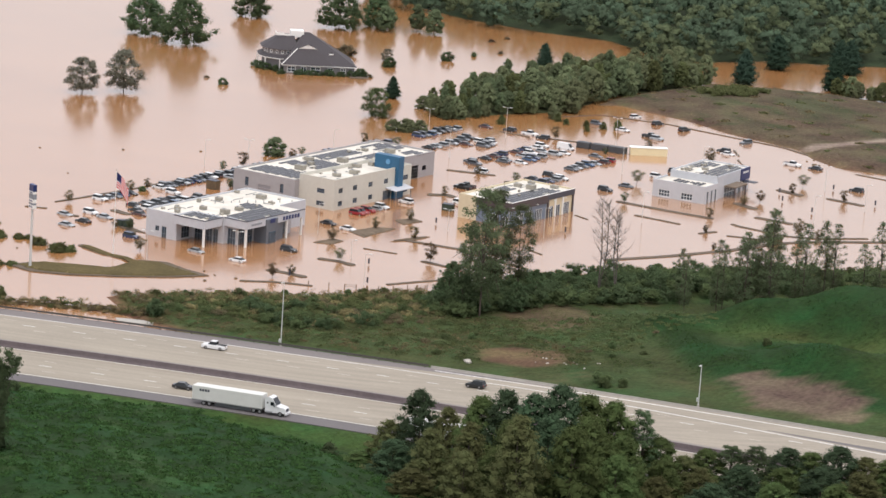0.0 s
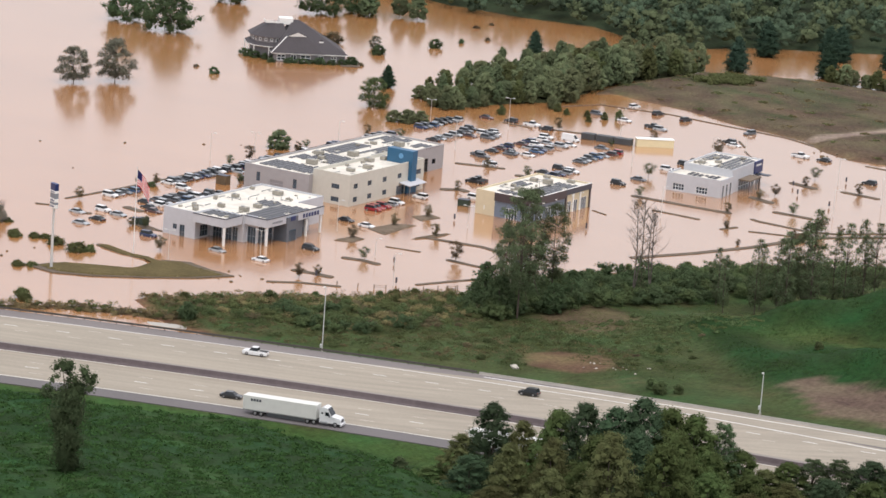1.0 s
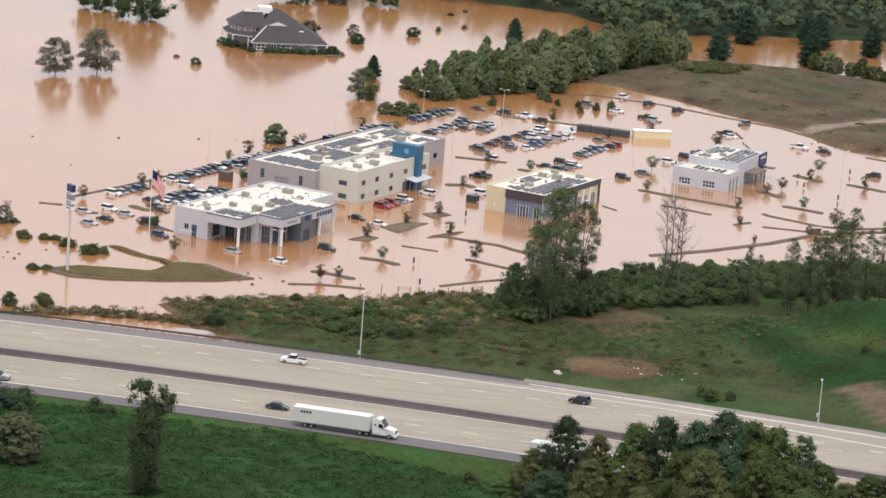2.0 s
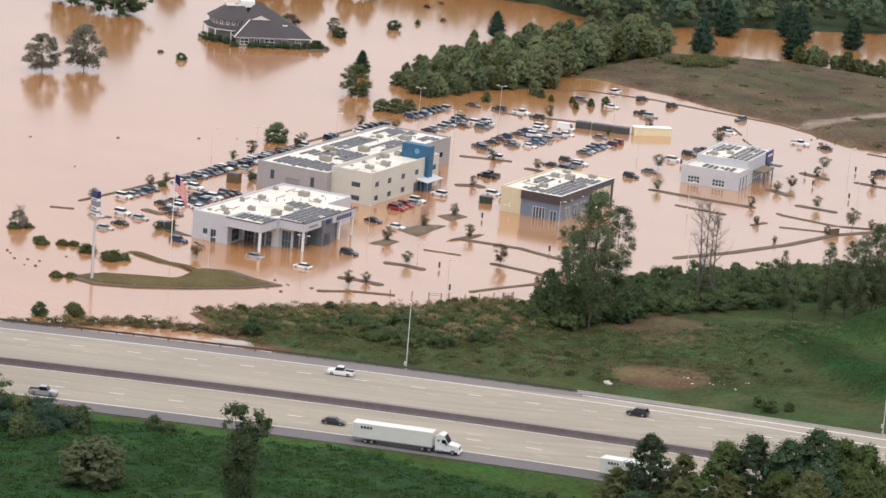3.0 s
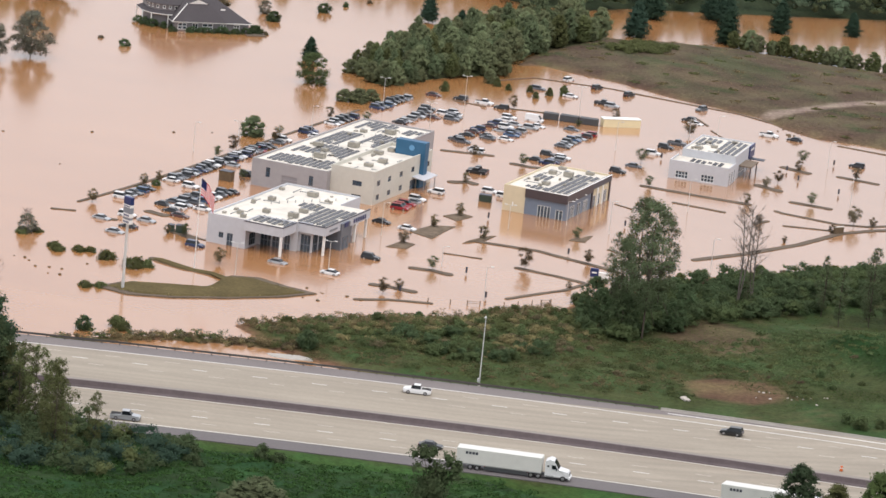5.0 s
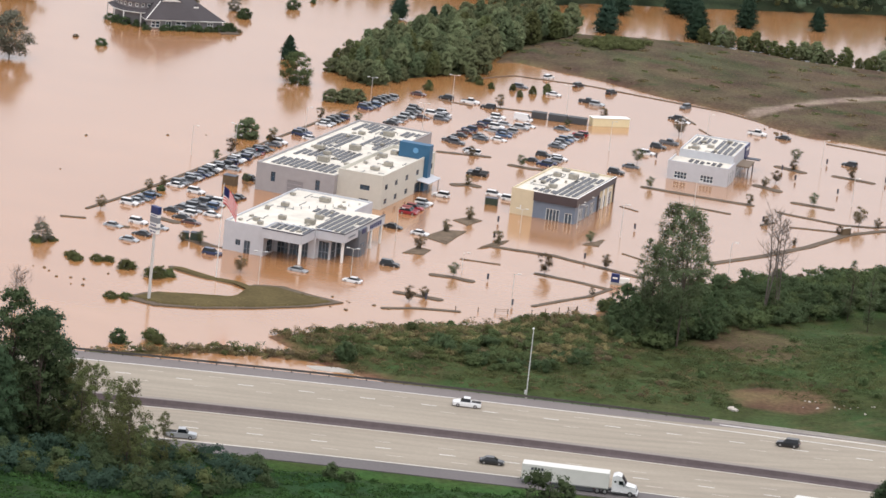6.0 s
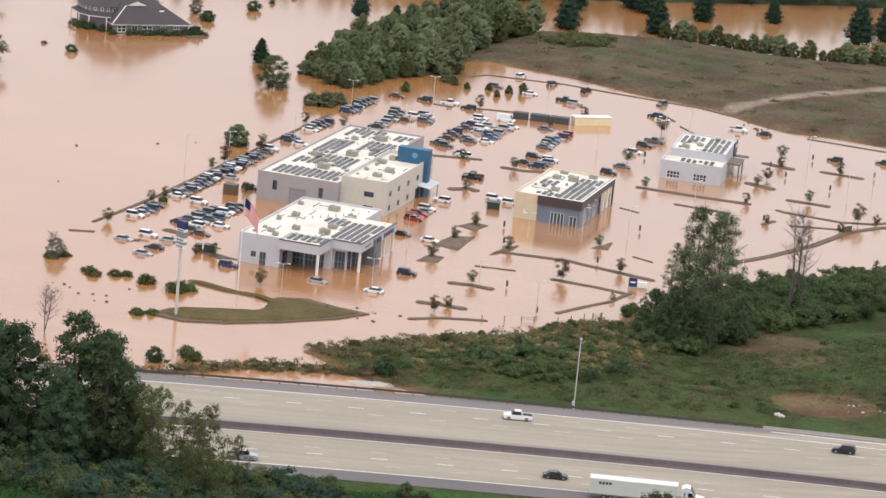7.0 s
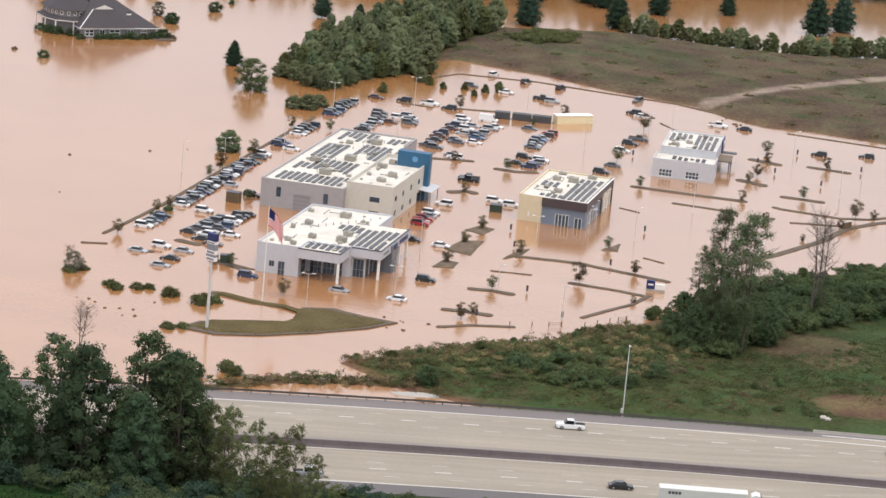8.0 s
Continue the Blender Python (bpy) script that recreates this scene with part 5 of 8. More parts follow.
    part("dormer_window", boxes((16.0, 3.1, 6.3 + Z, 17.6, 3.19, 7.0 + Z)), TRIM, d)
    # taller wing with canted corner, roof deck and covered porch
    ring = [(-6.4, 11.6), (-5.0, 8.0), (-1.2, 5.6), (4.6, 5.6), (4.6, 18.0), (-6.4, 18.0)]
    for i in range(6):
        a, c = ring[i], ring[(i + 1) % 6]
        ln = math.hypot(c[0] - a[0], c[1] - a[1])
        n = max(1, int(ln / 1.7))
        holes = [((k + 0.5) * ln / n - 0.5, (k + 0.5) * ln / n + 0.5, 5.85 + Z, 7.05 + Z) for k in range(n)] if i in (0, 1, 2, 5) else []
        part("wall", wall_run(bmesh.new(), a, c, -0.3, 7.45 + Z, 0.22, holes), HOUSE_WALL, h)
        for o in holes:
            window_in(h, a, c, o, bars=0, cross=0, fw=0.22)
    cx, cy = -0.6, 11.8

    def scaled(k, z, shift=0.0):
        return [(cx + (x - cx) * k + shift, cy + (y - cy) * k, z) for x, y in ring]
    wr = faces("roof", scaled(1.14, 7.40 + Z) + scaled(0.46, 11.85 + Z, 2.2), [(i, (i + 1) % 6, 6 + (i + 1) % 6, 6 + i) for i in range(6)] + [(6, 7, 8, 9, 10, 11), (5, 4, 3, 2, 1, 0)], SHINGLE)
    part("roof_deck", soft_box(2.6, 9.6, 11.35 + Z, 7.4, 13.4, 13.75 + Z, 0.15, 1), TRIM, wr, "white box-like roof deck")
    part("deck_rail", boxes((-2.4, 9.0, 11.90 + Z, 0.4, 9.15, 12.85 + Z), (-2.4, 9.15, 11.90 + Z, -2.25, 13.5, 12.85 + Z), (0.4, 9.0, 11.90 + Z, 2.6, 9.12, 12.55 + Z)), TRIM, wr)
    faces("porch_roof", scaled(1.3, 4.45 + Z) + scaled(1.02, 5.45 + Z), [(i, (i + 1) % 6, 6 + (i + 1) % 6, 6 + i) for i in (5, 0, 1, 2)] + [(3, 2, 1, 0, 5, 4)], SHINGLE)
    k3 = scaled(1.27, 0)
    for i in (5, 0, 1, 2):
        a, c = k3[i], k3[(i + 1) % 6]
        part("porch_beam", tube(bmesh.new(), (a[0], a[1], 4.25 + Z), (c[0], c[1], 4.25 + Z), 0.2, 0.2, 4), TRIM, h)
        for k in (0.02,):
            x, y = a[0] + (c[0] - a[0]) * k, a[1] + (c[1] - a[1]) * k
            part("porch_post", boxes((x - 0.15, y - 0.15, -0.3, x + 0.15, y + 0.15, 4.1 + Z)), TRIM, h)
    part("landing", boxes((23.0, -6.0, 0.9, 29.5, -1.2, 1.45)), KERB, h)


flooded_house()


def yellow_container():
    c = thing("storage_shed", 9.4, 148.0, 0, 39, "long low cream-yellow shed with a flat roof in the water", "shed")
    part("body", boxes((0, 0, -1.0, 11.7, 3.0, 2.35)), YELLOW_WALL, c)
    part("roof", boxes((-0.15, -0.15, 2.36, 11.85, 3.15, 2.52)), TRIM, c)
    for x in (2, 4, 6, 8, 10):
        part("rib", boxes((x - 0.05, -0.05, -1.0, x + 0.05, -0.004, 2.34)), YELLOW_WALL, c)


yellow_container()


def dark_trailer(x, y, rz, length):
    t = thing("cargo_trailer", x, y, -0.7, rz, "dark grey enclosed cargo trailer standing in the flood", "trailer", "cargo trailers")
    part("body", soft_box(-length / 2, -1.25, 0.7, length / 2, 1.25, 2.7, 0.08, 1), BLACK_BOX, t)
    for i in range(int(length / 1.5)):
        px = -length / 2 + 0.75 + i * 1.5
        part("rib", boxes((px - 0.06, -1.29, 0.8, px + 0.06, -1.252, 2.6)), FASCIA, t)
    for sx in (-0.6, 0.6):
        for sy in (-1.1, 1.1):
            part("wheel", tube(bmesh.new(), (sx, sy - 0.12, 0.45), (sx, sy + 0.12, 0.45), 0.45, 0.45, 14), RUBBER, t)
    part("drawbar", boxes((length / 2, -0.1, 0.6, length / 2 + 1.3, 0.1, 0.8)), STEEL, t)


dark_trailer(-6.6, 145.9, 10, 4.4)
dark_trailer(-1.0, 146.8, 9, 5.6)
dark_trailer(4.8, 147.7, 9, 5.6)


# ---- kerbed islands and turf in the lot ----
def outline_along(pts, w):
    """A rounded outline of half width w along a line of points."""
    left, right = [], []
    k = len(pts)
    for i, (x, y) in enumerate(pts):
        ax, ay = pts[max(0, i - 1)]
        bx, by = pts[min(k - 1, i + 1)]
        ln = math.hypot(bx - ax, by - ay) or 1
        nx, ny = -(by - ay) / ln, (bx - ax) / ln
        tx, ty = (bx - ax) / ln, (by - ay) / ln
        if i in (0, k - 1):
            e = -1 if i == 0 else 1
            left += [(x + nx * w * c + tx * w * s * e, y + ny * w * c + ty * w * s * e) for c, s in (((0.5, 0.85), (1, 0.2)) if i == 0 else ((1, 0.2), (0.5, 0.85)))]
            right += [(x - nx * w * c + tx * w * s * e, y - ny * w * c + ty * w * s * e) for c, s in (((0.5, 0.85), (1, 0.2)) if i == 0 else ((1, 0.2), (0.5, 0.85)))]
        else:
            left.append((x + nx * w, y + ny * w))
            right.append((x - nx * w, y - ny * w))
    return left + right[::-1]


def mound(bm, poly, z0, z1, inset, rng):
    """A low bank with a sloping edge and an uneven top."""
    cx, cy = sum(p[0] for p in poly) / len(poly), sum(p[1] for p in poly) / len(poly)
    fine = []
    for i, (x, y) in enumerate(poly):
        bx, by = poly[(i + 1) % len(poly)]
        n = max(1, int(math.hypot(bx - x, by - y) / 2.0))
        fine += [(x + (bx - x) * j / n, y + (by - y) * j / n) for j in range(n)]
    rings = []
    for k, z in ((0.0, z0), (0.5, (z0 + z1) / 2), (1.0, z1)):
        ring = []
        for x, y in fine:
            dx, dy = cx - x, cy - y
            ln = math.hypot(dx, dy) or 1
            s = min(0.9, inset * k / ln)
            j = rng.uniform(-0.12, 0.12) * (inset + 0.4)
            ring.append(bm.verts.new((x + dx * s + dx / ln * j, y + dy * s + dy / ln * j, z + rng.uniform(-0.03, 0.03))))
        rings.append(ring)
    m = len(fine)
    for a, b in zip(rings, rings[1:]):
        for i in range(m):
            bm.faces.new((a[i], a[(i + 1) % m], b[(i + 1) % m], b[i]))
    bm.faces.new(rings[-1])
    bmesh.ops.triangulate(bm, faces=[f for f in bm.faces if len(f.verts) > 4])
    bmesh.ops.recalc_face_normals(bm, faces=bm.faces)
    return bm


def island(poly, turf=False, top=0.16, label="", cover_mat=TURF):
    rng = random.Random(int(poly[0][0] * 7 + poly[0][1] * 3))
    cx, cy = sum(p[0] for p in poly) / len(poly), sum(p[1] for p in poly) / len(poly)
    isl = thing("traffic_island", cx, cy, 0, 0, label or "muddy kerbed parking island just above the water", "traffic island", "parking islands")
    local = [(x - cx, y - cy) for x, y in poly]
    part("kerb", mound(bmesh.new(), local, -0.9, top, 0.25, rng), KERB, isl)
    if turf:
        part("turf", mound(bmesh.new(), [(x * 0.9, y * 0.88) for x, y in local], top - 0.05, top + 0.28, 0.9, rng), cover_mat, isl)


island([(-13.8, -121), (-11.5, -114), (-2.8, -109), (3.8, -105.6), (6.1, -101), (4.8, -90.6), (11.1, -87.4), (19.4, -89.9), (27.1, -91), (22.7, -99.3), (13.3, -109.7), (3.4, -118.1), (-5.3, -122.4)], True, 0.25, "long grassy island with worn muddy edges in the flood")
island(outline_along([(-16.1, -89.1), (-6.7, -92.1), (2.2, -92.4), (7, -95)], 1.3), True, 0.14, "thin grassy spit in the flood water")
for pts, w in (
    ([(33.8, -52.5), (38.6, -51.3), (43.3, -52)], 1.2), ([(33, -73.8), (37.8, -73), (43.2, -73.1)], 1.2), ([(35.5, -89), (38.0, -87), (41.2, -83.8), (50.5, -79.7)], 0.7),
    ([(33.9, -33.3), (43.4, -31.7)], 0.4), ([(35.7, -15.9), (50.7, -13.5), (65.7, -17), (74, -19)], 0.9), ([(53.2, -33.8), (63.3, -34.2), (71.2, -35.6)], 0.8),
    ([(62.4, -63.3), (66, -54.7), (70.3, -45.5), (72.4, -34.7)], 0.6), ([(64, 1.1), (69.6, -1.3)], 0.35), ([(45.9, 79.2), (61.6, 79.2), (76.2, 80)], 1.1),
    ([(59.3, 65.9), (74, 65.4)], 0.7), ([(69.1, 135.9), (77, 133.6)], 1.5), ([(70.6, 106.1), (77.5, 103.4)], 1.6), ([(85.4, 136.3), (96.9, 135.4)], 1.1),
    ([(84.5, 92.5), (95.3, 92.6)], 1.2), ([(84.3, 77.9), (86.1, 76.9), (102.4, 75.4), (110, 79.3), (120, 92)], 0.7), ([(91.3, 62.5), (104.6, 67.3)], 0.6),
    ([(84.7, 7.1), (93.2, 24.1), (100.8, 44.3), (105.7, 65.2), (112, 76), (126, 92), (150, 118)], 1.0), ([(84.5, 58.6), (86.3, 64.6)], 0.7), ([(4.6, 42), (8.4, 45.6), (10.2, 44.6)], 1.6),
    ([(8.3, 77), (14, 76.7), (18.9, 79.2)], 1.2), ([(-13.1, 77.9), (0.2, 82.3)], 1.0), ([(-41.5, 189.8), (-34.9, 204.4), (-10.1, 208.3), (21.8, 204.3), (34.7, 203.1), (48.6, 196.5)], 0.5),
    ([(72.8, 180.2), (96.5, 178.6), (140, 176)], 0.5), ([(-38.9, 147.6), (-28.1, 147)], 0.6), ([(-22.8, 149.8), (-9.2, 154)], 0.7), ([(-56.4, -52.4), (-55.3, -38.7), (-54.3, -16.7), (-54.2, 22.9), (-53.9, 60), (-53.6, 110.6)], 0.5),
    ([(-45.6, -63.1), (-40.5, -62.3)], 0.9), ([(-57.5, -63.5), (-52.5, -61.2)], 0.7), ([(-38.9, -48.5), (-33.6, -49.5)], 1.4), ([(47.8, 51.5), (53.5, 49.2)], 0.3), ([(27, 184), (33, 176)], 0.4), ([(36, 170), (44, 160)], 0.3),
    ([(-20, -64.5), (-15, -66), (-25.5, -62)], 1.6),
):
    island(outline_along(pts, w))
for poly in ([(20.4, -38), (21.2, -29.4), (25.3, -30.1), (25.6, -36.5)], [(18.6, -19.1), (20.2, -8.1), (25.5, -5.2), (26.1, -22.1)], [(33.6, -20.9), (37.1, -13.4), (37.2, -6.4), (34.5, -12)], [(52.8, 2.5), (56.1, 12.2), (57.2, 3.7)], [(18.2, 3.2), (20.5, 10.2), (24.8, 8.5), (23.5, 0.3)]):
    island(poly, True, 0.12, "muddy turf island with a kerb, barely above water", MUD_TURF)


def gravel_bar(poly):
    cx, cy = sum(p[0] for p in poly) / len(poly), sum(p[1] for p in poly) / len(poly)
    bar = part("gravel_bar", mound(bmesh.new(), [(x - cx, y - cy) for x, y in poly], -0.6, 0.14, 1.6, random.Random(5)), PALE_CONCRETE, None)
    bar.location = (cx, cy, 0)
    tagged(bar, "pale grey gravel washed up at the water's edge", "gravel")


gravel_bar([(38.5, -143.4), (41.5, -140.6), (45.6, -138.4), (50.0, -138.8), (51.0, -142.2), (46.0, -144.8), (41.0, -145.4)])


# ---- cars ----
DIMS = {"sedan": (4.75, 1.84, 1.44), "suv": (4.65, 1.88, 1.72), "pickup": (5.75, 2.0, 1.88), "van": (5.6, 2.0, 2.35)}


def loft(bm, rings):
    vs = [[bm.verts.new(p) for p in r] for r in rings]
    k = len(vs[0])
    for a, b in zip(vs, vs[1:]):
        for i in range(k):
            bm.faces.new((a[i], a[(i + 1) % k], b[(i + 1) % k], b[i]))
    bm.faces.new(vs[0][::-1])
    bm.faces.new(vs[-1])
    bmesh.ops.recalc_face_normals(bm, faces=bm.faces)
    return bm


def build_car(kind, colour):
    L, W, H = DIMS[kind]
    w = W / 2
    belt = {"sedan": 0.90, "suv": 1.02, "pickup": 1.12, "van": 1.15}[kind]
    mat = PAINTS[colour]
    car = thing({"sedan": "sedan_car", "suv": "sport_utility_car", "pickup": "pickup_truck", "van": "delivery_van"}[kind], 0, 0, 0, 0, "", "car" if kind in ("sedan", "suv") else kind)
    hood = {"sedan": 0.80, "suv": 0.98, "pickup": 1.08, "van": 1.1}[kind]
    tail = {"sedan": 0.86, "suv": 0.98, "pickup": 1.05, "van": 1.15}[kind]
    st = [(-L / 2, 0.86, 0.62, tail - 0.12), (-L / 2 + 0.12, 0.97, 0.30, tail), (-L * 0.30, 1.0, 0.24, belt), (L * 0.12, 1.0, 0.24, belt), (L * 0.26, 1.0, 0.24, hood + 0.06), (L / 2 - 0.25, 0.95, 0.28, hood - 0.06), (L / 2, 0.80, 0.5, hood - 0.22)]
    rings = [[(x, -w * k, zb), (x, -w * k * 1.0, (zb + zt) / 2), (x, -w * k * 0.93, zt - 0.04), (x, -w * k * 0.8, zt), (x, w * k * 0.8, zt), (x, w * k * 0.93, zt - 0.04), (x, w * k, (zb + zt) / 2), (x, w * k, zb)] for x, k, zb, zt in st]
    part("body", loft(bmesh.new(), rings), mat, car)
    x = {"sedan": (-L * 0.40, -L * 0.22, L * 0.08, L * 0.25), "suv": (-L * 0.47, -L * 0.42, L * 0.07, L * 0.22), "pickup": (-L * 0.13, -L * 0.10, L * 0.12, L * 0.24), "van": (-L * 0.49, -L * 0.47, L * 0.22, L * 0.36)}[kind]
    cab = [[(x[0], -w * 0.88, belt - 0.05), (x[3], -w * 0.86, belt - 0.05), (x[3], w * 0.86, belt - 0.05), (x[0], w * 0.88, belt - 0.05)], [(x[1], -w * 0.70, H - 0.07), (x[2], -w * 0.70, H - 0.07), (x[2], w * 0.70, H - 0.07), (x[1], w * 0.70, H - 0.07)]]
    part("cabin_glass", loft(bmesh.new(), cab), CAR_GLASS if kind != "van" else mat, car)
    part("roof", soft_box(x[1] - 0.05, -w * 0.73, H - 0.08, x[2] + 0.05, w * 0.73, H, 0.035, 2), mat, car)
    if kind == "pickup":
        part("cargo_bed", boxes((-L / 2 + 0.1, -w * 0.8, belt - 0.1, -L * 0.15, w * 0.8, belt + 0.012)), RUBBER, car)
    if kind == "van":
        part("windscreen", loft(bmesh.new(), [[(L * 0.375, -w * 0.8, belt), (L * 0.38, -w * 0.8, belt), (L * 0.38, w * 0.8, belt), (L * 0.375, w * 0.8, belt)], [(L * 0.235, -w * 0.66, H - 0.15), (L * 0.24, -w * 0.66, H - 0.15), (L * 0.24, w * 0.66, H - 0.15), (L * 0.235, w * 0.66, H - 0.15)]]), CAR_GLASS, car)
    r = 0.33 if kind == "sedan" else 0.37
    for sx in (-L * 0.295, L * 0.305):
        for sy in (-1, 1):
            wh = part("wheel", tube(bmesh.new(), (sx, sy * (w - 0.22), r), (sx, sy * (w + 0.01), r), r, r, 14), RUBBER, car)
            part("rim", tube(bmesh.new(), (sx, sy * (w + 0.011), r), (sx, sy * (w + 0.03), r), r * 0.62, r * 0.58, 12), RIM, wh)
    for sy in (-1, 1):
        part("headlight", soft_box(L / 2 - 0.16, sy * w * 0.62 - 0.2, hood - 0.28, L / 2 - 0.02, sy * w * 0.62 + 0.2, hood - 0.14, 0.03, 1), LAMP_GLASS, car)
        part("taillight", soft_box(-L / 2 - 0.015, sy * w * 0.68 - 0.14, tail - 0.3, -L / 2 + 0.12, sy * w * 0.68 + 0.14, tail - 0.08, 0.02, 1), RED_LENS, car)
    part("bumper", soft_box(L / 2 - 0.12, -w * 0.78, 0.36, L / 2 + 0.05, w * 0.78, 0.56, 0.05, 1), RUBBER if colour in ("white", "silver") else mat, car)
    return car


CARS = {}
CAR_WORDS = {"sedan": "sedan", "suv": "sport utility car", "pickup": "pickup truck", "van": "delivery van"}
WATERS = random.Random(21)


def put_car(kind, colour, x, y, rz=0.0, deep=0.26, where="stranded in flood water", z=None, group="stranded cars"):
    key = (kind, colour)
    if key not in CARS:
        CARS[key] = Stock(lambda: build_car(kind, colour))
    flip = 180 if z is None and WATERS.random() < 0.35 else 0
    jit = WATERS.uniform(-4, 4) if z is None else 0
    zz = z if z is not None else -deep + WATERS.uniform(-0.12, 0.12)
    ob = CARS[key].put(x, y, zz, rz + flip + jit, 1.0, f"{colour} {CAR_WORDS[kind]} {where}")
    return tagged(ob, group=group)


MIX = ["white", "silver", "grey", "black", "navy", "blue", "grey", "white", "black", "silver", "grey", "brown", "blue", "black", "white"]


def row(x, ys, kinds=("sedan", "suv", "suv"), seed=1, rz=0.0, where="parked in a flooded row", mix=MIX):
    r = random.Random(seed)
    for y in ys:
        put_car(r.choice(kinds), r.choice(mix), x + r.uniform(-0.35, 0.35), y + r.uniform(-0.2, 0.2), rz, where=where)


DARKER = ["grey", "black", "navy", "blue", "grey", "silver", "black", "grey", "navy", "white", "silver"]
row(-50.3, np.arange(-14.6, 44.5, 2.62), seed=3, mix=DARKER)
for k, c, y in (("suv", "white", -40.6), ("sedan", "silver", -37.4), ("sedan", "grey", -34.2), ("suv", "blue", -30.9), ("sedan", "black", -27.6), ("suv", "white", 53.0), ("suv", "navy", 67.6), ("suv", "navy", 70.4), ("sedan", "white", 85.2), ("suv", "silver", 88.2), ("suv", "black", 91.8), ("suv", "black", 95.0), ("suv", "navy", 98.6), ("sedan", "grey", 49.0)):
    put_car(k, c, -50.5, y, where="parked in a flooded row")
put_car("sedan", "white", -46.2, 65.0)
put_car("sedan", "silver", -47.0, 13.6)
put_car("sedan", "red", -50.3, 36.5, where="parked in a flooded row")
put_car("sedan", "brown", -50.3, 33.2, where="parked in a flooded row")
row(-50.7, np.arange(116.8, 141.5, 3.1), seed=5)
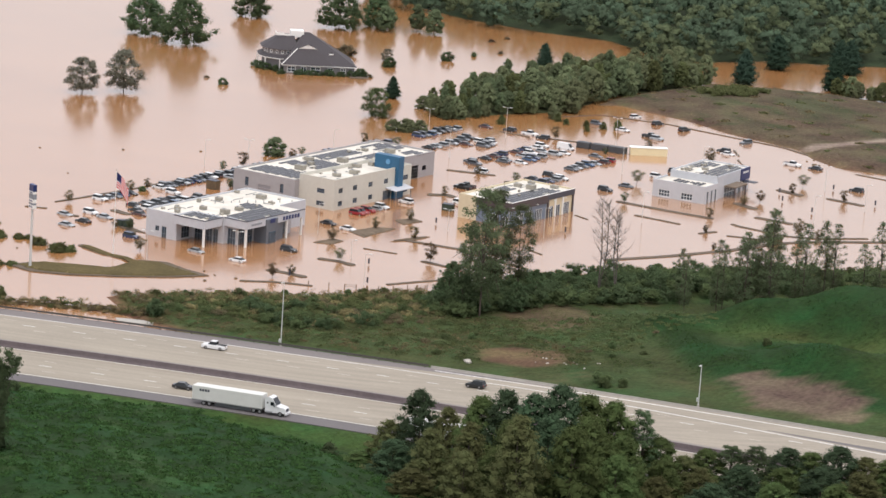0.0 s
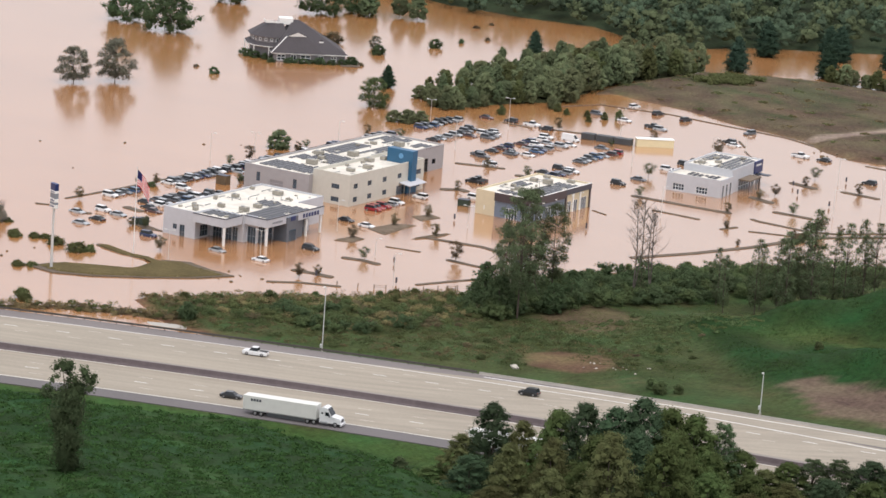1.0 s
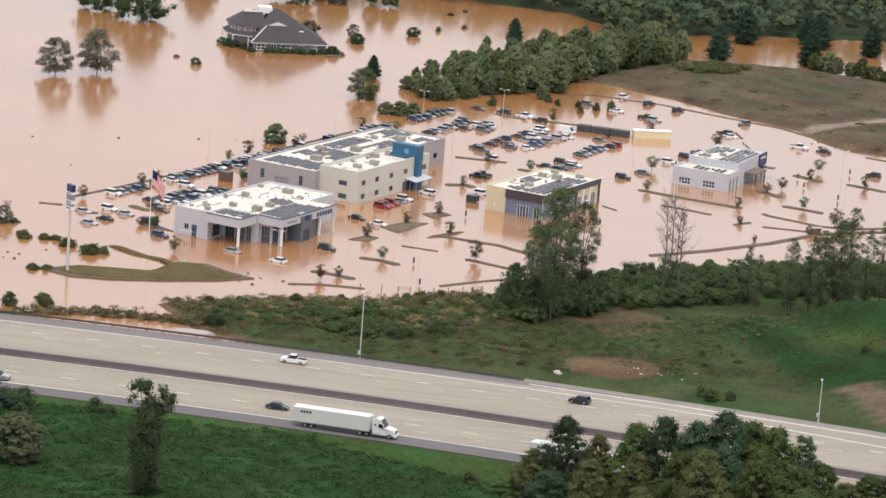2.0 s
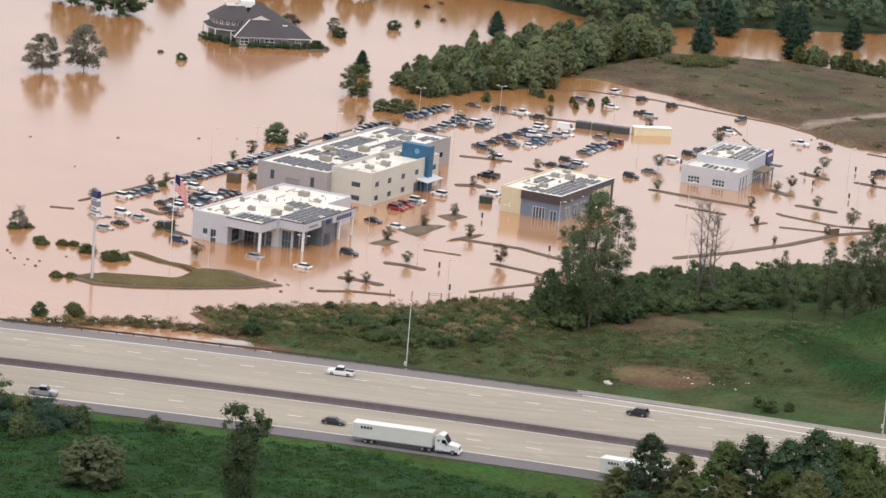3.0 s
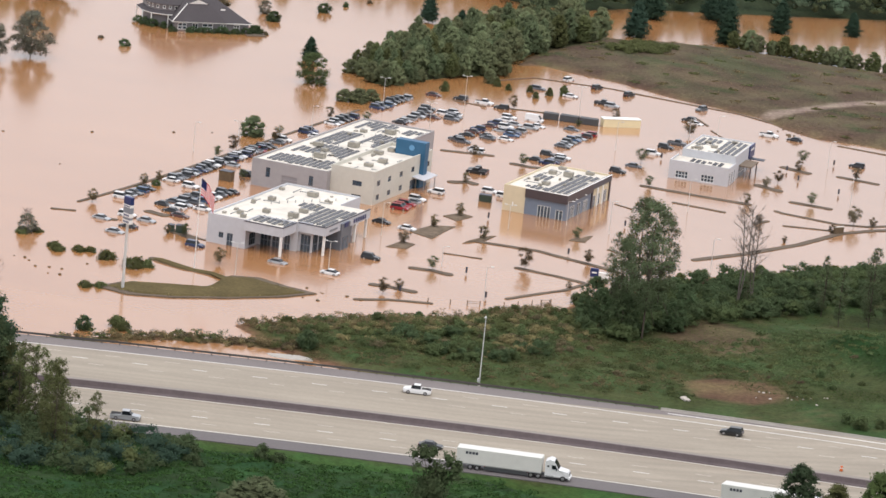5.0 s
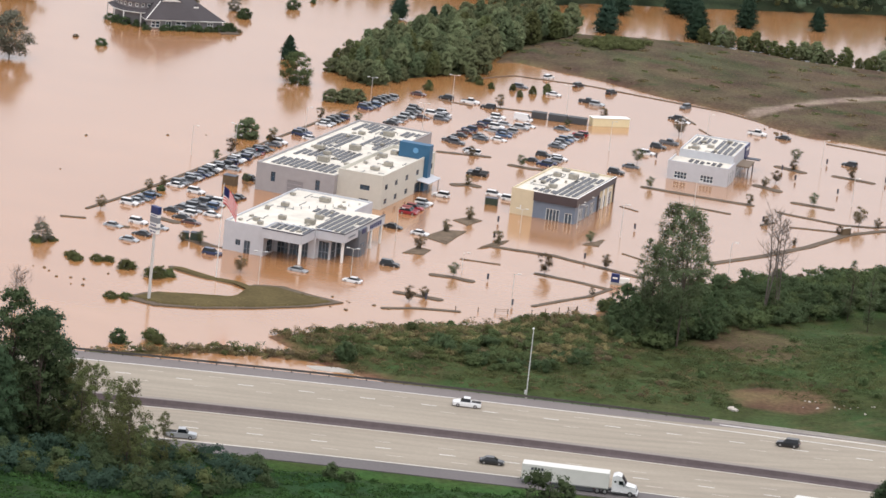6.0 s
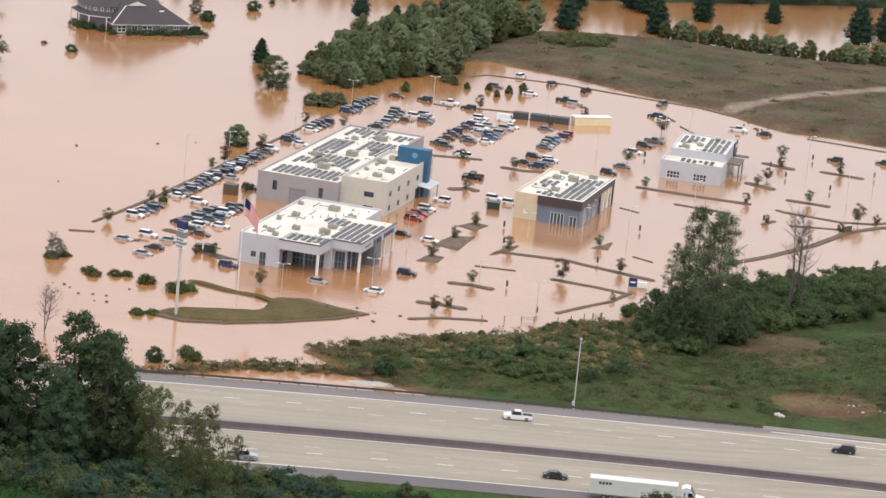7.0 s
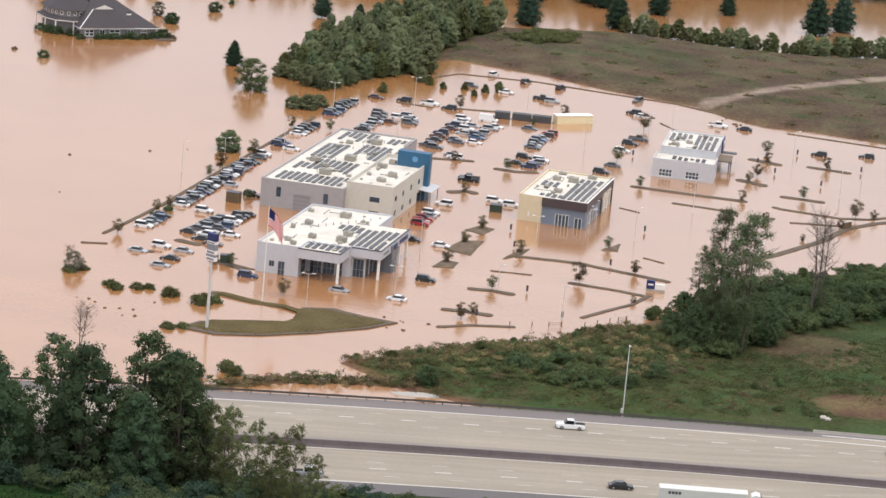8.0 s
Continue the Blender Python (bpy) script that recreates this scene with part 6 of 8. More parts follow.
for k, c, x, y in (
    ("suv", "white", -43.1, -17.5), ("sedan", "black", -39.1, -39.8), ("sedan", "black", -34.7, -44.4), ("suv", "white", -34.9, -40.2), ("suv", "silver", -35.1, -36.6), ("sedan", "white", -29.7, -37.1),
    ("sedan", "grey", -38.4, -35.2), ("suv", "grey", -38.3, -32.0), ("sedan", "black", -38.0, -28.9), ("suv", "grey", -37.8, -25.8), ("sedan", "black", -37.8, -22.1), ("sedan", "grey", -34.0, -32.6), ("suv", "blue", -33.8, -29.6),
    ("sedan", "silver", -33.7, -26.6), ("suv", "white", -33.6, -23.4), ("sedan", "grey", -33.6, -20.4), ("suv", "black", -33.5, -17.6), ("sedan", "black", -33.0, -14.9), ("sedan", "brown", -30.6, -47.6), ("suv", "black", -38.2, 5.8),
    ("suv", "navy", -14.2, -71.5), ("sedan", "silver", -43.7, -63.5), ("suv", "white", -40.3, -56.8), ("sedan", "silver", -34.3, -58.1), ("sedan", "black", -34.7, -66.6), ("sedan", "silver", -34.7, -73.4),
    ("sedan", "black", 9.6, -15.6), ("suv", "black", 22.7, -51.6), ("sedan", "white", 17.4, -17.4), ("suv", "red", 6.5, 4.4), ("suv", "red", 6.6, 7.4), ("suv", "red", 7.0, 1.6), ("sedan", "silver", 6.4, 11.4), ("suv", "white", 6.4, 14.6),
    ("suv", "white", 6.8, 26.1), ("suv", "white", 17.3, 38.3), ("suv", "white", 22.3, 36.2), ("pickup", "black", 5.5, 57.5), ("pickup", "black", 4.9, 60.4), ("suv", "white", -5.0, 83.2), ("sedan", "silver", -6.2, 85.4),
    ("suv", "grey", -15.7, 93.9), ("suv", "grey", -13.0, 92.2), ("sedan", "black", -15.8, 102.2), ("sedan", "brown", -16.2, 107.6), ("suv", "navy", -16.4, 112.2), ("sedan", "grey", -10.8, 105.8), ("sedan", "grey", -9.6, 102.8),
    ("sedan", "brown", -15.8, 119.6), ("suv", "navy", -16.2, 125.2), ("sedan", "white", -5.3, 106.0), ("suv", "navy", -6.7, 115.6), ("suv", "silver", -6.5, 119.6), ("sedan", "blue", -6.0, 112.4), ("suv", "white", -11.4, 121.7),
    ("sedan", "silver", -11.0, 116.4), ("suv", "white", -15.9, 135.5), ("sedan", "white", -15.6, 131.4), ("van", "white", -9.1, 138.7), ("sedan", "white", -5.2, 131.2), ("suv", "silver", -5.6, 126.8), ("sedan", "silver", -11.2, 128.2),
    ("sedan", "silver", -37.1, 106.3), ("suv", "silver", -37.3, 110.4), ("suv", "silver", -36.5, 114.7), ("sedan", "black", -36.9, 102.4), ("suv", "black", -38.9, 127.7), ("sedan", "brown", -33.1, 117.8), ("suv", "white", -32.6, 125.3),
    ("suv", "grey", -27.8, 119.6), ("suv", "silver", -32.0, 128.9), ("sedan", "white", -29.5, 126.2), ("suv", "grey", -28.4, 123.2), ("sedan", "black", -37.4, 119.4), ("suv", "grey", -38.0, 123.6), ("sedan", "brown", -46.2, 149.4),
    ("suv", "black", -37.8, 150.8), ("pickup", "white", -30.0, 150.6), ("suv", "black", -23.4, 148.2), ("sedan", "grey", 10.8, 109.8), ("sedan", "silver", 10.4, 113.0), ("suv", "grey", 10.2, 117.0), ("suv", "blue", 10.1, 120.6), ("sedan", "silver", 10.4, 124.4),
    ("suv", "red", 10.9, 131.8), ("suv", "brown", 10.8, 128.2), ("sedan", "black", 11.1, 86.5), ("suv", "black", 11.7, 96.0), ("suv", "navy", 15.8, 84.4), ("suv", "white", 16.8, 94.1), ("suv", "silver", 16.4, 91.0), ("sedan", "navy", 16.0, 87.6),
    ("suv", "black", 34.7, 90.1), ("sedan", "grey", 35.7, 100.7), ("suv", "white", 34.1, 121.9), ("suv", "black", 34.1, 133.2), ("pickup", "grey", 35.1, 140.8), ("suv", "black", 26.2, 178.6), ("sedan", "white", 29.2, 175.6),
    ("pickup", "black", -2.7, 181.4), ("suv", "silver", 0.8, 179.5), ("sedan", "white", -14.5, 183.6), ("suv", "grey", -26.5, 186.9), ("pickup", "white", 52.3, 176.0), ("sedan", "black", 60.2, 176.6), ("suv", "black", 85.8, 154.1), ("suv", "black", 98.8, 160.5),
    ("sedan", "silver", 7.7, -71.6), ("sedan", "white", 21.4, -72.0), ("sedan", "black", 51.5, 113.8), ("sedan", "grey", 4.0, 135.5),
):
    put_car(k, c, x, y)
for x, y, c, k in ((23.5, 198.4, "grey", "suv"), (-1.5, 201.7, "black", "suv"), (-13.2, 204.4, "black", "suv"), (-24.8, 209.4, "white", "suv")):
    put_car(k, c, x, y, 78, where="stranded by the flooded kerb")


# ---- traffic and trucks on the highway ----
def road_pose(u, v, turn=0.0):
    """Standing on the highway, turned and pitched along it."""
    (x, y), (ax, ay), (bx, by) = road_xy(u, v), road_xy(u - 4, v), road_xy(u + 4, v)
    pitch = math.degrees(math.atan2(float(rise(u + 4) - rise(u - 4)), math.hypot(bx - ax, by - ay)))
    return pose(x, y, ROAD_Z + float(rise(u)) + 0.02, 0, 0, math.degrees(math.atan2(by - ay, bx - ax))) @ pose(0, 0, 0, 0, -pitch, 0) @ pose(0, 0, 0, 0, 0, turn)


def on_road(kind, colour, u, v, west):
    ob = put_car(kind, colour, 0, 0, z=ROAD_Z, where="on the pale concrete highway", group="highway traffic")
    ob.matrix_basis = road_pose(u, v, 180 if west else 0) @ Matrix.Diagonal((*ob.scale, 1))


on_road("pickup", "white", 11.5, 6.3, True)
on_road("suv", "black", 75, 6.0, True)
on_road("pickup", "silver", -40, -34.0, False)
on_road("sedan", "black", 18.0, -29.4, False)


def semi_truck(u, v):
    t = thing("semi_truck", 0, 0, 0, 0, "white semi truck with a long box trailer on the highway shoulder", "truck", "parked trucks")
    t.matrix_basis = road_pose(u, v)
    tr = part("trailer", soft_box(-13.3, -1.3, 1.15, 2.85, 1.3, 4.1, 0.06, 1), surface("trailer_white", (0.62, 0.62, 0.59), 0.5, 0.06, 0.7, 0.3), t)
    for i in range(4):
        part("side_mark", boxes((-11.6 + i * 0.62, -1.325, 3.05, -11.6 + i * 0.62 + 0.46, -1.302, 3.55)), FASCIA, tr)
    part("bottom_rail", boxes((-13.3, -1.33, 1.0, 2.85, -1.301, 1.2)), STEEL, tr)
    part("side_skirt", boxes((-8.0, -1.25, 0.35, 0.2, -1.2, 1.0)), BLACK_BOX, tr)
    for px in (-7.9, -4.0, 0.2):
        part("side_lamp", boxes((px, -1.34, 1.02, px + 0.15, -1.331, 1.12)), RED_LENS, tr)
    cab = bmesh.new()
    prof = [(3.5, 0.9), (3.5, 3.55), (4.3, 3.95), (5.1, 3.75), (5.75, 2.75), (6.1, 2.15), (7.75, 1.85), (8.05, 1.5), (8.1, 0.7), (3.5, 0.7)]
    sides = [[cab.verts.new((px, s * (1.22 if px < 6.2 else 1.05), pz)) for px, pz in prof] for s in (-1, 1)]
    cab.faces.new(sides[0])
    cab.faces.new(sides[1][::-1])
    for i in range(len(prof)):
        j = (i + 1) % len(prof)
        cab.faces.new((sides[0][i], sides[1][i], sides[1][j], sides[0][j]))
    bmesh.ops.recalc_face_normals(cab, faces=cab.faces)
    c = part("cab", cab, PAINTS["white"], t)
    ws = bmesh.new()
    f = [ws.verts.new(p) for p in ((5.2, -1.05, 3.62), (5.2, 1.05, 3.62), (6.05, 1.08, 2.25), (6.05, -1.08, 2.25), (5.24, -1.05, 3.68), (5.24, 1.05, 3.68), (6.1, 1.08, 2.30), (6.1, -1.08, 2.30))]
    for q in ((0, 1, 2, 3), (7, 6, 5, 4), (0, 4, 5, 1), (1, 5, 6, 2), (2, 6, 7, 3), (3, 7, 4, 0)):
        ws.faces.new([f[k] for k in q])
    part("windscreen", ws, CAR_GLASS, c)
    for s in (-1, 1):
        part("side_window", boxes((4.75, s * 1.225 - 0.01, 2.2, 5.55, s * 1.225 + 0.01, 2.95)), CAR_GLASS, c)
        part("sleeper_window", boxes((3.9, s * 1.225 - 0.01, 2.5, 4.25, s * 1.225 + 0.01, 2.85)), CAR_GLASS, c)
        part("mirror", soft_box(5.6, s * 1.45 - 0.08, 2.0, 5.8, s * 1.45 + 0.08, 2.7, 0.03, 1), FASCIA, c)
        part("fuel_tank", tube(bmesh.new(), (3.7, s * 1.0, 0.75), (5.2, s * 1.0, 0.75), 0.3, 0.3, 14), STEEL, c)
        part("headlight", soft_box(7.9, s * 0.85 - 0.15, 1.05, 8.13, s * 0.85 + 0.15, 1.3, 0.03, 1), LAMP_GLASS, c)
    part("bumper", soft_box(7.95, -1.2, 0.4, 8.35, 1.2, 0.95, 0.08, 1), PAINTS["white"], c)
    part("grille", boxes((8.06, -0.5, 0.98, 8.14, 0.5, 1.7)), FASCIA, c)
    part("chassis", boxes((-0.5, -0.5, 0.6, 7.6, 0.5, 0.95)), BLACK_BOX, t)
    for px in (-10.6, -9.3, 0.9, 2.3, 6.95):
        for s in (-1, 1):
            w = part("wheel", tube(bmesh.new(), (px, s * 0.72, 0.52), (px, s * 1.24, 0.52), 0.52, 0.52, 18), RUBBER, t)
            part("rim", tube(bmesh.new(), (px, s * 1.241, 0.52), (px, s * 1.27, 0.52), 0.3, 0.27, 14), RIM, w)


semi_truck(37.2, -38.6)
semi_truck(86.5, -39.2)


# ---- poles, signs, flag ----
def street_lamp(x, y, z, h, arms=1, rz=0.0, tall=False):
    l = thing("street_lamp", x, y, z, rz, "tall pale highway lamp pole with a short arm" if tall else "slim pale parking lot lamp pole", "street lamp", "lamp poles")
    part("pole", tube(bmesh.new(), (0, 0, -0.3), (0, 0, h), 0.13 if tall else 0.085, 0.08 if tall else 0.06, 8), POLE, l)
    part("base", tube(bmesh.new(), (0, 0, -0.3), (0, 0, 0.5), 0.28, 0.26, 10), ROCK, l)
    for a in range(arms):
        s = -1 if a else 1
        arm = part("arm", tube(bmesh.new(), (0, 0, h - 0.15), (s * 0.9, 0, h + 0.05), 0.05, 0.04, 6), POLE, l)
        part("lamp_head", soft_box(min(s * 0.8, s * 1.6), -0.2, h - 0.02, max(s * 0.8, s * 1.6), 0.2, h + 0.16, 0.05, 1), POLE, arm)
    if tall:
        part("control_box", soft_box(-0.05, -0.45, 1.2, 0.35, -0.1, 2.0, 0.03, 1), POLE, l)


street_lamp(87.6, -142.6, ground_z(87.6, -142.6), 15.2, 1, -75, True)
LAMP_AT = lifted(181.3, -115.5)
street_lamp(*LAMP_AT, ground_z(*LAMP_AT), 9.2, 1, -75, True)
for x, y, h, a in ((5.2, -89.0, 7.6, 2), (20.6, -71.2, 7.6, 2), (-52.1, 124.8, 8.0, 2), (-31.6, 138.6, 10.0, 2), (41.4, 159.2, 7.0, 1), (58.4, 17.6, 8.5, 1), (59.0, -68.8, 8.2, 1), (37.0, 145.4, 7.5, 1), (79.6, 145.0, 8, 1), (101.5, 127.9, 8, 1), (-54.8, 32.8, 8.0, 2),
                   (-49.4, 68.6, 8.0, 1), (-62.6, 21.8, 8.0, 1), (36.5, 24.0 - 21, 6.2, 2), (46.6, 18.0, 6.4, 1), (15.0, -28.0, 8.4, 1), (24.0, 118.0, 8.5, 1), (-2.0, 158.0, 9.0, 2), (66.0, 58.0, 9.0, 1), (99.0, 100.0, 8.0, 1), (-25.0, 96.0, 9.0, 2), (92.0, -2.0, 8.5, 1), (38.8, -46.0, 5.0, 1)):
    street_lamp(x, y, -0.9, h + 0.9, a, 15)


def bollard_sign(x, y):
    s = thing("lot_sign", x, y, -0.9, 12, "small dark sign on a thin post in the flood", "sign", "lot signs")
    part("post", tube(bmesh.new(), (0, 0, -0.2), (0, 0, 2.2), 0.045, 0.045, 6), STEEL, s)
    part("panel", soft_box(-0.25, -0.06, 1.3, 0.25, -0.02, 2.7, 0.01, 1), FASCIA, s)


for x, y in ((46.2, -48.5), (41.0, -76.0), (58.6, -66.8), (58.4, -12.0), (59.0, 28.0), (78.0, 120.5), (80.0, 150.0), (92.2, 112.0), (100.0, 138.0), (84.0, 62.0), (71.5, 131.0), (38.0, 118.0), (33.5, -8.0), (28.6, 9.0)):
    bollard_sign(x, y)


def pylon_sign():
    s = thing("pylon_sign", -8.0, -118.8, 0.2, -24, "tall highway pylon with navy and white dealer panels", "sign")
    part("pole", tube(bmesh.new(), (0, 0, -1), (0, 0, 20.4), 0.36, 0.28, 12), POLE, s)
    z = 15.0
    for hgt, mat in ((0.9, TRIM), (0.5, PLATE_GREY), (0.9, TRIM), (1.3, PLATE_GREY), (0.6, TRIM)):
        p = part("panel", soft_box(-1.25, -0.5, z, 1.25, 0.5, z + hgt, 0.04, 1), mat, s)
        if mat is TRIM:
            for i in range(4):
                part("print_bar", boxes((-0.95 + i * 0.5, -0.53, z + hgt * 0.3, -0.95 + i * 0.5 + 0.36, -0.501, z + hgt * 0.7)), SIGN_BLUE, p)
        z += hgt + 0.03
    part("top_panel", soft_box(-1.25, -0.5, z, 1.25, 0.5, z + 1.7, 0.05, 1), SIGN_BLUE, s, "navy top panel")


pylon_sign()


def flag_material():
    m, n, l, p = tree_of("striped_flag_cloth")
    p.inputs["Roughness"].default_value = 0.85
    uv = n.new("ShaderNodeUVMap")
    sep = n.new("ShaderNodeSeparateXYZ")
    l.new(uv.outputs[0], sep.inputs[0])

    def math_node(op, a, b):
        k = n.new("ShaderNodeMath")
        k.operation = op
        for i, q in enumerate((a, b)):
            if isinstance(q, (int, float)):
                k.inputs[i].default_value = q
            else:
                l.new(q, k.inputs[i])
        return k.outputs[0]
    odd = math_node("GREATER_THAN", math_node("FRACT", math_node("MULTIPLY", sep.outputs[1], 6.5), 0), 0.5)
    canton = math_node("MULTIPLY", math_node("LESS_THAN", sep.outputs[0], 0.33), math_node("GREATER_THAN", sep.outputs[1], 0.46))
    mix, mix2 = n.new("ShaderNodeMixRGB"), n.new("ShaderNodeMixRGB")
    mix.inputs[1].default_value, mix.inputs[2].default_value = (0.70, 0.03, 0.055, 1), (0.90, 0.88, 0.87, 1)
    mix2.inputs[2].default_value = (0.03, 0.04, 0.16, 1)
    l.new(odd, mix.inputs[0])
    l.new(canton, mix2.inputs[0])
    l.new(mix.outputs[0], mix2.inputs[1])
    l.new(mix2.outputs[0], p.inputs["Base Color"])
    return m


def flag_pole():
    f = thing("flag_pole", -4.6, -90.5, 0.2, 18, "white pole with a large drooping red, white and blue flag", "flag")
    part("pole", tube(bmesh.new(), (0, 0, -1), (0, 0, 21.6), 0.13, 0.07, 10), TRIM, f)
    part("finial", tube(bmesh.new(), (0, 0, 21.6), (0, 0, 21.85), 0.14, 0.1, 8), STEEL, f)
    bm = bmesh.new()
    layer = bm.loops.layers.uv.new("UVMap")
    nx, nz = 28, 16
    grid = []
    for i in range(nx + 1):
        s = i / nx
        col = []
        for j in range(nz + 1):
            q = j / nz
            x = 0.1 + 4.2 * s * (1 - 0.2 * s)
            z = 21.2 - 3.9 * (1 - q) - 4.3 * s ** 1.3 + 0.25 * s * math.sin(s * 7)
            y = 0.28 * math.sin(s * 11 + q * 2.0) * s ** 0.5
            col.append(bm.verts.new((x, y, z)))
        grid.append(col)
    for i in range(nx):
        for j in range(nz):
            fc = bm.faces.new((grid[i][j], grid[i + 1][j], grid[i + 1][j + 1], grid[i][j + 1]))
            for lp, (a, b) in zip(fc.loops, ((i, j), (i + 1, j), (i + 1, j + 1), (i, j + 1))):
                lp[layer].uv = (a / nx, b / nz)
    bmesh.ops.solidify(bm, geom=bm.faces[:], thickness=0.02)
    part("flag_cloth", bm, flag_material(), f, "striped flag cloth hanging in folds")


flag_pole()


def utility_box(x, y, rz, sx, sy, sz, label, mat=DUMP):
    d = thing("dumpster", x, y, -0.7, rz, label, "dumpster")
    part("bin", soft_box(-sx / 2, -sy / 2, 0, sx / 2, sy / 2, sz, 0.08, 1), mat, d)
    part("lid", soft_box(-sx / 2 - 0.05, -sy / 2 - 0.05, sz, sx / 2 + 0.05, sy / 2 + 0.05, sz + 0.1, 0.03, 1), FASCIA, d)


utility_box(20.2, 27.6, 10, 3.2, 2.0, 2.5, "dark green steel dumpster standing in water")
utility_box(-22.8, -62.2, 12, 2.2, 1.8, 2.6, "dark green utility box on a kerbed island")
utility_box(-40.4, -2.6, 0, 3.4, 2.4, 3.2, "brown-grey dumpster enclosure in the water", DEBRIS)
utility_box(-25.2, -62.6, 25, 1.6, 1.6, 2.4, "grey-green transformer cabinet on an island")


def lot_board(x, y):
    s = thing("monument_sign", x, y, -0.4, 10, "white and navy monument sign by the lot entrance", "sign")
    part("plinth", boxes((-2.2, -0.5, -0.4, 2.2, 0.5, 0.9)), ROCK, s)
    part("panel", soft_box(-2.2, -0.35, 0.9, -0.2, 0.35, 3.0, 0.05, 1), SIGN_BLUE, s)
    part("panel", soft_box(-0.15, -0.35, 0.9, 2.2, 0.35, 2.2, 0.05, 1), TRIM, s)
    part("print_bar", boxes((-1.8, -0.38, 1.8, -0.6, -0.351, 2.2)), TRIM, s)


lot_board(72.8, -29.4)


def brick_sign(x, y, rz):
    s = thing("sign_wall", x, y, -0.6, rz, "dark brick entrance sign wall in the water", "wall")
    part("wall", soft_box(-1.6, -0.4, 0, 1.6, 0.4, 2.4, 0.06, 1), DEBRIS, s)
    part("cap", soft_box(-1.75, -0.5, 2.4, 1.75, 0.5, 2.6, 0.04, 1), ROCK, s)


brick_sign(105.5, 65.0, 60)


def fence(pts, step, rails=True):
    f = thing("post_fence", 0, 0, 0, 0, "low weathered wooden fence posts at the water's edge", "fence")
    me = None
    prev = None
    for (ax, ay), (bx, by) in zip(pts, pts[1:]):
        n = max(1, int(math.hypot(bx - ax, by - ay) / step))
        for i in range(n):
            x, y = ax + (bx - ax) * i / n, ay + (by - ay) * i / n
            if me is None:
                p = part("post", boxes((-0.09, -0.09, -1, 0.09, 0.09, 1.15)), WOOD, f)
                me = p.data
            else:
                p = new("post", me)
                p.parent = f
            p.location = (x, y, 0)
            if prev and rails:
                for z in (0.5, 0.95):
                    part("rail", tube(bmesh.new(), (*prev, z), (x, y, z), 0.05, 0.05, 5), WOOD, f)
            prev = (x, y)


fence([(49.5, -79.5), (54, -77), (57.4, -75)], 2.9, False)
fence([(57.4, -75.0), (62.4, -72.0)], 2.4)
fence([(64.6, -70.4), (69, -64), (73.5, -57.5)], 2.6, False)
fence([(70.6, -62.4), (73.4, -58.6)], 2.2)


# ---- trees and shrubs ----
POINTS = random.Random(77)


def scatter(poly, gap, tries=6000, margin=0.0, seed=1):
    """Points inside an outline, no closer than gap."""
    r = random.Random(seed)
    xs, ys = [p[0] for p in poly], [p[1] for p in poly]
    cand = np.array([(r.uniform(min(xs), max(xs)), r.uniform(min(ys), max(ys))) for _ in range(tries)])
    cand = cand[inside(cand[:, 0], cand[:, 1], poly) > margin]
    kept = np.empty((0, 2))
    for c in cand:
        if len(kept) == 0 or np.min(np.hypot(*(kept - c).T)) > gap:
            kept = np.vstack([kept, c])
    return kept


small = [
    Stock(lambda: broadleaf(11, 4.7, 1.6, 1.5, LEAF_BROWN, 2000, 0.17, 12, name="ornamental_tree", label="small bronze-green ornamental tree on a flooded island", group="lot trees", limbs=6, taper=-0.5, lump=0.48, belly=0.02)),
    Stock(lambda: broadleaf(12, 4.4, 1.45, 1.3, LEAF_BROWN, 1900, 0.17, 12, name="ornamental_tree", label="small olive ornamental tree standing in flood water", group="lot trees", limbs=6, taper=-0.5, lump=0.48, belly=0.02)),
    Stock(lambda: broadleaf(13, 4.6, 1.7, 1.7, LEAF_GREY, 1700, 0.17, 12, name="ornamental_tree", label="thin-leaved small tree standing in flood water", group="lot trees", limbs=7, taper=-0.7, lump=0.45, belly=0.02)),
]
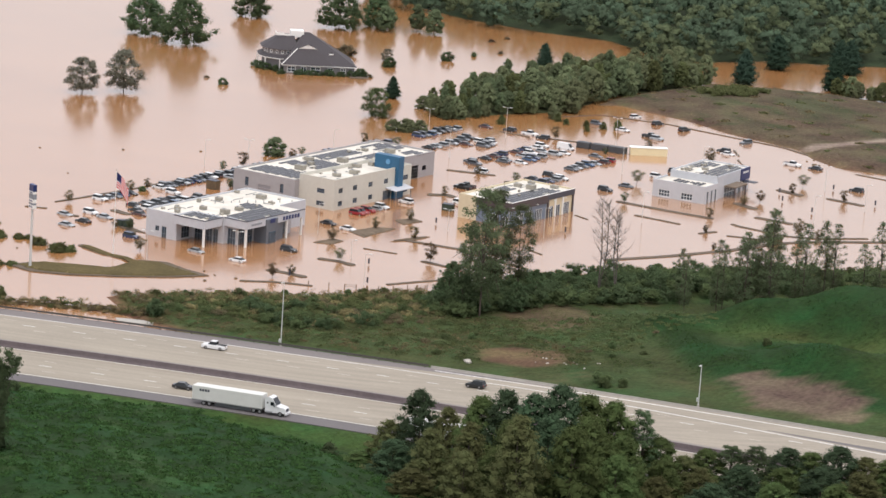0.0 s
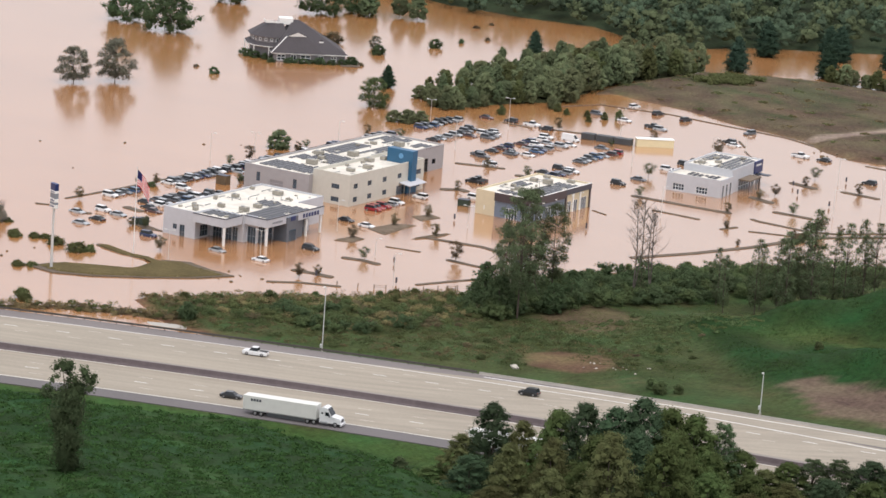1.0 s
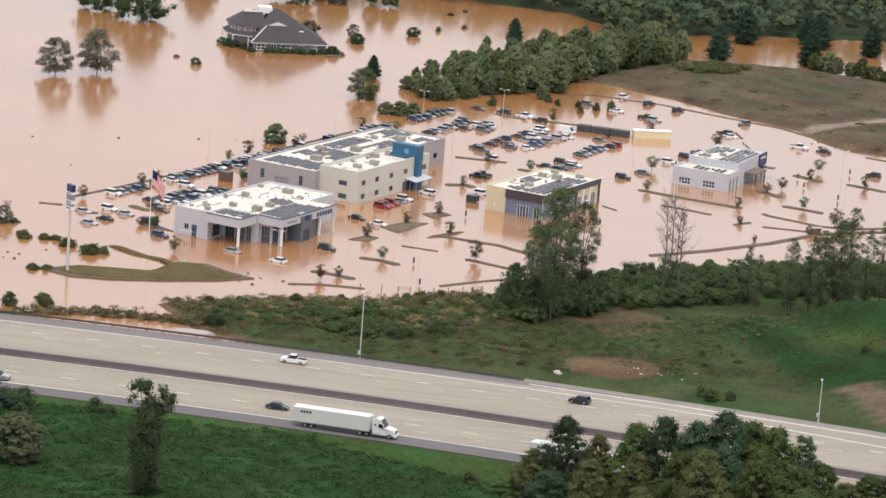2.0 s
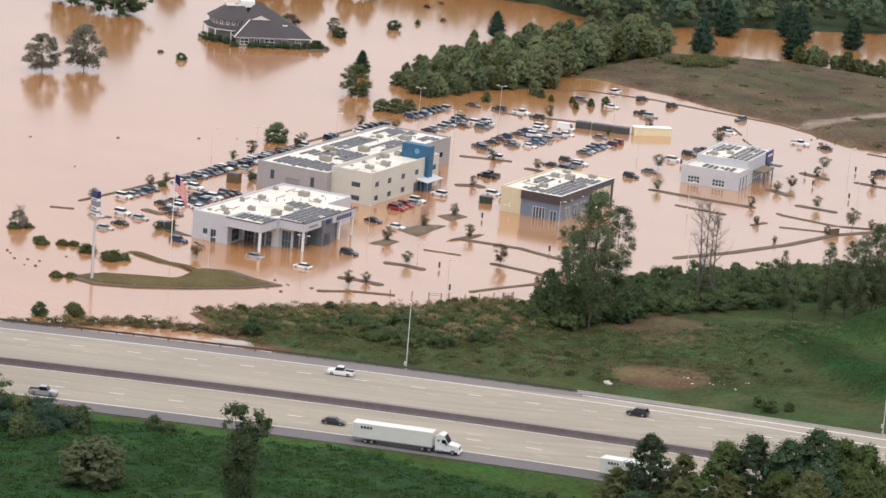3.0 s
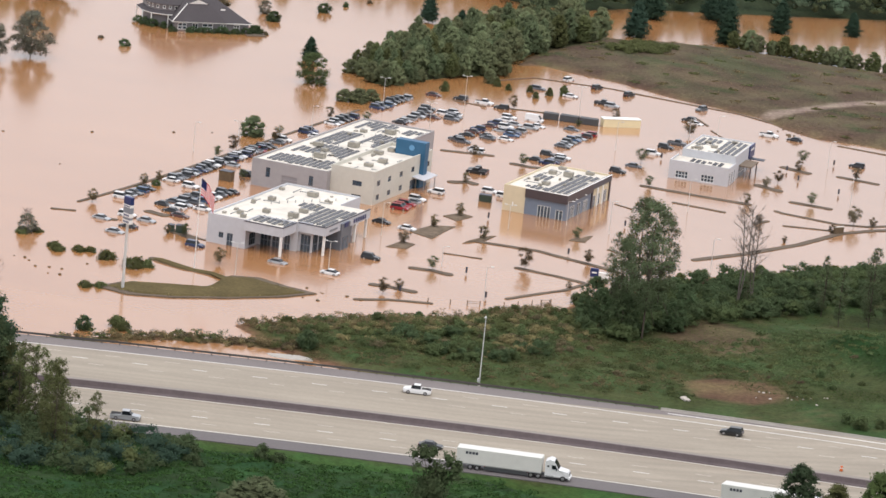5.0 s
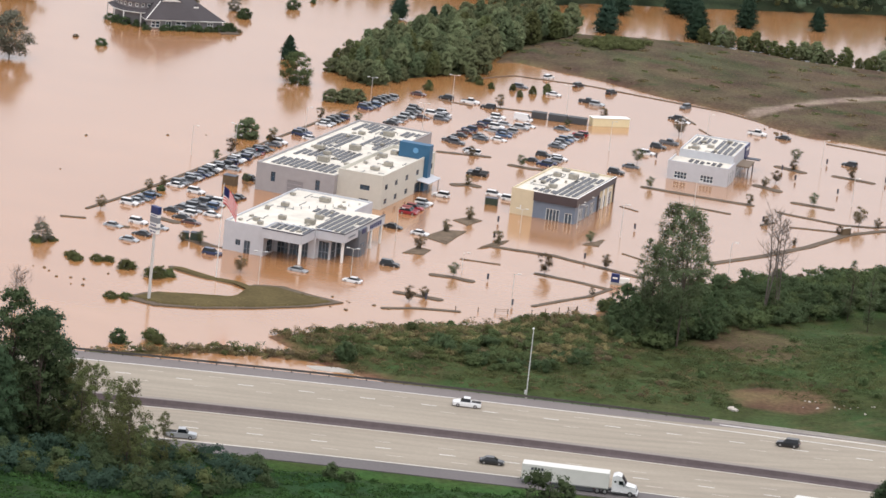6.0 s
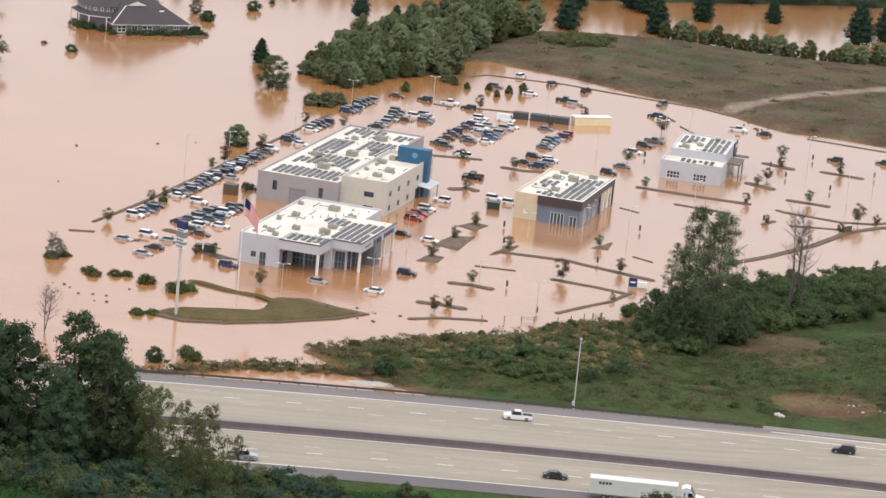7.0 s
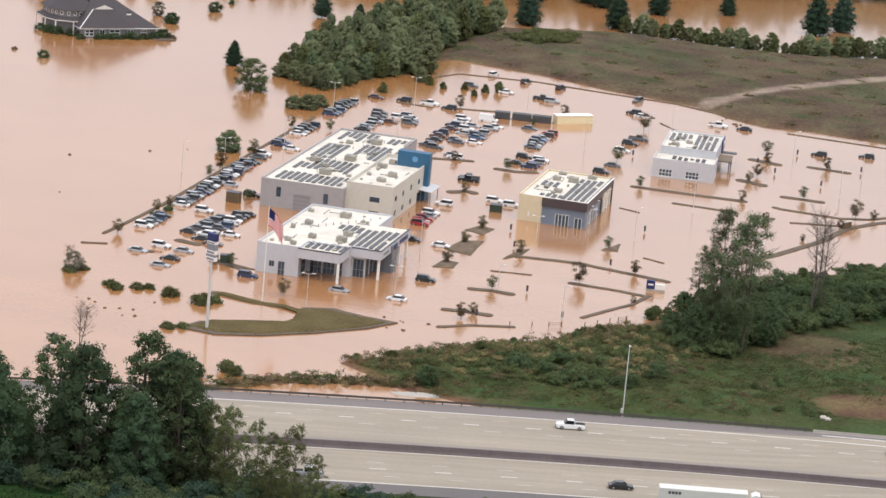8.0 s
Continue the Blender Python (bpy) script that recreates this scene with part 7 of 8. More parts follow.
for i, (x, y, s) in enumerate((
    (-53.6, -50.2, 0.95), (-55.1, 30.8, 1.1), (-54.6, 20.2, 0.85), (-52.4, 51.5, 0.9), (-54.9, 93.0, 0.9), (-44.4, 95.8, 0.8), (-53.0, -24.3, 0.8), (-51.8, -18.3, 0.8), (38.3, -50.3, 0.85), (38.3, -79.6, 1.0),
    (55.2, -33.5, 1.3), (54.3, 5.1, 0.9), (21.7, -10.4, 0.95), (36.0, -12.6, 0.95), (22.8, -32.2, 0.95), (22.0, 6.0, 0.9), (-4.3, 80.4, 0.75), (11.3, 77.3, 0.85), (65.4, -16.8, 0.95), (75.3, 80.7, 0.8), (47.7, 79.4, 0.9),
    (73.1, 105.5, 0.8), (73.8, 134.9, 0.9), (71.6, 146.0, 1.1), (74.2, 113.5, 0.9), (90.6, 136.1, 0.9), (90.1, 92.6, 1.0), (106.2, 76.8, 1.3), (33.9, 155.5, 1.3), (35.7, 106.9, 1.2), (-2.2, -82.7, 1.1), (7.6, 44.5, 0.75), (-20.5, -64.6, 0.8),
    (39.5, -73.2, 0.7), (9.0, 159.6, 1.0), (84.9, 61.2, 0.7), (110.8, 79.9, 0.8), (-21.0, 152.0, 1.0), (3.5, 142.0, 0.6), (97.0, 44.0, 0.6), (104.0, 64.0, 0.7), (-38.0, 2.0, 0.8), (-24.8, -65.2, 0.7), (70.2, -43.0, 0.6), (-55.6, 61.0, 0.7))):
    small[i % 3 if i % 7 else 0].put(x, y, -0.9, POINTS.uniform(0, 360), s * POINTS.uniform(0.95, 1.1))

shrub = [
    Stock(lambda: broadleaf(31, 2.5, 2.1, 0.0, LEAF_MID, 1100, 0.3, 16, name="shrub", label="green leafy shrub on the bank", group="shrubs", category="shrub", limbs=5, core=0.58)),
    Stock(lambda: broadleaf(32, 2.0, 2.0, 0.0, LEAF_OLIVE, 1000, 0.29, 16, name="shrub", label="olive scrub bush on the bank", group="shrubs", category="shrub", limbs=5, core=0.58)),
    Stock(lambda: broadleaf(33, 3.2, 2.5, 0.0, LEAF_DARK, 1500, 0.32, 18, name="shrub", label="dark green dense shrub", group="shrubs", category="shrub", limbs=5, core=0.58)),
    Stock(lambda: broadleaf(34, 2.0, 1.9, 0.0, LEAF_BROWN, 800, 0.28, 14, name="shrub", label="brownish scrub bush on the bank", group="shrubs", category="shrub", limbs=5, core=0.58)),
]
shrub[1].put(5.8, -147.0, 0, 0, 1.2)
leafy = [
    Stock(lambda: broadleaf(41, 11.5, 5.2, 1.6, LEAF_WOOD, 2900, 0.5, 120, name="broadleaf_tree", label="dark green broadleaf tree in dense woods", group="woods", lump=0.21, core=0.80)),
    Stock(lambda: broadleaf(42, 10.5, 5.4, 1.0, LEAF_WOOD_PALE, 2900, 0.5, 120, name="broadleaf_tree", label="green round-crowned tree in dense woods", group="woods", lump=0.21, core=0.80)),
    Stock(lambda: broadleaf(43, 12.5, 4.6, 1.8, LEAF_WOOD, 2800, 0.5, 120, name="broadleaf_tree", label="tall dark tree in dense woods", group="woods", taper=0.5, lump=0.21, core=0.80)),
    Stock(lambda: broadleaf(44, 9.5, 4.8, 0.8, LEAF_OLIVE, 2800, 0.48, 110, name="broadleaf_tree", label="olive green tree at the edge of woods", group="woods", lump=0.2, core=0.76)),
]
pine = Stock(lambda: conifer(51, 10.0, 4.5, LEAF_PINE, 4600, 0.42, label="dark conical evergreen tree near the flood", group="evergreens"))
thin = [
    Stock(lambda: broadleaf(61, 27.5, 5.6, 5.0, LEAF_GREY, 11000, 0.33, 80, name="tall_tree", label="tall slender tree with patchy dark green leaves", group="tall bank trees", limbs=14, taper=0.3, thin=True, squash=1.1, stem=0.007, lump=0.24, belly=0.1)),
    Stock(lambda: broadleaf(62, 24.0, 4.0, 3.0, LEAF_GREY, 3200, 0.34, 60, name="tall_tree", label="tall thin-crowned tree with sparse grey-green leaves", group="tall bank trees", limbs=14, taper=0.2, thin=True, squash=1.15, stem=0.007, lump=0.24, belly=0.1)),
    Stock(lambda: broadleaf(63, 28.0, 6.2, 6.0, LEAF_GREY, 9500, 0.33, 76, name="tall_tree", label="tall forked tree with open green crown", group="tall bank trees", limbs=16, taper=0.1, thin=True, squash=0.9, stem=0.008, lump=0.24, belly=0.05)),
]
big = [
    Stock(lambda: broadleaf(71, 24.0, 8.4, 2.0, LEAF_TEAL, 12500, 0.4, 210, name="large_tree", label="large dense dark green tree beside the highway", group="roadside trees", limbs=16, lump=0.19, belly=0.24, core=0.6)),
    Stock(lambda: broadleaf(72, 20.0, 8.0, 1.0, LEAF_FRESH, 11000, 0.4, 200, name="large_tree", label="large round green tree beside the highway", group="roadside trees", limbs=16, lump=0.19, belly=0.24, core=0.68)),
    Stock(lambda: broadleaf(73, 22.0, 7.2, 1.5, LEAF_GOLD, 10500, 0.4, 190, name="large_tree", label="large olive green tree beside the highway", group="roadside trees", limbs=16, lump=0.19, belly=0.24, core=0.68)),
    Stock(lambda: broadleaf(74, 27.0, 7.4, 4.0, LEAF_DARK, 12500, 0.38, 190, name="large_tree", label="tall dark open-crowned tree beside the highway", group="roadside trees", limbs=18, lump=0.165, belly=0.24, taper=0.25, thin=True, core=0.45)),
]
bank_tree = Stock(lambda: broadleaf(46, 11.0, 4.8, 0.8, LEAF_DARK, 4600, 0.38, 150, name="broadleaf_tree", label="dark leafy tree on the bank", group="bank trees", lump=0.15, core=0.55))
sapling = Stock(lambda: broadleaf(76, 20.0, 4.4, 3.0, LEAF_OLIVE, 5200, 0.30, 56, name="slender_tree", label="slender see-through green tree beside the highway", group="roadside trees", limbs=14, taper=0.2, thin=True, squash=1.1, stem=0.006, lump=0.22, belly=0.12))
bare = [
    Stock(lambda: bare_tree(81, 25.0, 4.6, label="tall nearly bare pale tree on the bank", group="bare trees", stems=2, girth=0.009)),
    Stock(lambda: bare_tree(82, 10.5, 3.4, label="small bare tree standing in flood water", group="bare trees", stems=2, girth=0.013)),
]

# woods north of the lot
for i, (x, y) in enumerate(scatter(BELT, 4.6, 9000, 0.5, 5)):
    k = POINTS.choice((0, 1, 1, 1, 2, 3))
    low_side = min(1.0, max(0.5, (x + 110) / 46)) * min(1.0, max(0.5, (y - 120) / 80))
    s = POINTS.uniform(0.55, 0.9) * (0.35 + 0.65 * low_side)
    leafy[k].put(x, y, ground_z(x, y) - 0.2, POINTS.uniform(0, 360), s, sz=s * POINTS.uniform(0.95, 1.45))
for x, y, s in ((-66, 157, 0.72), (-61.5, 156, 0.6), (-41.5, 184, 0.5), (-38, 181, 0.36), (-33, 178, 0.3), (-27, 181, 0.3), (-47, 160, 0.4), (-17, 184.5, 0.42), (-20.5, 181, 0.34), (-22, 173, 0.3)):
    leafy[1 if s > 0.45 else 3].put(x, y, -0.8, POINTS.uniform(0, 360), s)
for x, y, s in ((-62.5, 120, 0.62), (-58.5, 121.5, 0.7), (-57.0, 127, 0.6), (-60.5, 126, 0.55), (-64.5, 158, 0.9), (-80, 163, 0.7)):
    leafy[1].put(x, y, -1.2, POINTS.uniform(0, 360), s, sz=s * 0.72)
pine.put(-99.4, 270.5, 0.2, 0, 0.95)
for x, y, s in ((-97.5, 170.0, 0.78), (-84, 262, 0.8), (-72, 240, 0.9), (-37.1, 309, 1.3), (-45.9, 351.4, 1.35), (-9.0, 325.5, 1.25), (-22.8, 366, 1.35), (-2, 366.2, 1.2), (54.7, 366.3, 1.5), (-30, 372, 1.2), (62, 380, 1.4), (20, 384, 0.9), (92, 388, 1.0)):
    pine.put(x, y, max(-0.3, ground_z(x, y) - 0.2), POINTS.uniform(0, 360), s)
for x, y, s, k in ((-188, 296, 0.9, 0), (-180, 306, 0.9, 2), (-172, 306, 0.9, 0)):
    leafy[k].put(x, y, -0.6, POINTS.uniform(0, 360), s)
leafy[0].put(-60.2, 53.2, -1.6, 30, 0.8, "round green tree standing in flood water", sz=0.62)
oak = Stock(lambda: broadleaf(45, 16.5, 10.5, 1.6, LEAF_DARK, 8000, 0.52, 110, name="flooded_tree", label="large spreading dark tree standing in open flood water", group="flooded trees", limbs=18, lump=0.19, belly=0.3, core=0.6))
for x, y, s in ((-235.7, 207.5, 0.95), (-212.1, 202, 1.08), (-203, 286, 0.95), (-240, 279, 0.8), (-196, 302, 0.8)):
    oak.put(x, y, -0.8, POINTS.uniform(0, 360), s)
greyish = Stock(lambda: broadleaf(64, 12.5, 6.2, 1.6, LEAF_ASH, 9000, 0.36, 60, name="flooded_tree", label="sparse grey-leaved tree standing in open flood water", group="flooded trees", limbs=16, thin=True, taper=-0.2, lump=0.22, belly=0.2, stem=0.013))
willow = Stock(lambda: broadleaf(65, 10.0, 6.0, 0.8, LEAF_MID, 6500, 0.34, 90, name="flooded_tree", label="wide low green tree standing in open flood water", group="flooded trees", limbs=16, thin=True, taper=-0.1, lump=0.19, belly=0.25, core=0.4))
willow.put(-81.0, 136.6, -0.8, 70, 1.0)
greyish.put(-145.3, 235.7, -0.8, 70, 0.42)
greyish.put(-165.8, 88.6, -0.8, 20, 1.0)
greyish.put(-159.3, 102.0, -0.8, 140, 1.18)
greyish.put(-50.0, -88.4, -0.9, 200, 0.42)
for x, y, s, k in ((-132.5, 256, 1.2, 2), (-129.7, 288, 0.9, 3), (-132.5, 274, 0.7, 2), (-148.4, 322.0, 0.8, 3), (-160.5, 148.4, 0.75, 3), (-148.7, 142.2, 0.9, 2), (-148.0, 310, 0.9, 3), (-212, 354, 1.0, 2), (-137, 224, 1.0, 2), (-130, 197.5, 1.1, 2), (-127.5, 199.0, 0.9, 3), (-145.5, 182.6, 0.8, 2), (-142.0, 185.6, 0.75, 2), (-138.6, 189.0, 0.85, 2), (-135.2, 191.6, 0.8, 0), (-150.4, 178.0, 0.7, 2), (-161.0, 231.9, 2.3, 3), (-137.2, 225.8, 1.2, 2),
                   (-36.4, -98.1, 1.05, 0), (-38.6, -95.6, 0.9, 2), (-32.3, -95.2, 0.95, 0), (-30.0, -94.0, 0.9, 1), (-24.2, -96.9, 1.25, 0), (-15.4, -99.2, 1.45, 2), (-13.6, -96.6, 1.1, 0), (-15.6, -122.2, 0.95, 0), (-13.0, -120.4, 0.9, 1), (-50.6, -89.6, 1.0, 3), (-48.4, -86.2, 0.8, 1), (-51.0, -21.6, 0.8, 0), (-53.0, -27.0, 0.6, 1),
                   (-22.8, -116.6, 0.2, 3), (-30.5, -104.0, 0.2, 3), (-55.5, 57.5, 0.6, 0)):
    low_bush = -60 < x < -10 and y < -85
    shrub[1 if low_bush else k].put(x, y, -0.7 if ground_z(x, y) < 0 else ground_z(x, y) - 0.1, POINTS.uniform(0, 360), s * (1.15 if low_bush else 1.0), "olive leafy bush standing in flood water" if low_bush else "", sz=s)

# shrubs round the drowned house
for lx, ly, s in ((-8.6, 13.5, 0.9), (-7.6, 9.6, 1.0), (-5.6, 6.4, 1.0), (-2.6, 3.9, 0.9), (0.2, 2.4, 0.8), (4.4, -2.2, 0.75), (8.6, -2.3, 0.8), (12.8, -2.2, 0.7), (16.6, -2.4, 0.9), (20.2, -2.3, 0.8), (23.6, -2.0, 0.9), (27.0, 1.2, 1.0)):
    x, y, _ = pose(-151.2, 180.3, 0, 0, 0, 41.5) @ Vector((lx, ly, 0))
    shrub[2].put(x, y, -0.9, POINTS.uniform(0, 360), s, "dark drowned shrub beside the house")

# hedge of young trees behind the meadow
line = [(-4, 318.4), (13.7, 319.3), (32.1, 315.6), (51.8, 313.5), (63.9, 323.7), (83.6, 334), (120, 346), (150, 352)]
for (ax, ay), (bx, by) in zip(line, line[1:]):
    n = int(math.hypot(bx - ax, by - ay) / 2.9)
    for i in range(n):
        x, y = ax + (bx - ax) * i / n + POINTS.uniform(-1, 1), ay + (by - ay) * i / n + POINTS.uniform(-1.5, 1.5)
        leafy[POINTS.choice((1, 3, 3, 1))].put(x, y, max(-0.4, ground_z(x, y) - 0.2), POINTS.uniform(0, 360), POINTS.uniform(0.42, 0.8))


def thicket(name, label, mat, pts, h, r, per, size, seed, category="thicket", base=None):
    """Scrub too dense to pick apart, one mass."""
    rng = np.random.default_rng(seed)
    vs, ns = [], []
    for x, y in pts:
        z0, k = (ground_z(x, y) - 0.2 if base is None else base), rng.uniform(0.6, 1.35)
        blobs = []
        for i in range(11):
            a, d = rng.uniform(0, 6.28), rng.uniform(0.0, 0.85) * r * k
            br = r * k * rng.uniform(0.22, 0.46)
            blobs.append((x + d * math.cos(a), y + d * math.sin(a), z0 + h * k * rng.uniform(0.2, 0.8), br, br * min(0.7, 0.25 + 0.25 * h)))
        v, n = cards(rng, blobs, per, size, core=0.6 if category == "thicket" else 0.0, sub=1)
        vs.append(v)
        ns.append(n)
    ob = new(name, card_mesh(name, np.concatenate(vs), np.concatenate(ns), mat))
    tagged(ob, label, category, kind="stuff")


def far_woods():
    """The deep woods beyond the flood, one mass of crowns."""
    rng = np.random.default_rng(9)
    zone = [(-240, 345), (-206, 350), (-184, 345), (-166, 341), (-151, 345), (-124, 351), (-97, 336), (-68, 337), (-58, 360), (-34, 388), (-20, 398), (20, 428), (90, 470), (130, 620), (-60, 660), (-330, 520)]
    pts = scatter(zone, 6.4, 7000, 0.0, 12)
    groups = {0: [], 1: [], 2: []}
    for x, y in pts:
        groups[int(rng.integers(0, 3))].append((x, y))
    for g, mat, name in ((0, LEAF_FAR, "dark"), (1, LEAF_WOOD, "green"), (2, LEAF_FAR, "olive")):
        vs, ns = [], []
        for x, y in groups[g]:
            h, r = rng.uniform(9, 16), rng.uniform(3.6, 5.6)
            z0 = ground_z(x, y)
            blobs = []
            for i in range(17):
                a, d = rng.uniform(0, 6.28), rng.uniform(0.05, 0.85) * r
                zz = h * (0.25 + 0.65 * rng.random() * (1 - 0.35 * (d / r) ** 2))
                br = r * rng.uniform(0.24, 0.42)
                blobs.append((x + d * math.cos(a), y + d * math.sin(a), z0 + zz, br, br * 0.8))
            v, n = cards(rng, blobs, 300, 0.7, core=0.86, sub=1)
            vs.append(v)
            ns.append(n)
        ob = new("far_woods", card_mesh("far_woods", np.concatenate(vs), np.concatenate(ns), mat))
        tagged(ob, f"distant dense {name} broadleaf woods beyond the flood", "woods", kind="stuff")


far_woods()

# scrub on the meadow and along its wet edge
knoll = scatter([(-34, 268), (-28, 286), (-14, 284), (-14, 268), (-24, 262)], 2.6, 800, 0, 91)
thicket("meadow_scrub", "low olive scrub on a rise in the meadow", LEAF_OLIVE, knoll, 1.6, 2.6, 420, 0.4, 41)
tufts = scatter(MEADOW, 9.0, 3000, 5.0, 92)
thicket("meadow_scrub", "scattered dry tufts in the meadow", GRASS_TUFT, tufts[::2], 0.5, 2.4, 150, 0.34, 42, "weeds")
thicket("meadow_scrub", "scattered green weeds in the meadow", LEAF_OLIVE, tufts[1::3], 0.5, 2.6, 160, 0.34, 43, "weeds")
# bank between the lot and the highway
edge = [(24, -124), (34, -110), (41, -102), (49, -93), (59, -84), (65.5, -73), (73, -61), (79, -38), (85, -14), (99, 5), (115, 22), (140, 52), (175, 88)]
for (ax, ay), (bx, by) in zip(edge, edge[1:]):
    n = int(math.hypot(bx - ax, by - ay) / 2.3)
    nx, ny = (by - ay), -(bx - ax)
    ln = math.hypot(nx, ny)
    for i in range(n):
        d = abs(POINTS.gauss(0, 7.0)) + 0.3
        x, y = ax + (bx - ax) * (i + POINTS.random()) / n + nx / ln * d, ay + (by - ay) * (i + POINTS.random()) / n + ny / ln * d
        if road_uv(x, y)[1] < 21 or (x < 70 and i % 3):
            continue
        k = POINTS.choice((0, 0, 1, 1, 2, 3))
        shrub[k].put(x, y, ground_z(x, y) - 0.15, POINTS.uniform(0, 360), POINTS.uniform(0.5, 1.15))
mid = [p for p in scatter([(38, -128), (52, -104), (66, -84), (82, -58), (92, -30), (104, -40), (96, -78), (92, -104), (70, -124), (50, -132)], 2.6, 4000, 0, 31) if road_uv(*p)[1] > 23]
thicket("bank_scrub", "mixed green scrub covering the bank", LEAF_OLIVE, mid[::3], 1.5, 2.0, 420, 0.3, 1, "scrub")
thicket("bank_scrub", "olive weeds and brush covering the bank", GRASS_TUFT, mid[1::3], 1.2, 1.9, 480, 0.26, 2, "scrub")
thicket("bank_scrub", "dark green brush covering the bank", LEAF_MID, mid[2::6], 1.9, 2.0, 480, 0.3, 3, "scrub")
thicket("bank_scrub", "brown dry brush covering the bank", LEAF_BROWN, mid[5::6], 1.3, 1.9, 420, 0.26, 37, "scrub")
clump = scatter([(56, -120), (64, -106), (76, -104), (88, -110), (86, -121), (70, -127)], 2.6, 2000, 0, 63)
thicket("bank_thicket", "dark green shrubs massed on the bank", LEAF_DARK, clump[::4], 2.8, 2.4, 560, 0.34, 35)
thicket("bank_thicket", "green shrubs massed on the bank", LEAF_MID, clump[1::4], 2.3, 2.3, 520, 0.34, 36)
# low brush along the water and on the narrow berm by the highway
brush = [p for p in scatter([(24, -126), (34, -112), (41, -104), (49, -95), (59, -86), (66, -75), (73, -64), (78, -70), (66, -92), (56, -106), (46, -120), (34, -131)], 1.3, 9000, 0, 51)]
thicket("waterside_brush", "olive weeds and low brush along the water", GRASS_TUFT, brush[::2], 1.7, 1.3, 180, 0.24, 7, "brush")
thicket("waterside_brush", "tan dead weeds along the water", LEAF_BROWN, brush[3::4], 0.9, 1.2, 170, 0.24, 38, "brush")
thicket("waterside_brush", "green weeds and low brush along the water", LEAF_OLIVE, brush[1::4], 1.6, 1.3, 180, 0.24, 8, "brush")
low = [p for p in scatter(BERM, 1.25, 4000, 0.2, 8) if p[0] > 1]
thicket("berm_brush", "olive grass and low brush on a narrow berm", GRASS_TUFT, low[::2], 1.3, 1.4, 260, 0.23, 9, "brush")
thicket("berm_brush", "brownish weeds on a narrow berm", LEAF_BROWN, low[1::4], 1.2, 1.3, 220, 0.25, 10, "brush")
thicket("berm_brush", "green brush on a narrow berm", LEAF_OLIVE, low[3::4], 1.8, 1.4, 240, 0.26, 11, "brush")
rough = [p for p in scatter([(32, -134), (52, -106), (78, -72), (94, -88), (112, -78), (122, -92), (142, -96), (150, -112), (112, -126), (70, -136), (44, -140)], 2.1, 9000, 0, 71) if road_uv(*p)[1] > 23.5 and within(np.array([p[0]]), np.array([p[1]]), DIRT_SMALL)[0] < -1]
POINTS.shuffle(rough)
thicket("bank_weeds", "straw-coloured tall weeds on the bank", GRASS_TUFT, rough[:190], 0.12, 2.6, 260, 0.24, 15, "weeds")
thicket("bank_weeds", "olive tall weeds on the bank", LEAF_OLIVE, rough[190:350], 0.16, 2.6, 260, 0.25, 16, "weeds")
thicket("bank_weeds", "green low brush on the bank", LEAF_MID, rough[350:430], 0.5, 2.6, 340, 0.27, 17, "weeds")
thicket("bank_weeds", "brown dead weeds on the bank", LEAF_BROWN, rough[450:510], 0.1, 2.2, 200, 0.24, 18, "weeds")
isle = scatter([(-12, -120), (-10, -114.6), (-2.4, -110), (4.6, -106), (7, -101), (6, -92), (11, -89), (19, -91), (25, -92), (21, -99), (12.6, -108.6), (3, -117), (-5.3, -121)], 1.6, 4000, 0.5, 72)
thicket("isle_grass", "wet olive grass on the long island", GRASS_TUFT, isle[::2], 0.1, 1.2, 90, 0.22, 19, "grass", 0.28)
thicket("isle_grass", "muddy brown grass on the long island", LEAF_BROWN, isle[1::4], 0.08, 1.1, 70, 0.22, 20, "grass", 0.28)
slope_pts = [p for p in scatter([(104, -98), (106, -80), (122, -74), (130, -58), (146, -52), (158, -64), (150, -84), (150, -100), (128, -92)], 2.3, 5000, 0, 73) if within(np.array([p[0]]), np.array([p[1]]), DIRT_SMALL)[0] < -1]
POINTS.shuffle(slope_pts)
thicket("slope_weeds", "green weeds and grass below the hill", LEAF_MID, slope_pts[::2], 0.3, 2.6, 240, 0.27, 21, "weeds")
thicket("slope_weeds", "olive weeds below the hill", LEAF_OLIVE, slope_pts[1::2], 0.2, 2.4, 220, 0.25, 22, "weeds")
for i, (x, y) in enumerate(scatter([(60, -112), (84, -84), (104, -92), (126, -80), (150, -76), (156, -96), (146, -112), (112, -124), (76, -132)], 6.2, 2500, 0, 81)):
    if road_uv(x, y)[1] > 26 and within(np.array([x]), np.array([y]), DIRT_SMALL)[0] < -2:
        shrub[(0, 1, 1, 0, 3)[i % 5]].put(x, y, ground_z(x, y) - 0.35, POINTS.uniform(0, 360), POINTS.uniform(0.35, 0.8), sz=POINTS.uniform(0.3, 0.6))
dip = scatter([(118, -74), (128, -56), (140, -50), (150, -58), (146, -68), (132, -82)], 2.4, 2000, 0, 52)
thicket("hollow_brush", "dark green brush in the hollow beside the hill", LEAF_MID, dip[::2], 0.8, 1.6, 260, 0.28, 12, "brush")
shrub[1].put(8.4, -148.6, 0, 80, 1.0)
shrub[2].put(1.6, -153.6, -0.2, 30, 1.0)
shrub[2].put(45.5, -135.6, ground_z(45.5, -135.6), 30, 1.2)
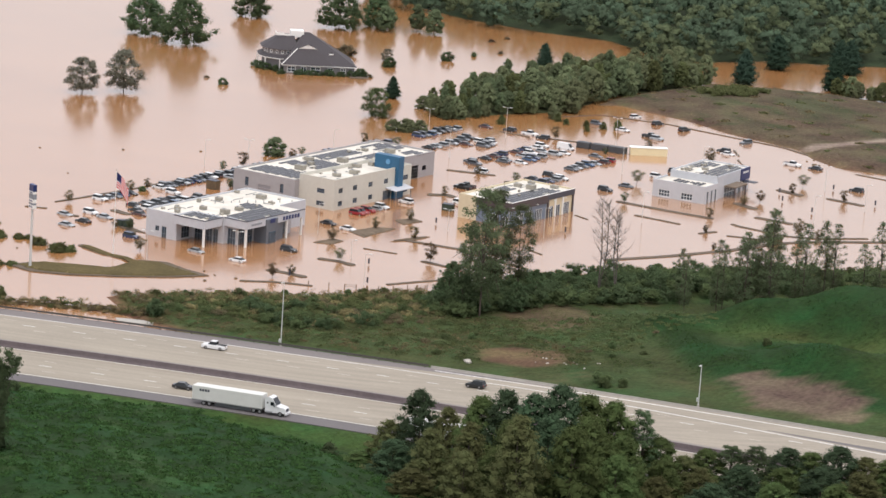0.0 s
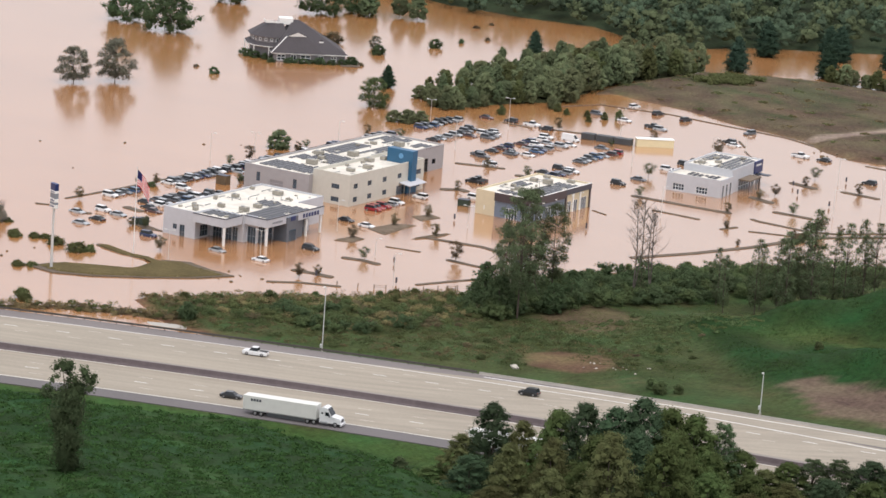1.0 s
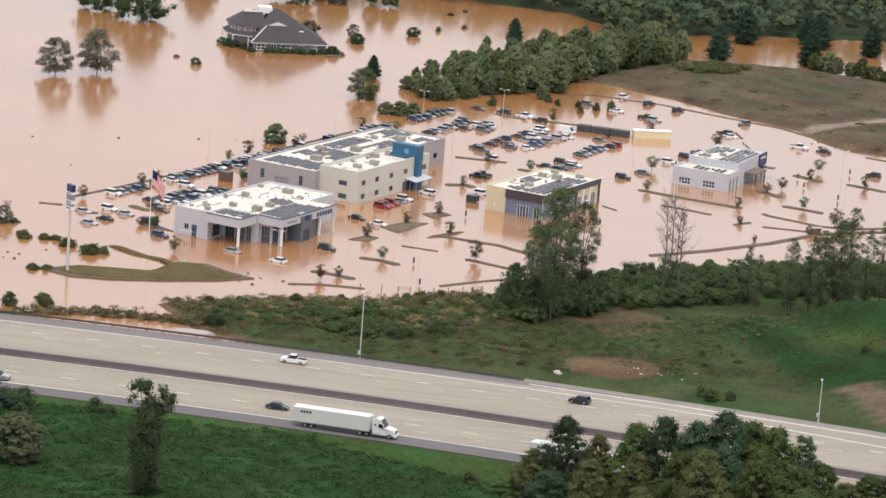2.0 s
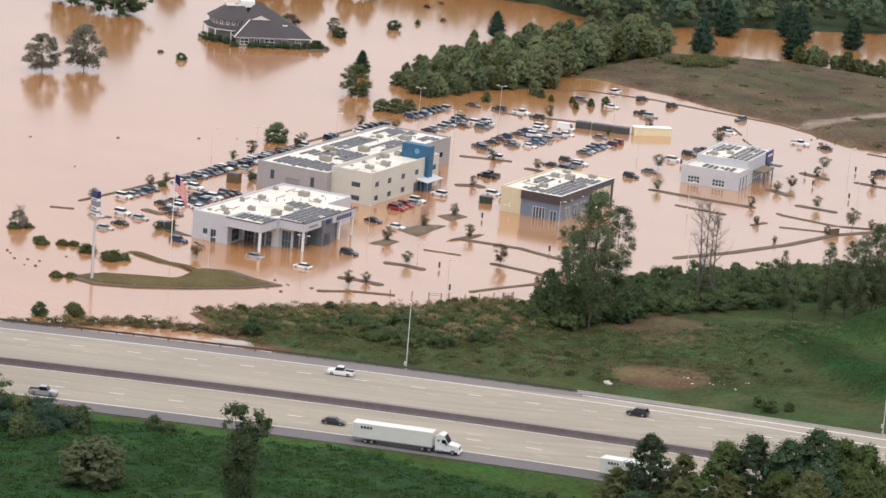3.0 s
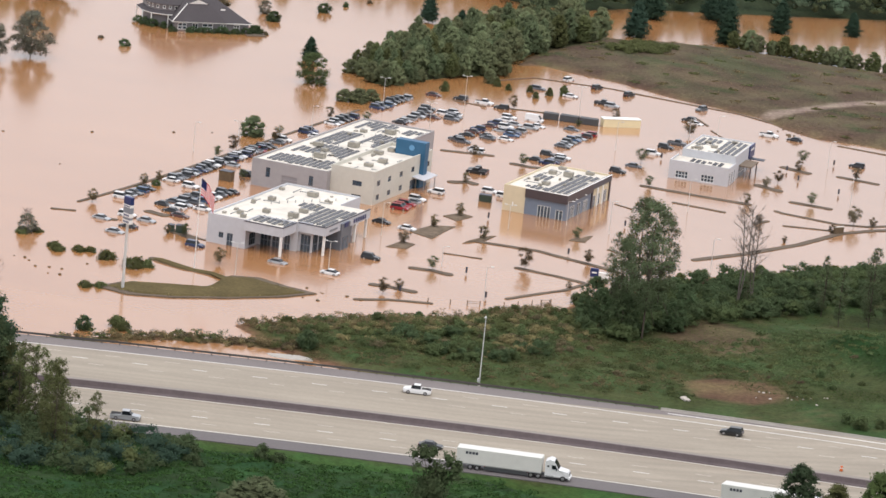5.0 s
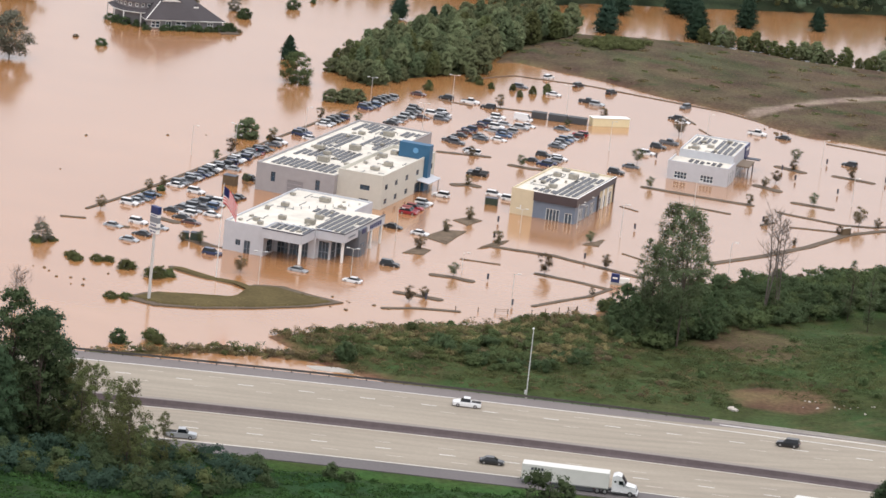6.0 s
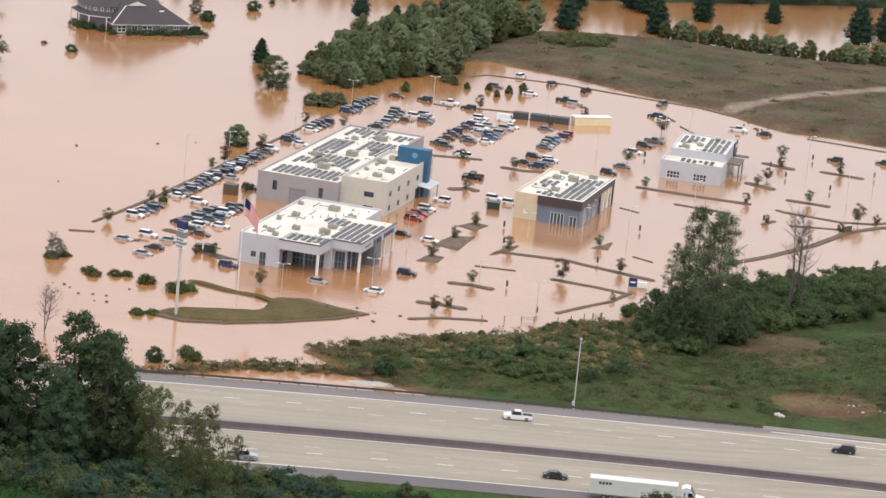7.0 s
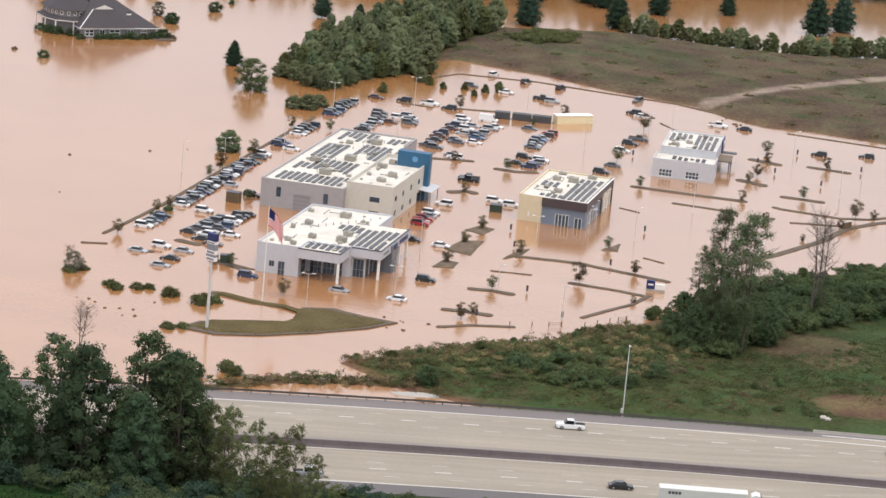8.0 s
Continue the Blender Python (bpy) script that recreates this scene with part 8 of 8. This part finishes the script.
for x, y, s in ((158.2, -116, 1.1), (155, -113.6, 0.9), (161, -113, 0.8), (112, -100, 0.6), (141, -84, 0.7), (170, -64, 0.7)):
    x, y = lifted(x, y)
    shrub[0].put(x, y, ground_z(x, y) - 0.1, POINTS.uniform(0, 360), s)

# dark thicket and tall trees on the bank
dense = scatter([(84, -72), (90, -40), (100, -14), (118, 6), (134, 22), (146, 10), (130, -20), (118, -44), (108, -66), (98, -86), (88, -88)], 2.9, 6000, 0, 41)
thicket("bank_thicket", "dense dark green thicket under the tall trees", LEAF_DARK, dense[::2], 4.4, 2.8, 720, 0.4, 4)
thicket("bank_thicket", "dense green thicket under the tall trees", LEAF_MID, dense[1::2], 3.6, 2.6, 640, 0.38, 5)
east = scatter([(140, 30), (150, 60), (190, 100), (230, 90), (200, 40), (160, 10)], 4.5, 2500, 0, 43)
thicket("bank_thicket", "mixed green scrub on the low eastern bank", LEAF_MID, east, 2.4, 2.4, 600, 0.36, 6)
east2 = scatter([(118, 2), (128, 12), (139, 24), (152, 35), (162, 50), (152, 56), (140, 44), (128, 28), (118, 14)], 2.4, 3000, 0, 44)
thicket("bank_thicket", "green scrub trees by the water's edge", LEAF_MID, east2[::3], 3.2, 2.5, 420, 0.36, 23)
thicket("bank_thicket", "olive scrub by the water's edge", LEAF_OLIVE, east2[1::3], 2.4, 2.4, 380, 0.34, 24)
for x, y, k, s in ((92.5, -60.5, 0, 1.0), (101.5, -81.0, 2, 1.12), (96.5, -56.0, 2, 0.84), (89.0, -66.5, 1, 0.84), (93.0, -73.0, 0, 0.74),
                   (150.0, -38.0, 0, 0.92), (143.0, -27.0, 0, 0.8), (147.0, -20.0, 1, 0.95), (152.0, -14.0, 0, 0.86), (157.0, -10.0, 1, 1.0), (160.0, -16.0, 0, 0.9), (138.0, -26.0, 1, 0.7), (150.0, -26.0, 2, 0.85), (166.0, -6.0, 1, 0.8), (156.0, -36.0, 1, 1.1), (161.0, -28.0, 1, 0.9), (140.5, -34.0, 1, 0.8), (166.0, -22.0, 1, 0.78), (173.0, -12.0, 1, 0.84), (135.0, -40.0, 0, 0.62), (146.0, -28.0, 2, 0.7), (128.0, -30.0, 1, 0.62), (182.0, 0.0, 1, 0.8)):
    thin[k if x < 125 or k == 2 else 1].put(x, y, ground_z(x, y) - 0.3, POINTS.uniform(0, 360), s)
for x, y, s in ((86.0, -70.0, 0.9), (90.5, -78.0, 0.85), (97.0, -82.0, 0.9), (104.0, -60.0, 0.8), (106.0, -72.0, 0.7), (88.0, -58.0, 0.75), (112.0, -40.0, 0.5), (120.0, -26.0, 0.5), (134.0, -10.0, 0.5), (148.0, 4.0, 0.5)):
    bank_tree.put(x, y, ground_z(x, y) - 0.3, POINTS.uniform(0, 360), s)
bare[0].put(110.6, -41.0, ground_z(110.6, -41.0), 30, 1.02)
bare[0].put(112.6, -36.0, ground_z(112.6, -36.0), 160, 0.88)
thin[1].put(113.5, -42.5, ground_z(113.5, -42.5), 40, 0.42)
bare[1].put(-26.6, -147.5, -0.9, 0, 1.0)
bare[1].put(-53.0, -84.0, -0.9, 60, 0.5)

# roadside trees south of the highway
for x, y, k, top in ((168.0, -226.0, 1, 11.3), (172.5, -223.0, 2, 17.9), (177.1, -220.0, 0, 24.2), (183.7, -220.2, 2, 22.2), (191.6, -220.5, 1, 25.8), (196.8, -220.7, 0, 28.3), (203.2, -220.9, 0, 28.8), (207.4, -218.4, 0, 30.9), (210.0, -213.5, 1, 28.6), (212.9, -207.9, 1, 26.7), (216.3, -203.0, 3, 25.1), (219.4, -200.7, 1, 20.0), (223.2, -197.7, 2, 16.6), (226.6, -195.1, 1, 18.0), (230.1, -192.4, 3, 19.0), (234.2, -189.9, 3, 19.2), (239.6, -187.3, 0, 19.5), (243.5, -185.4, 1, 19.1), (248.2, -183.1, 0, 20.8), (253.0, -180.8, 2, 19.2), (257.3, -178.7, 1, 19.3), (176.0, -237.5, 2, 11.5), (181.3, -234.0, 0, 18.0), (189.4, -234.5, 2, 22.0), (198.6, -235.1, 2, 25.1), (207.5, -235.7, 1, 27.6), (214.2, -232.7, 0, 29.0), (218.6, -226.1, 1, 28.1), (222.5, -220.3, 1, 24.5), (227.5, -214.2, 1, 20.1), (232.8, -208.6, 2, 18.5), (238.1, -203.0, 0, 19.0), (244.6, -199.3, 1, 19.1), (251.2, -196.1, 0, 19.9), (257.7, -192.9, 2, 19.6), (184.7, -248.2, 1, 12.3), (194.9, -248.6, 2, 18.4), (206.4, -249.3, 2, 24.2), (218.1, -249.8, 2, 33.2), (224.4, -241.8, 1, 30.7), (229.7, -234.9, 1, 25.3), (234.4, -228.6, 2, 21.3), (240.9, -219.2, 0, 19.4), (249.1, -210.4, 1, 19.4), (259.1, -205.3, 1, 20.3),
                     (20.4, -239, 3, 33), (10.5, -243, 0, 30), (2, -236, 3, 29), (27, -240, 3, 29), (-6, -248, 0, 28), (-14, -240, 3, 27), (15, -232, 1, 19), (3, -230, 2, 18), (-8, -232, 1, 18), (-22, -244, 0, 27), (-30, -238, 0, 24), (-18, -228, 1, 16), (23.5, -233.5, 0, 28.5), (23, -250, 0, 25)):
    z = ground_z(x, y) - 0.3
    k0 = (24.0, 20.0, 22.0, 27.0)[k]
    s = (top - z) / k0
    big[k].put(x, y, z, POINTS.uniform(0, 360), max(0.72, min(1.15, s)), sz=s)
for x, y, top in ((28.6, -226.5, 18.5), (33.5, -230, 19.5), (40, -236, 19.5), (46, -246, 21), (53.8, -260, 27.5), (50, -254, 22), (58, -263, 21), (53.7, -245, 18), (36, -241, 22), (23, -229, 18), (31, -236, 21)):
    z = ground_z(x, y) - 0.3
    sapling.put(x, y, z, POINTS.uniform(0, 360), (top - z) / 20.0)


def vine_tree(x, y, top):
    """A narrow trunk draped in vines that opens into two lobes at the head."""
    rng = np.random.default_rng(75)
    z = ground_z(x, y) - 0.5
    h = top - z
    tree = thing("vine_covered_tree", x, y, z, 25, "tall narrow tree smothered in vines, forked at its head", "tree")
    blobs = []
    for i in range(26):
        k = i / 26
        r = 1.5 + 0.8 * rng.random()
        blobs.append((-0.3 + rng.normal() * 0.7, rng.normal() * 0.7, h * (0.04 + 0.72 * k), r, r * 1.2))
    for cx, cz, spread, n in ((-1.5, 0.87, 1.5, 14), (2.9, 0.83, 1.3, 12), (0.6, 0.72, 1.9, 8)):
        for i in range(n):
            r = 0.55 + 0.5 * rng.random()
            blobs.append((cx + rng.normal() * spread * 0.6, rng.normal() * spread * 0.7, min(h * 0.99 - r, h * cz + rng.normal() * spread * 0.85), r, r))
    part("trunk", trunk_mesh(bmesh.new(), rng, h * 0.86, 0.3, blobs[26:], 10), BARK, tree)
    v, n = cards(rng, blobs, 9000, 0.34, core=0.6)
    crown = new("crown", card_mesh("crown", v, n, LEAF_DARK))
    crown.parent = tree


vine_tree(141.0, -301.0, 40.8)
leafy[0].put(109.0, -294.3, ground_z(109.0, -294.3) - 0.4, 40, 1.3, "dark bushy tree on the green slope", sz=(26.8 - ground_z(109.0, -294.3)) / 11.5)
verge_scrub = scatter([(24, -221), (58, -224), (66, -231), (77, -243), (72, -258), (68, -275), (40, -280), (10, -262), (-30, -236), (-30, -222)], 3.6, 4000, 0, 62)
thicket("verge_thicket", "dark green brush beside the highway", LEAF_DARK, verge_scrub[::3], 4.2, 2.7, 620, 0.36, 31)
thicket("verge_thicket", "deep green brush beside the highway", LEAF_PINE, verge_scrub[1::3], 3.8, 2.6, 600, 0.36, 32)
thicket("verge_thicket", "olive and brown brush beside the highway", LEAF_OLIVE, verge_scrub[2::6], 3.6, 2.5, 560, 0.34, 33)
thicket("verge_thicket", "low dark brush beside the highway", LEAF_DARK, verge_scrub[5::6], 3.2, 2.3, 520, 0.34, 34)
for x, y, s in ((80, -230, 0.9), (83, -229, 0.7), (163, -229, 1.2)):
    shrub[2].put(x, y, ground_z(x, y) - 0.2, POINTS.uniform(0, 360), s)


# ---- small growth, one mass each ----
def ground_growth(name, label, mat, poly, count, size, lift, seed, keep=None, category="vegetation", upright=0.0):
    rng = np.random.default_rng(seed)
    xs, ys = [p[0] for p in poly], [p[1] for p in poly]
    p = np.stack([rng.uniform(min(xs), max(xs), count * 3), rng.uniform(min(ys), max(ys), count * 3)], 1)
    p = p[inside(p[:, 0], p[:, 1], poly) > 0]
    lump = wobble(p[:, 0], p[:, 1], 3.1, seed) + 0.7 * wobble(p[:, 0], p[:, 1], 8.3, seed + 1)
    p = p[lump > rng.uniform(-1.3, 0.6, len(lump))][:count]
    if keep is not None:
        p = p[keep(p[:, 0], p[:, 1])]
    n = len(p)
    lump = wobble(p[:, 0], p[:, 1], 3.1, seed) + 0.7 * wobble(p[:, 0], p[:, 1], 8.3, seed + 1)
    z = height(p[:, 0], p[:, 1]) + lift * (0.3 + np.clip(lump, -0.3, 1)) * rng.uniform(0.2, 1, n)
    c = np.stack([p[:, 0], p[:, 1], z], 1)
    nrm = rng.normal(size=(n, 3)) * 0.35 + np.array([0, -0.2 * upright, 1.0])
    nrm /= np.linalg.norm(nrm, axis=1)[:, None]
    t = np.cross(nrm, rng.normal(size=(n, 3)))
    t /= np.linalg.norm(t, axis=1)[:, None]
    s = np.cross(nrm, t)
    k = size * rng.uniform(0.5, 1.35, n)[:, None]
    v = np.stack([c - t * k * 0.5, c + t * k * 0.5, c + s * k * 0.5], 1).reshape(-1, 3)
    soft = nrm * 0.35 + np.array([0, 0, 0.8])
    soft /= np.linalg.norm(soft, axis=1)[:, None]
    ob = new(name, card_mesh(name, v, np.repeat(soft, 3, axis=0), mat))
    tagged(ob, label, category, kind="stuff")


SLOPE = [(-40, -226), (60, -216), (130, -196), (176, -184), (230, -170), (212, -220), (215, -262), (205, -310), (180, -345), (110, -345), (-20, -310)]
mats = [p for p in scatter(SLOPE, 3.4, 14000, 0, 61) if road_uv(*p)[1] < -54]
thicket("vine_mats", "lumpy mats of green vine leaves over the slope", leaf_material("vine_mat_leaves", (0.046, 0.098, 0.032), 0.3), mats, 0.5, 2.2, 150, 0.42, 14, "vines")
ground_growth("vine_cover", "thick green vine leaves carpeting the slope", LEAF_VINE, SLOPE, 66000, 0.5, 0.35, 3, lambda x, y: road_uv(x, y)[1] < -50)
ground_growth("verge_grass", "mown bright green grass beside the shoulder", leaf_material("verge_blades", (0.045, 0.086, 0.019), 0.25), SLOPE, 30000, 0.4, 0.15, 5, lambda x, y: (road_uv(x, y)[1] < -42.6) & (road_uv(x, y)[1] > -56))
BANK = [(36, -128), (66, -84), (92, -30), (140, 30), (200, 60), (260, 20), (250, -80), (200, -105), (120, -128), (60, -138)]
ground_growth("rough_grass", "rough olive grass and weeds on the bank", leaf_material("rough_blades", (0.070, 0.094, 0.034), 0.35), BANK, 40000, 0.42, 0.25, 7, lambda x, y: (road_uv(x, y)[1] > 19.5) & (within(x, y, DIRT) < -0.5) & (within(x, y, DIRT_SMALL) < -0.5) & (hill_height(*unlift(x, y)[:2], road_uv(x, y)[1]) < 2.4), upright=0.4)
ground_growth("hill_grass", "soft green grass over the mound", leaf_material("hill_blades", (0.030, 0.066, 0.018), 0.3), [(130, -110), (140, -60), (160, -20), (230, -10), (250, -80), (215, -104), (180, -110)], 26000, 0.42, 0.15, 13, lambda x, y: (road_uv(x, y)[1] > 20) & (within(x, y, DIRT) < -1), upright=0.3)
ground_growth("meadow_growth", "dry brown and green meadow grass", leaf_material("meadow_blades", (0.118, 0.092, 0.052), 0.4), MEADOW, 24000, 0.6, 0.2, 9, lambda x, y: (inside(x, y, MEADOW) > 2) & (inside(x, y, TRACK) < -0.5), upright=0.4)


def rubble(name, label, centre, spread, count, size, mat, seed):
    r = random.Random(seed)
    for i in range(count):
        x, y = centre[0] + r.uniform(-1, 1) * spread[0], centre[1] + r.uniform(-1, 1) * spread[1]
        bm = bmesh.new()
        bmesh.ops.create_icosphere(bm, subdivisions=1, radius=size * r.uniform(0.5, 1.2))
        for v in bm.verts:
            v.co *= r.uniform(0.7, 1.2)
            v.co.z *= 0.6
        ob = part(name, bm, mat, None)
        ob.location = (x, y, max(0.0, ground_z(x, y)) + size * 0.12)
        tagged(ob, label, "rock" if "rock" in name else "debris", label.split()[0] + " pieces")


rubble("pale_rock", "pale boulder on the grassy bank", (125.9, -123.0), (0.8, 0.8), 2, 0.9, ROCK, 1)
rubble("pale_rock", "broken pale rubble on the bank", lifted(140, -104), (8, 3), 14, 0.35, ROCK, 2)
rubble("floating_debris", "drifting brush in the flood water", (-30, -112), (12, 9), 9, 0.45, DEBRIS, 3)
rubble("floating_debris", "drifting brush in the flood water", (30, -92), (8, 5), 10, 0.45, DEBRIS, 4)
rubble("floating_debris", "drifting brush in the flood water", (-85, 20), (30, 40), 6, 0.5, DEBRIS, 5)
rubble("floating_debris", "drifting brush in the flood water", (54, 186), (8, 5), 8, 0.6, DEBRIS, 6)


def traffic_barrel(u, v):
    x, y = road_xy(u, v)
    b = thing("traffic_barrel", x, y, ROAD_Z + float(rise(u)), 0, "orange and white traffic barrel on the highway", "traffic barrel")
    bm = tube(bmesh.new(), (0, 0, 0.05), (0, 0, 1.0), 0.3, 0.24, 12)
    part("drum", bm, surface("orange_plastic", (0.65, 0.13, 0.02), 0.5, 0.08), b)
    part("band", tube(bmesh.new(), (0, 0, 0.55), (0, 0, 0.7), 0.272, 0.268, 12), TRIM, b)
    part("foot", tube(bmesh.new(), (0, 0, 0), (0, 0, 0.06), 0.42, 0.42, 12), RUBBER, b)


traffic_barrel(96, -7.6)
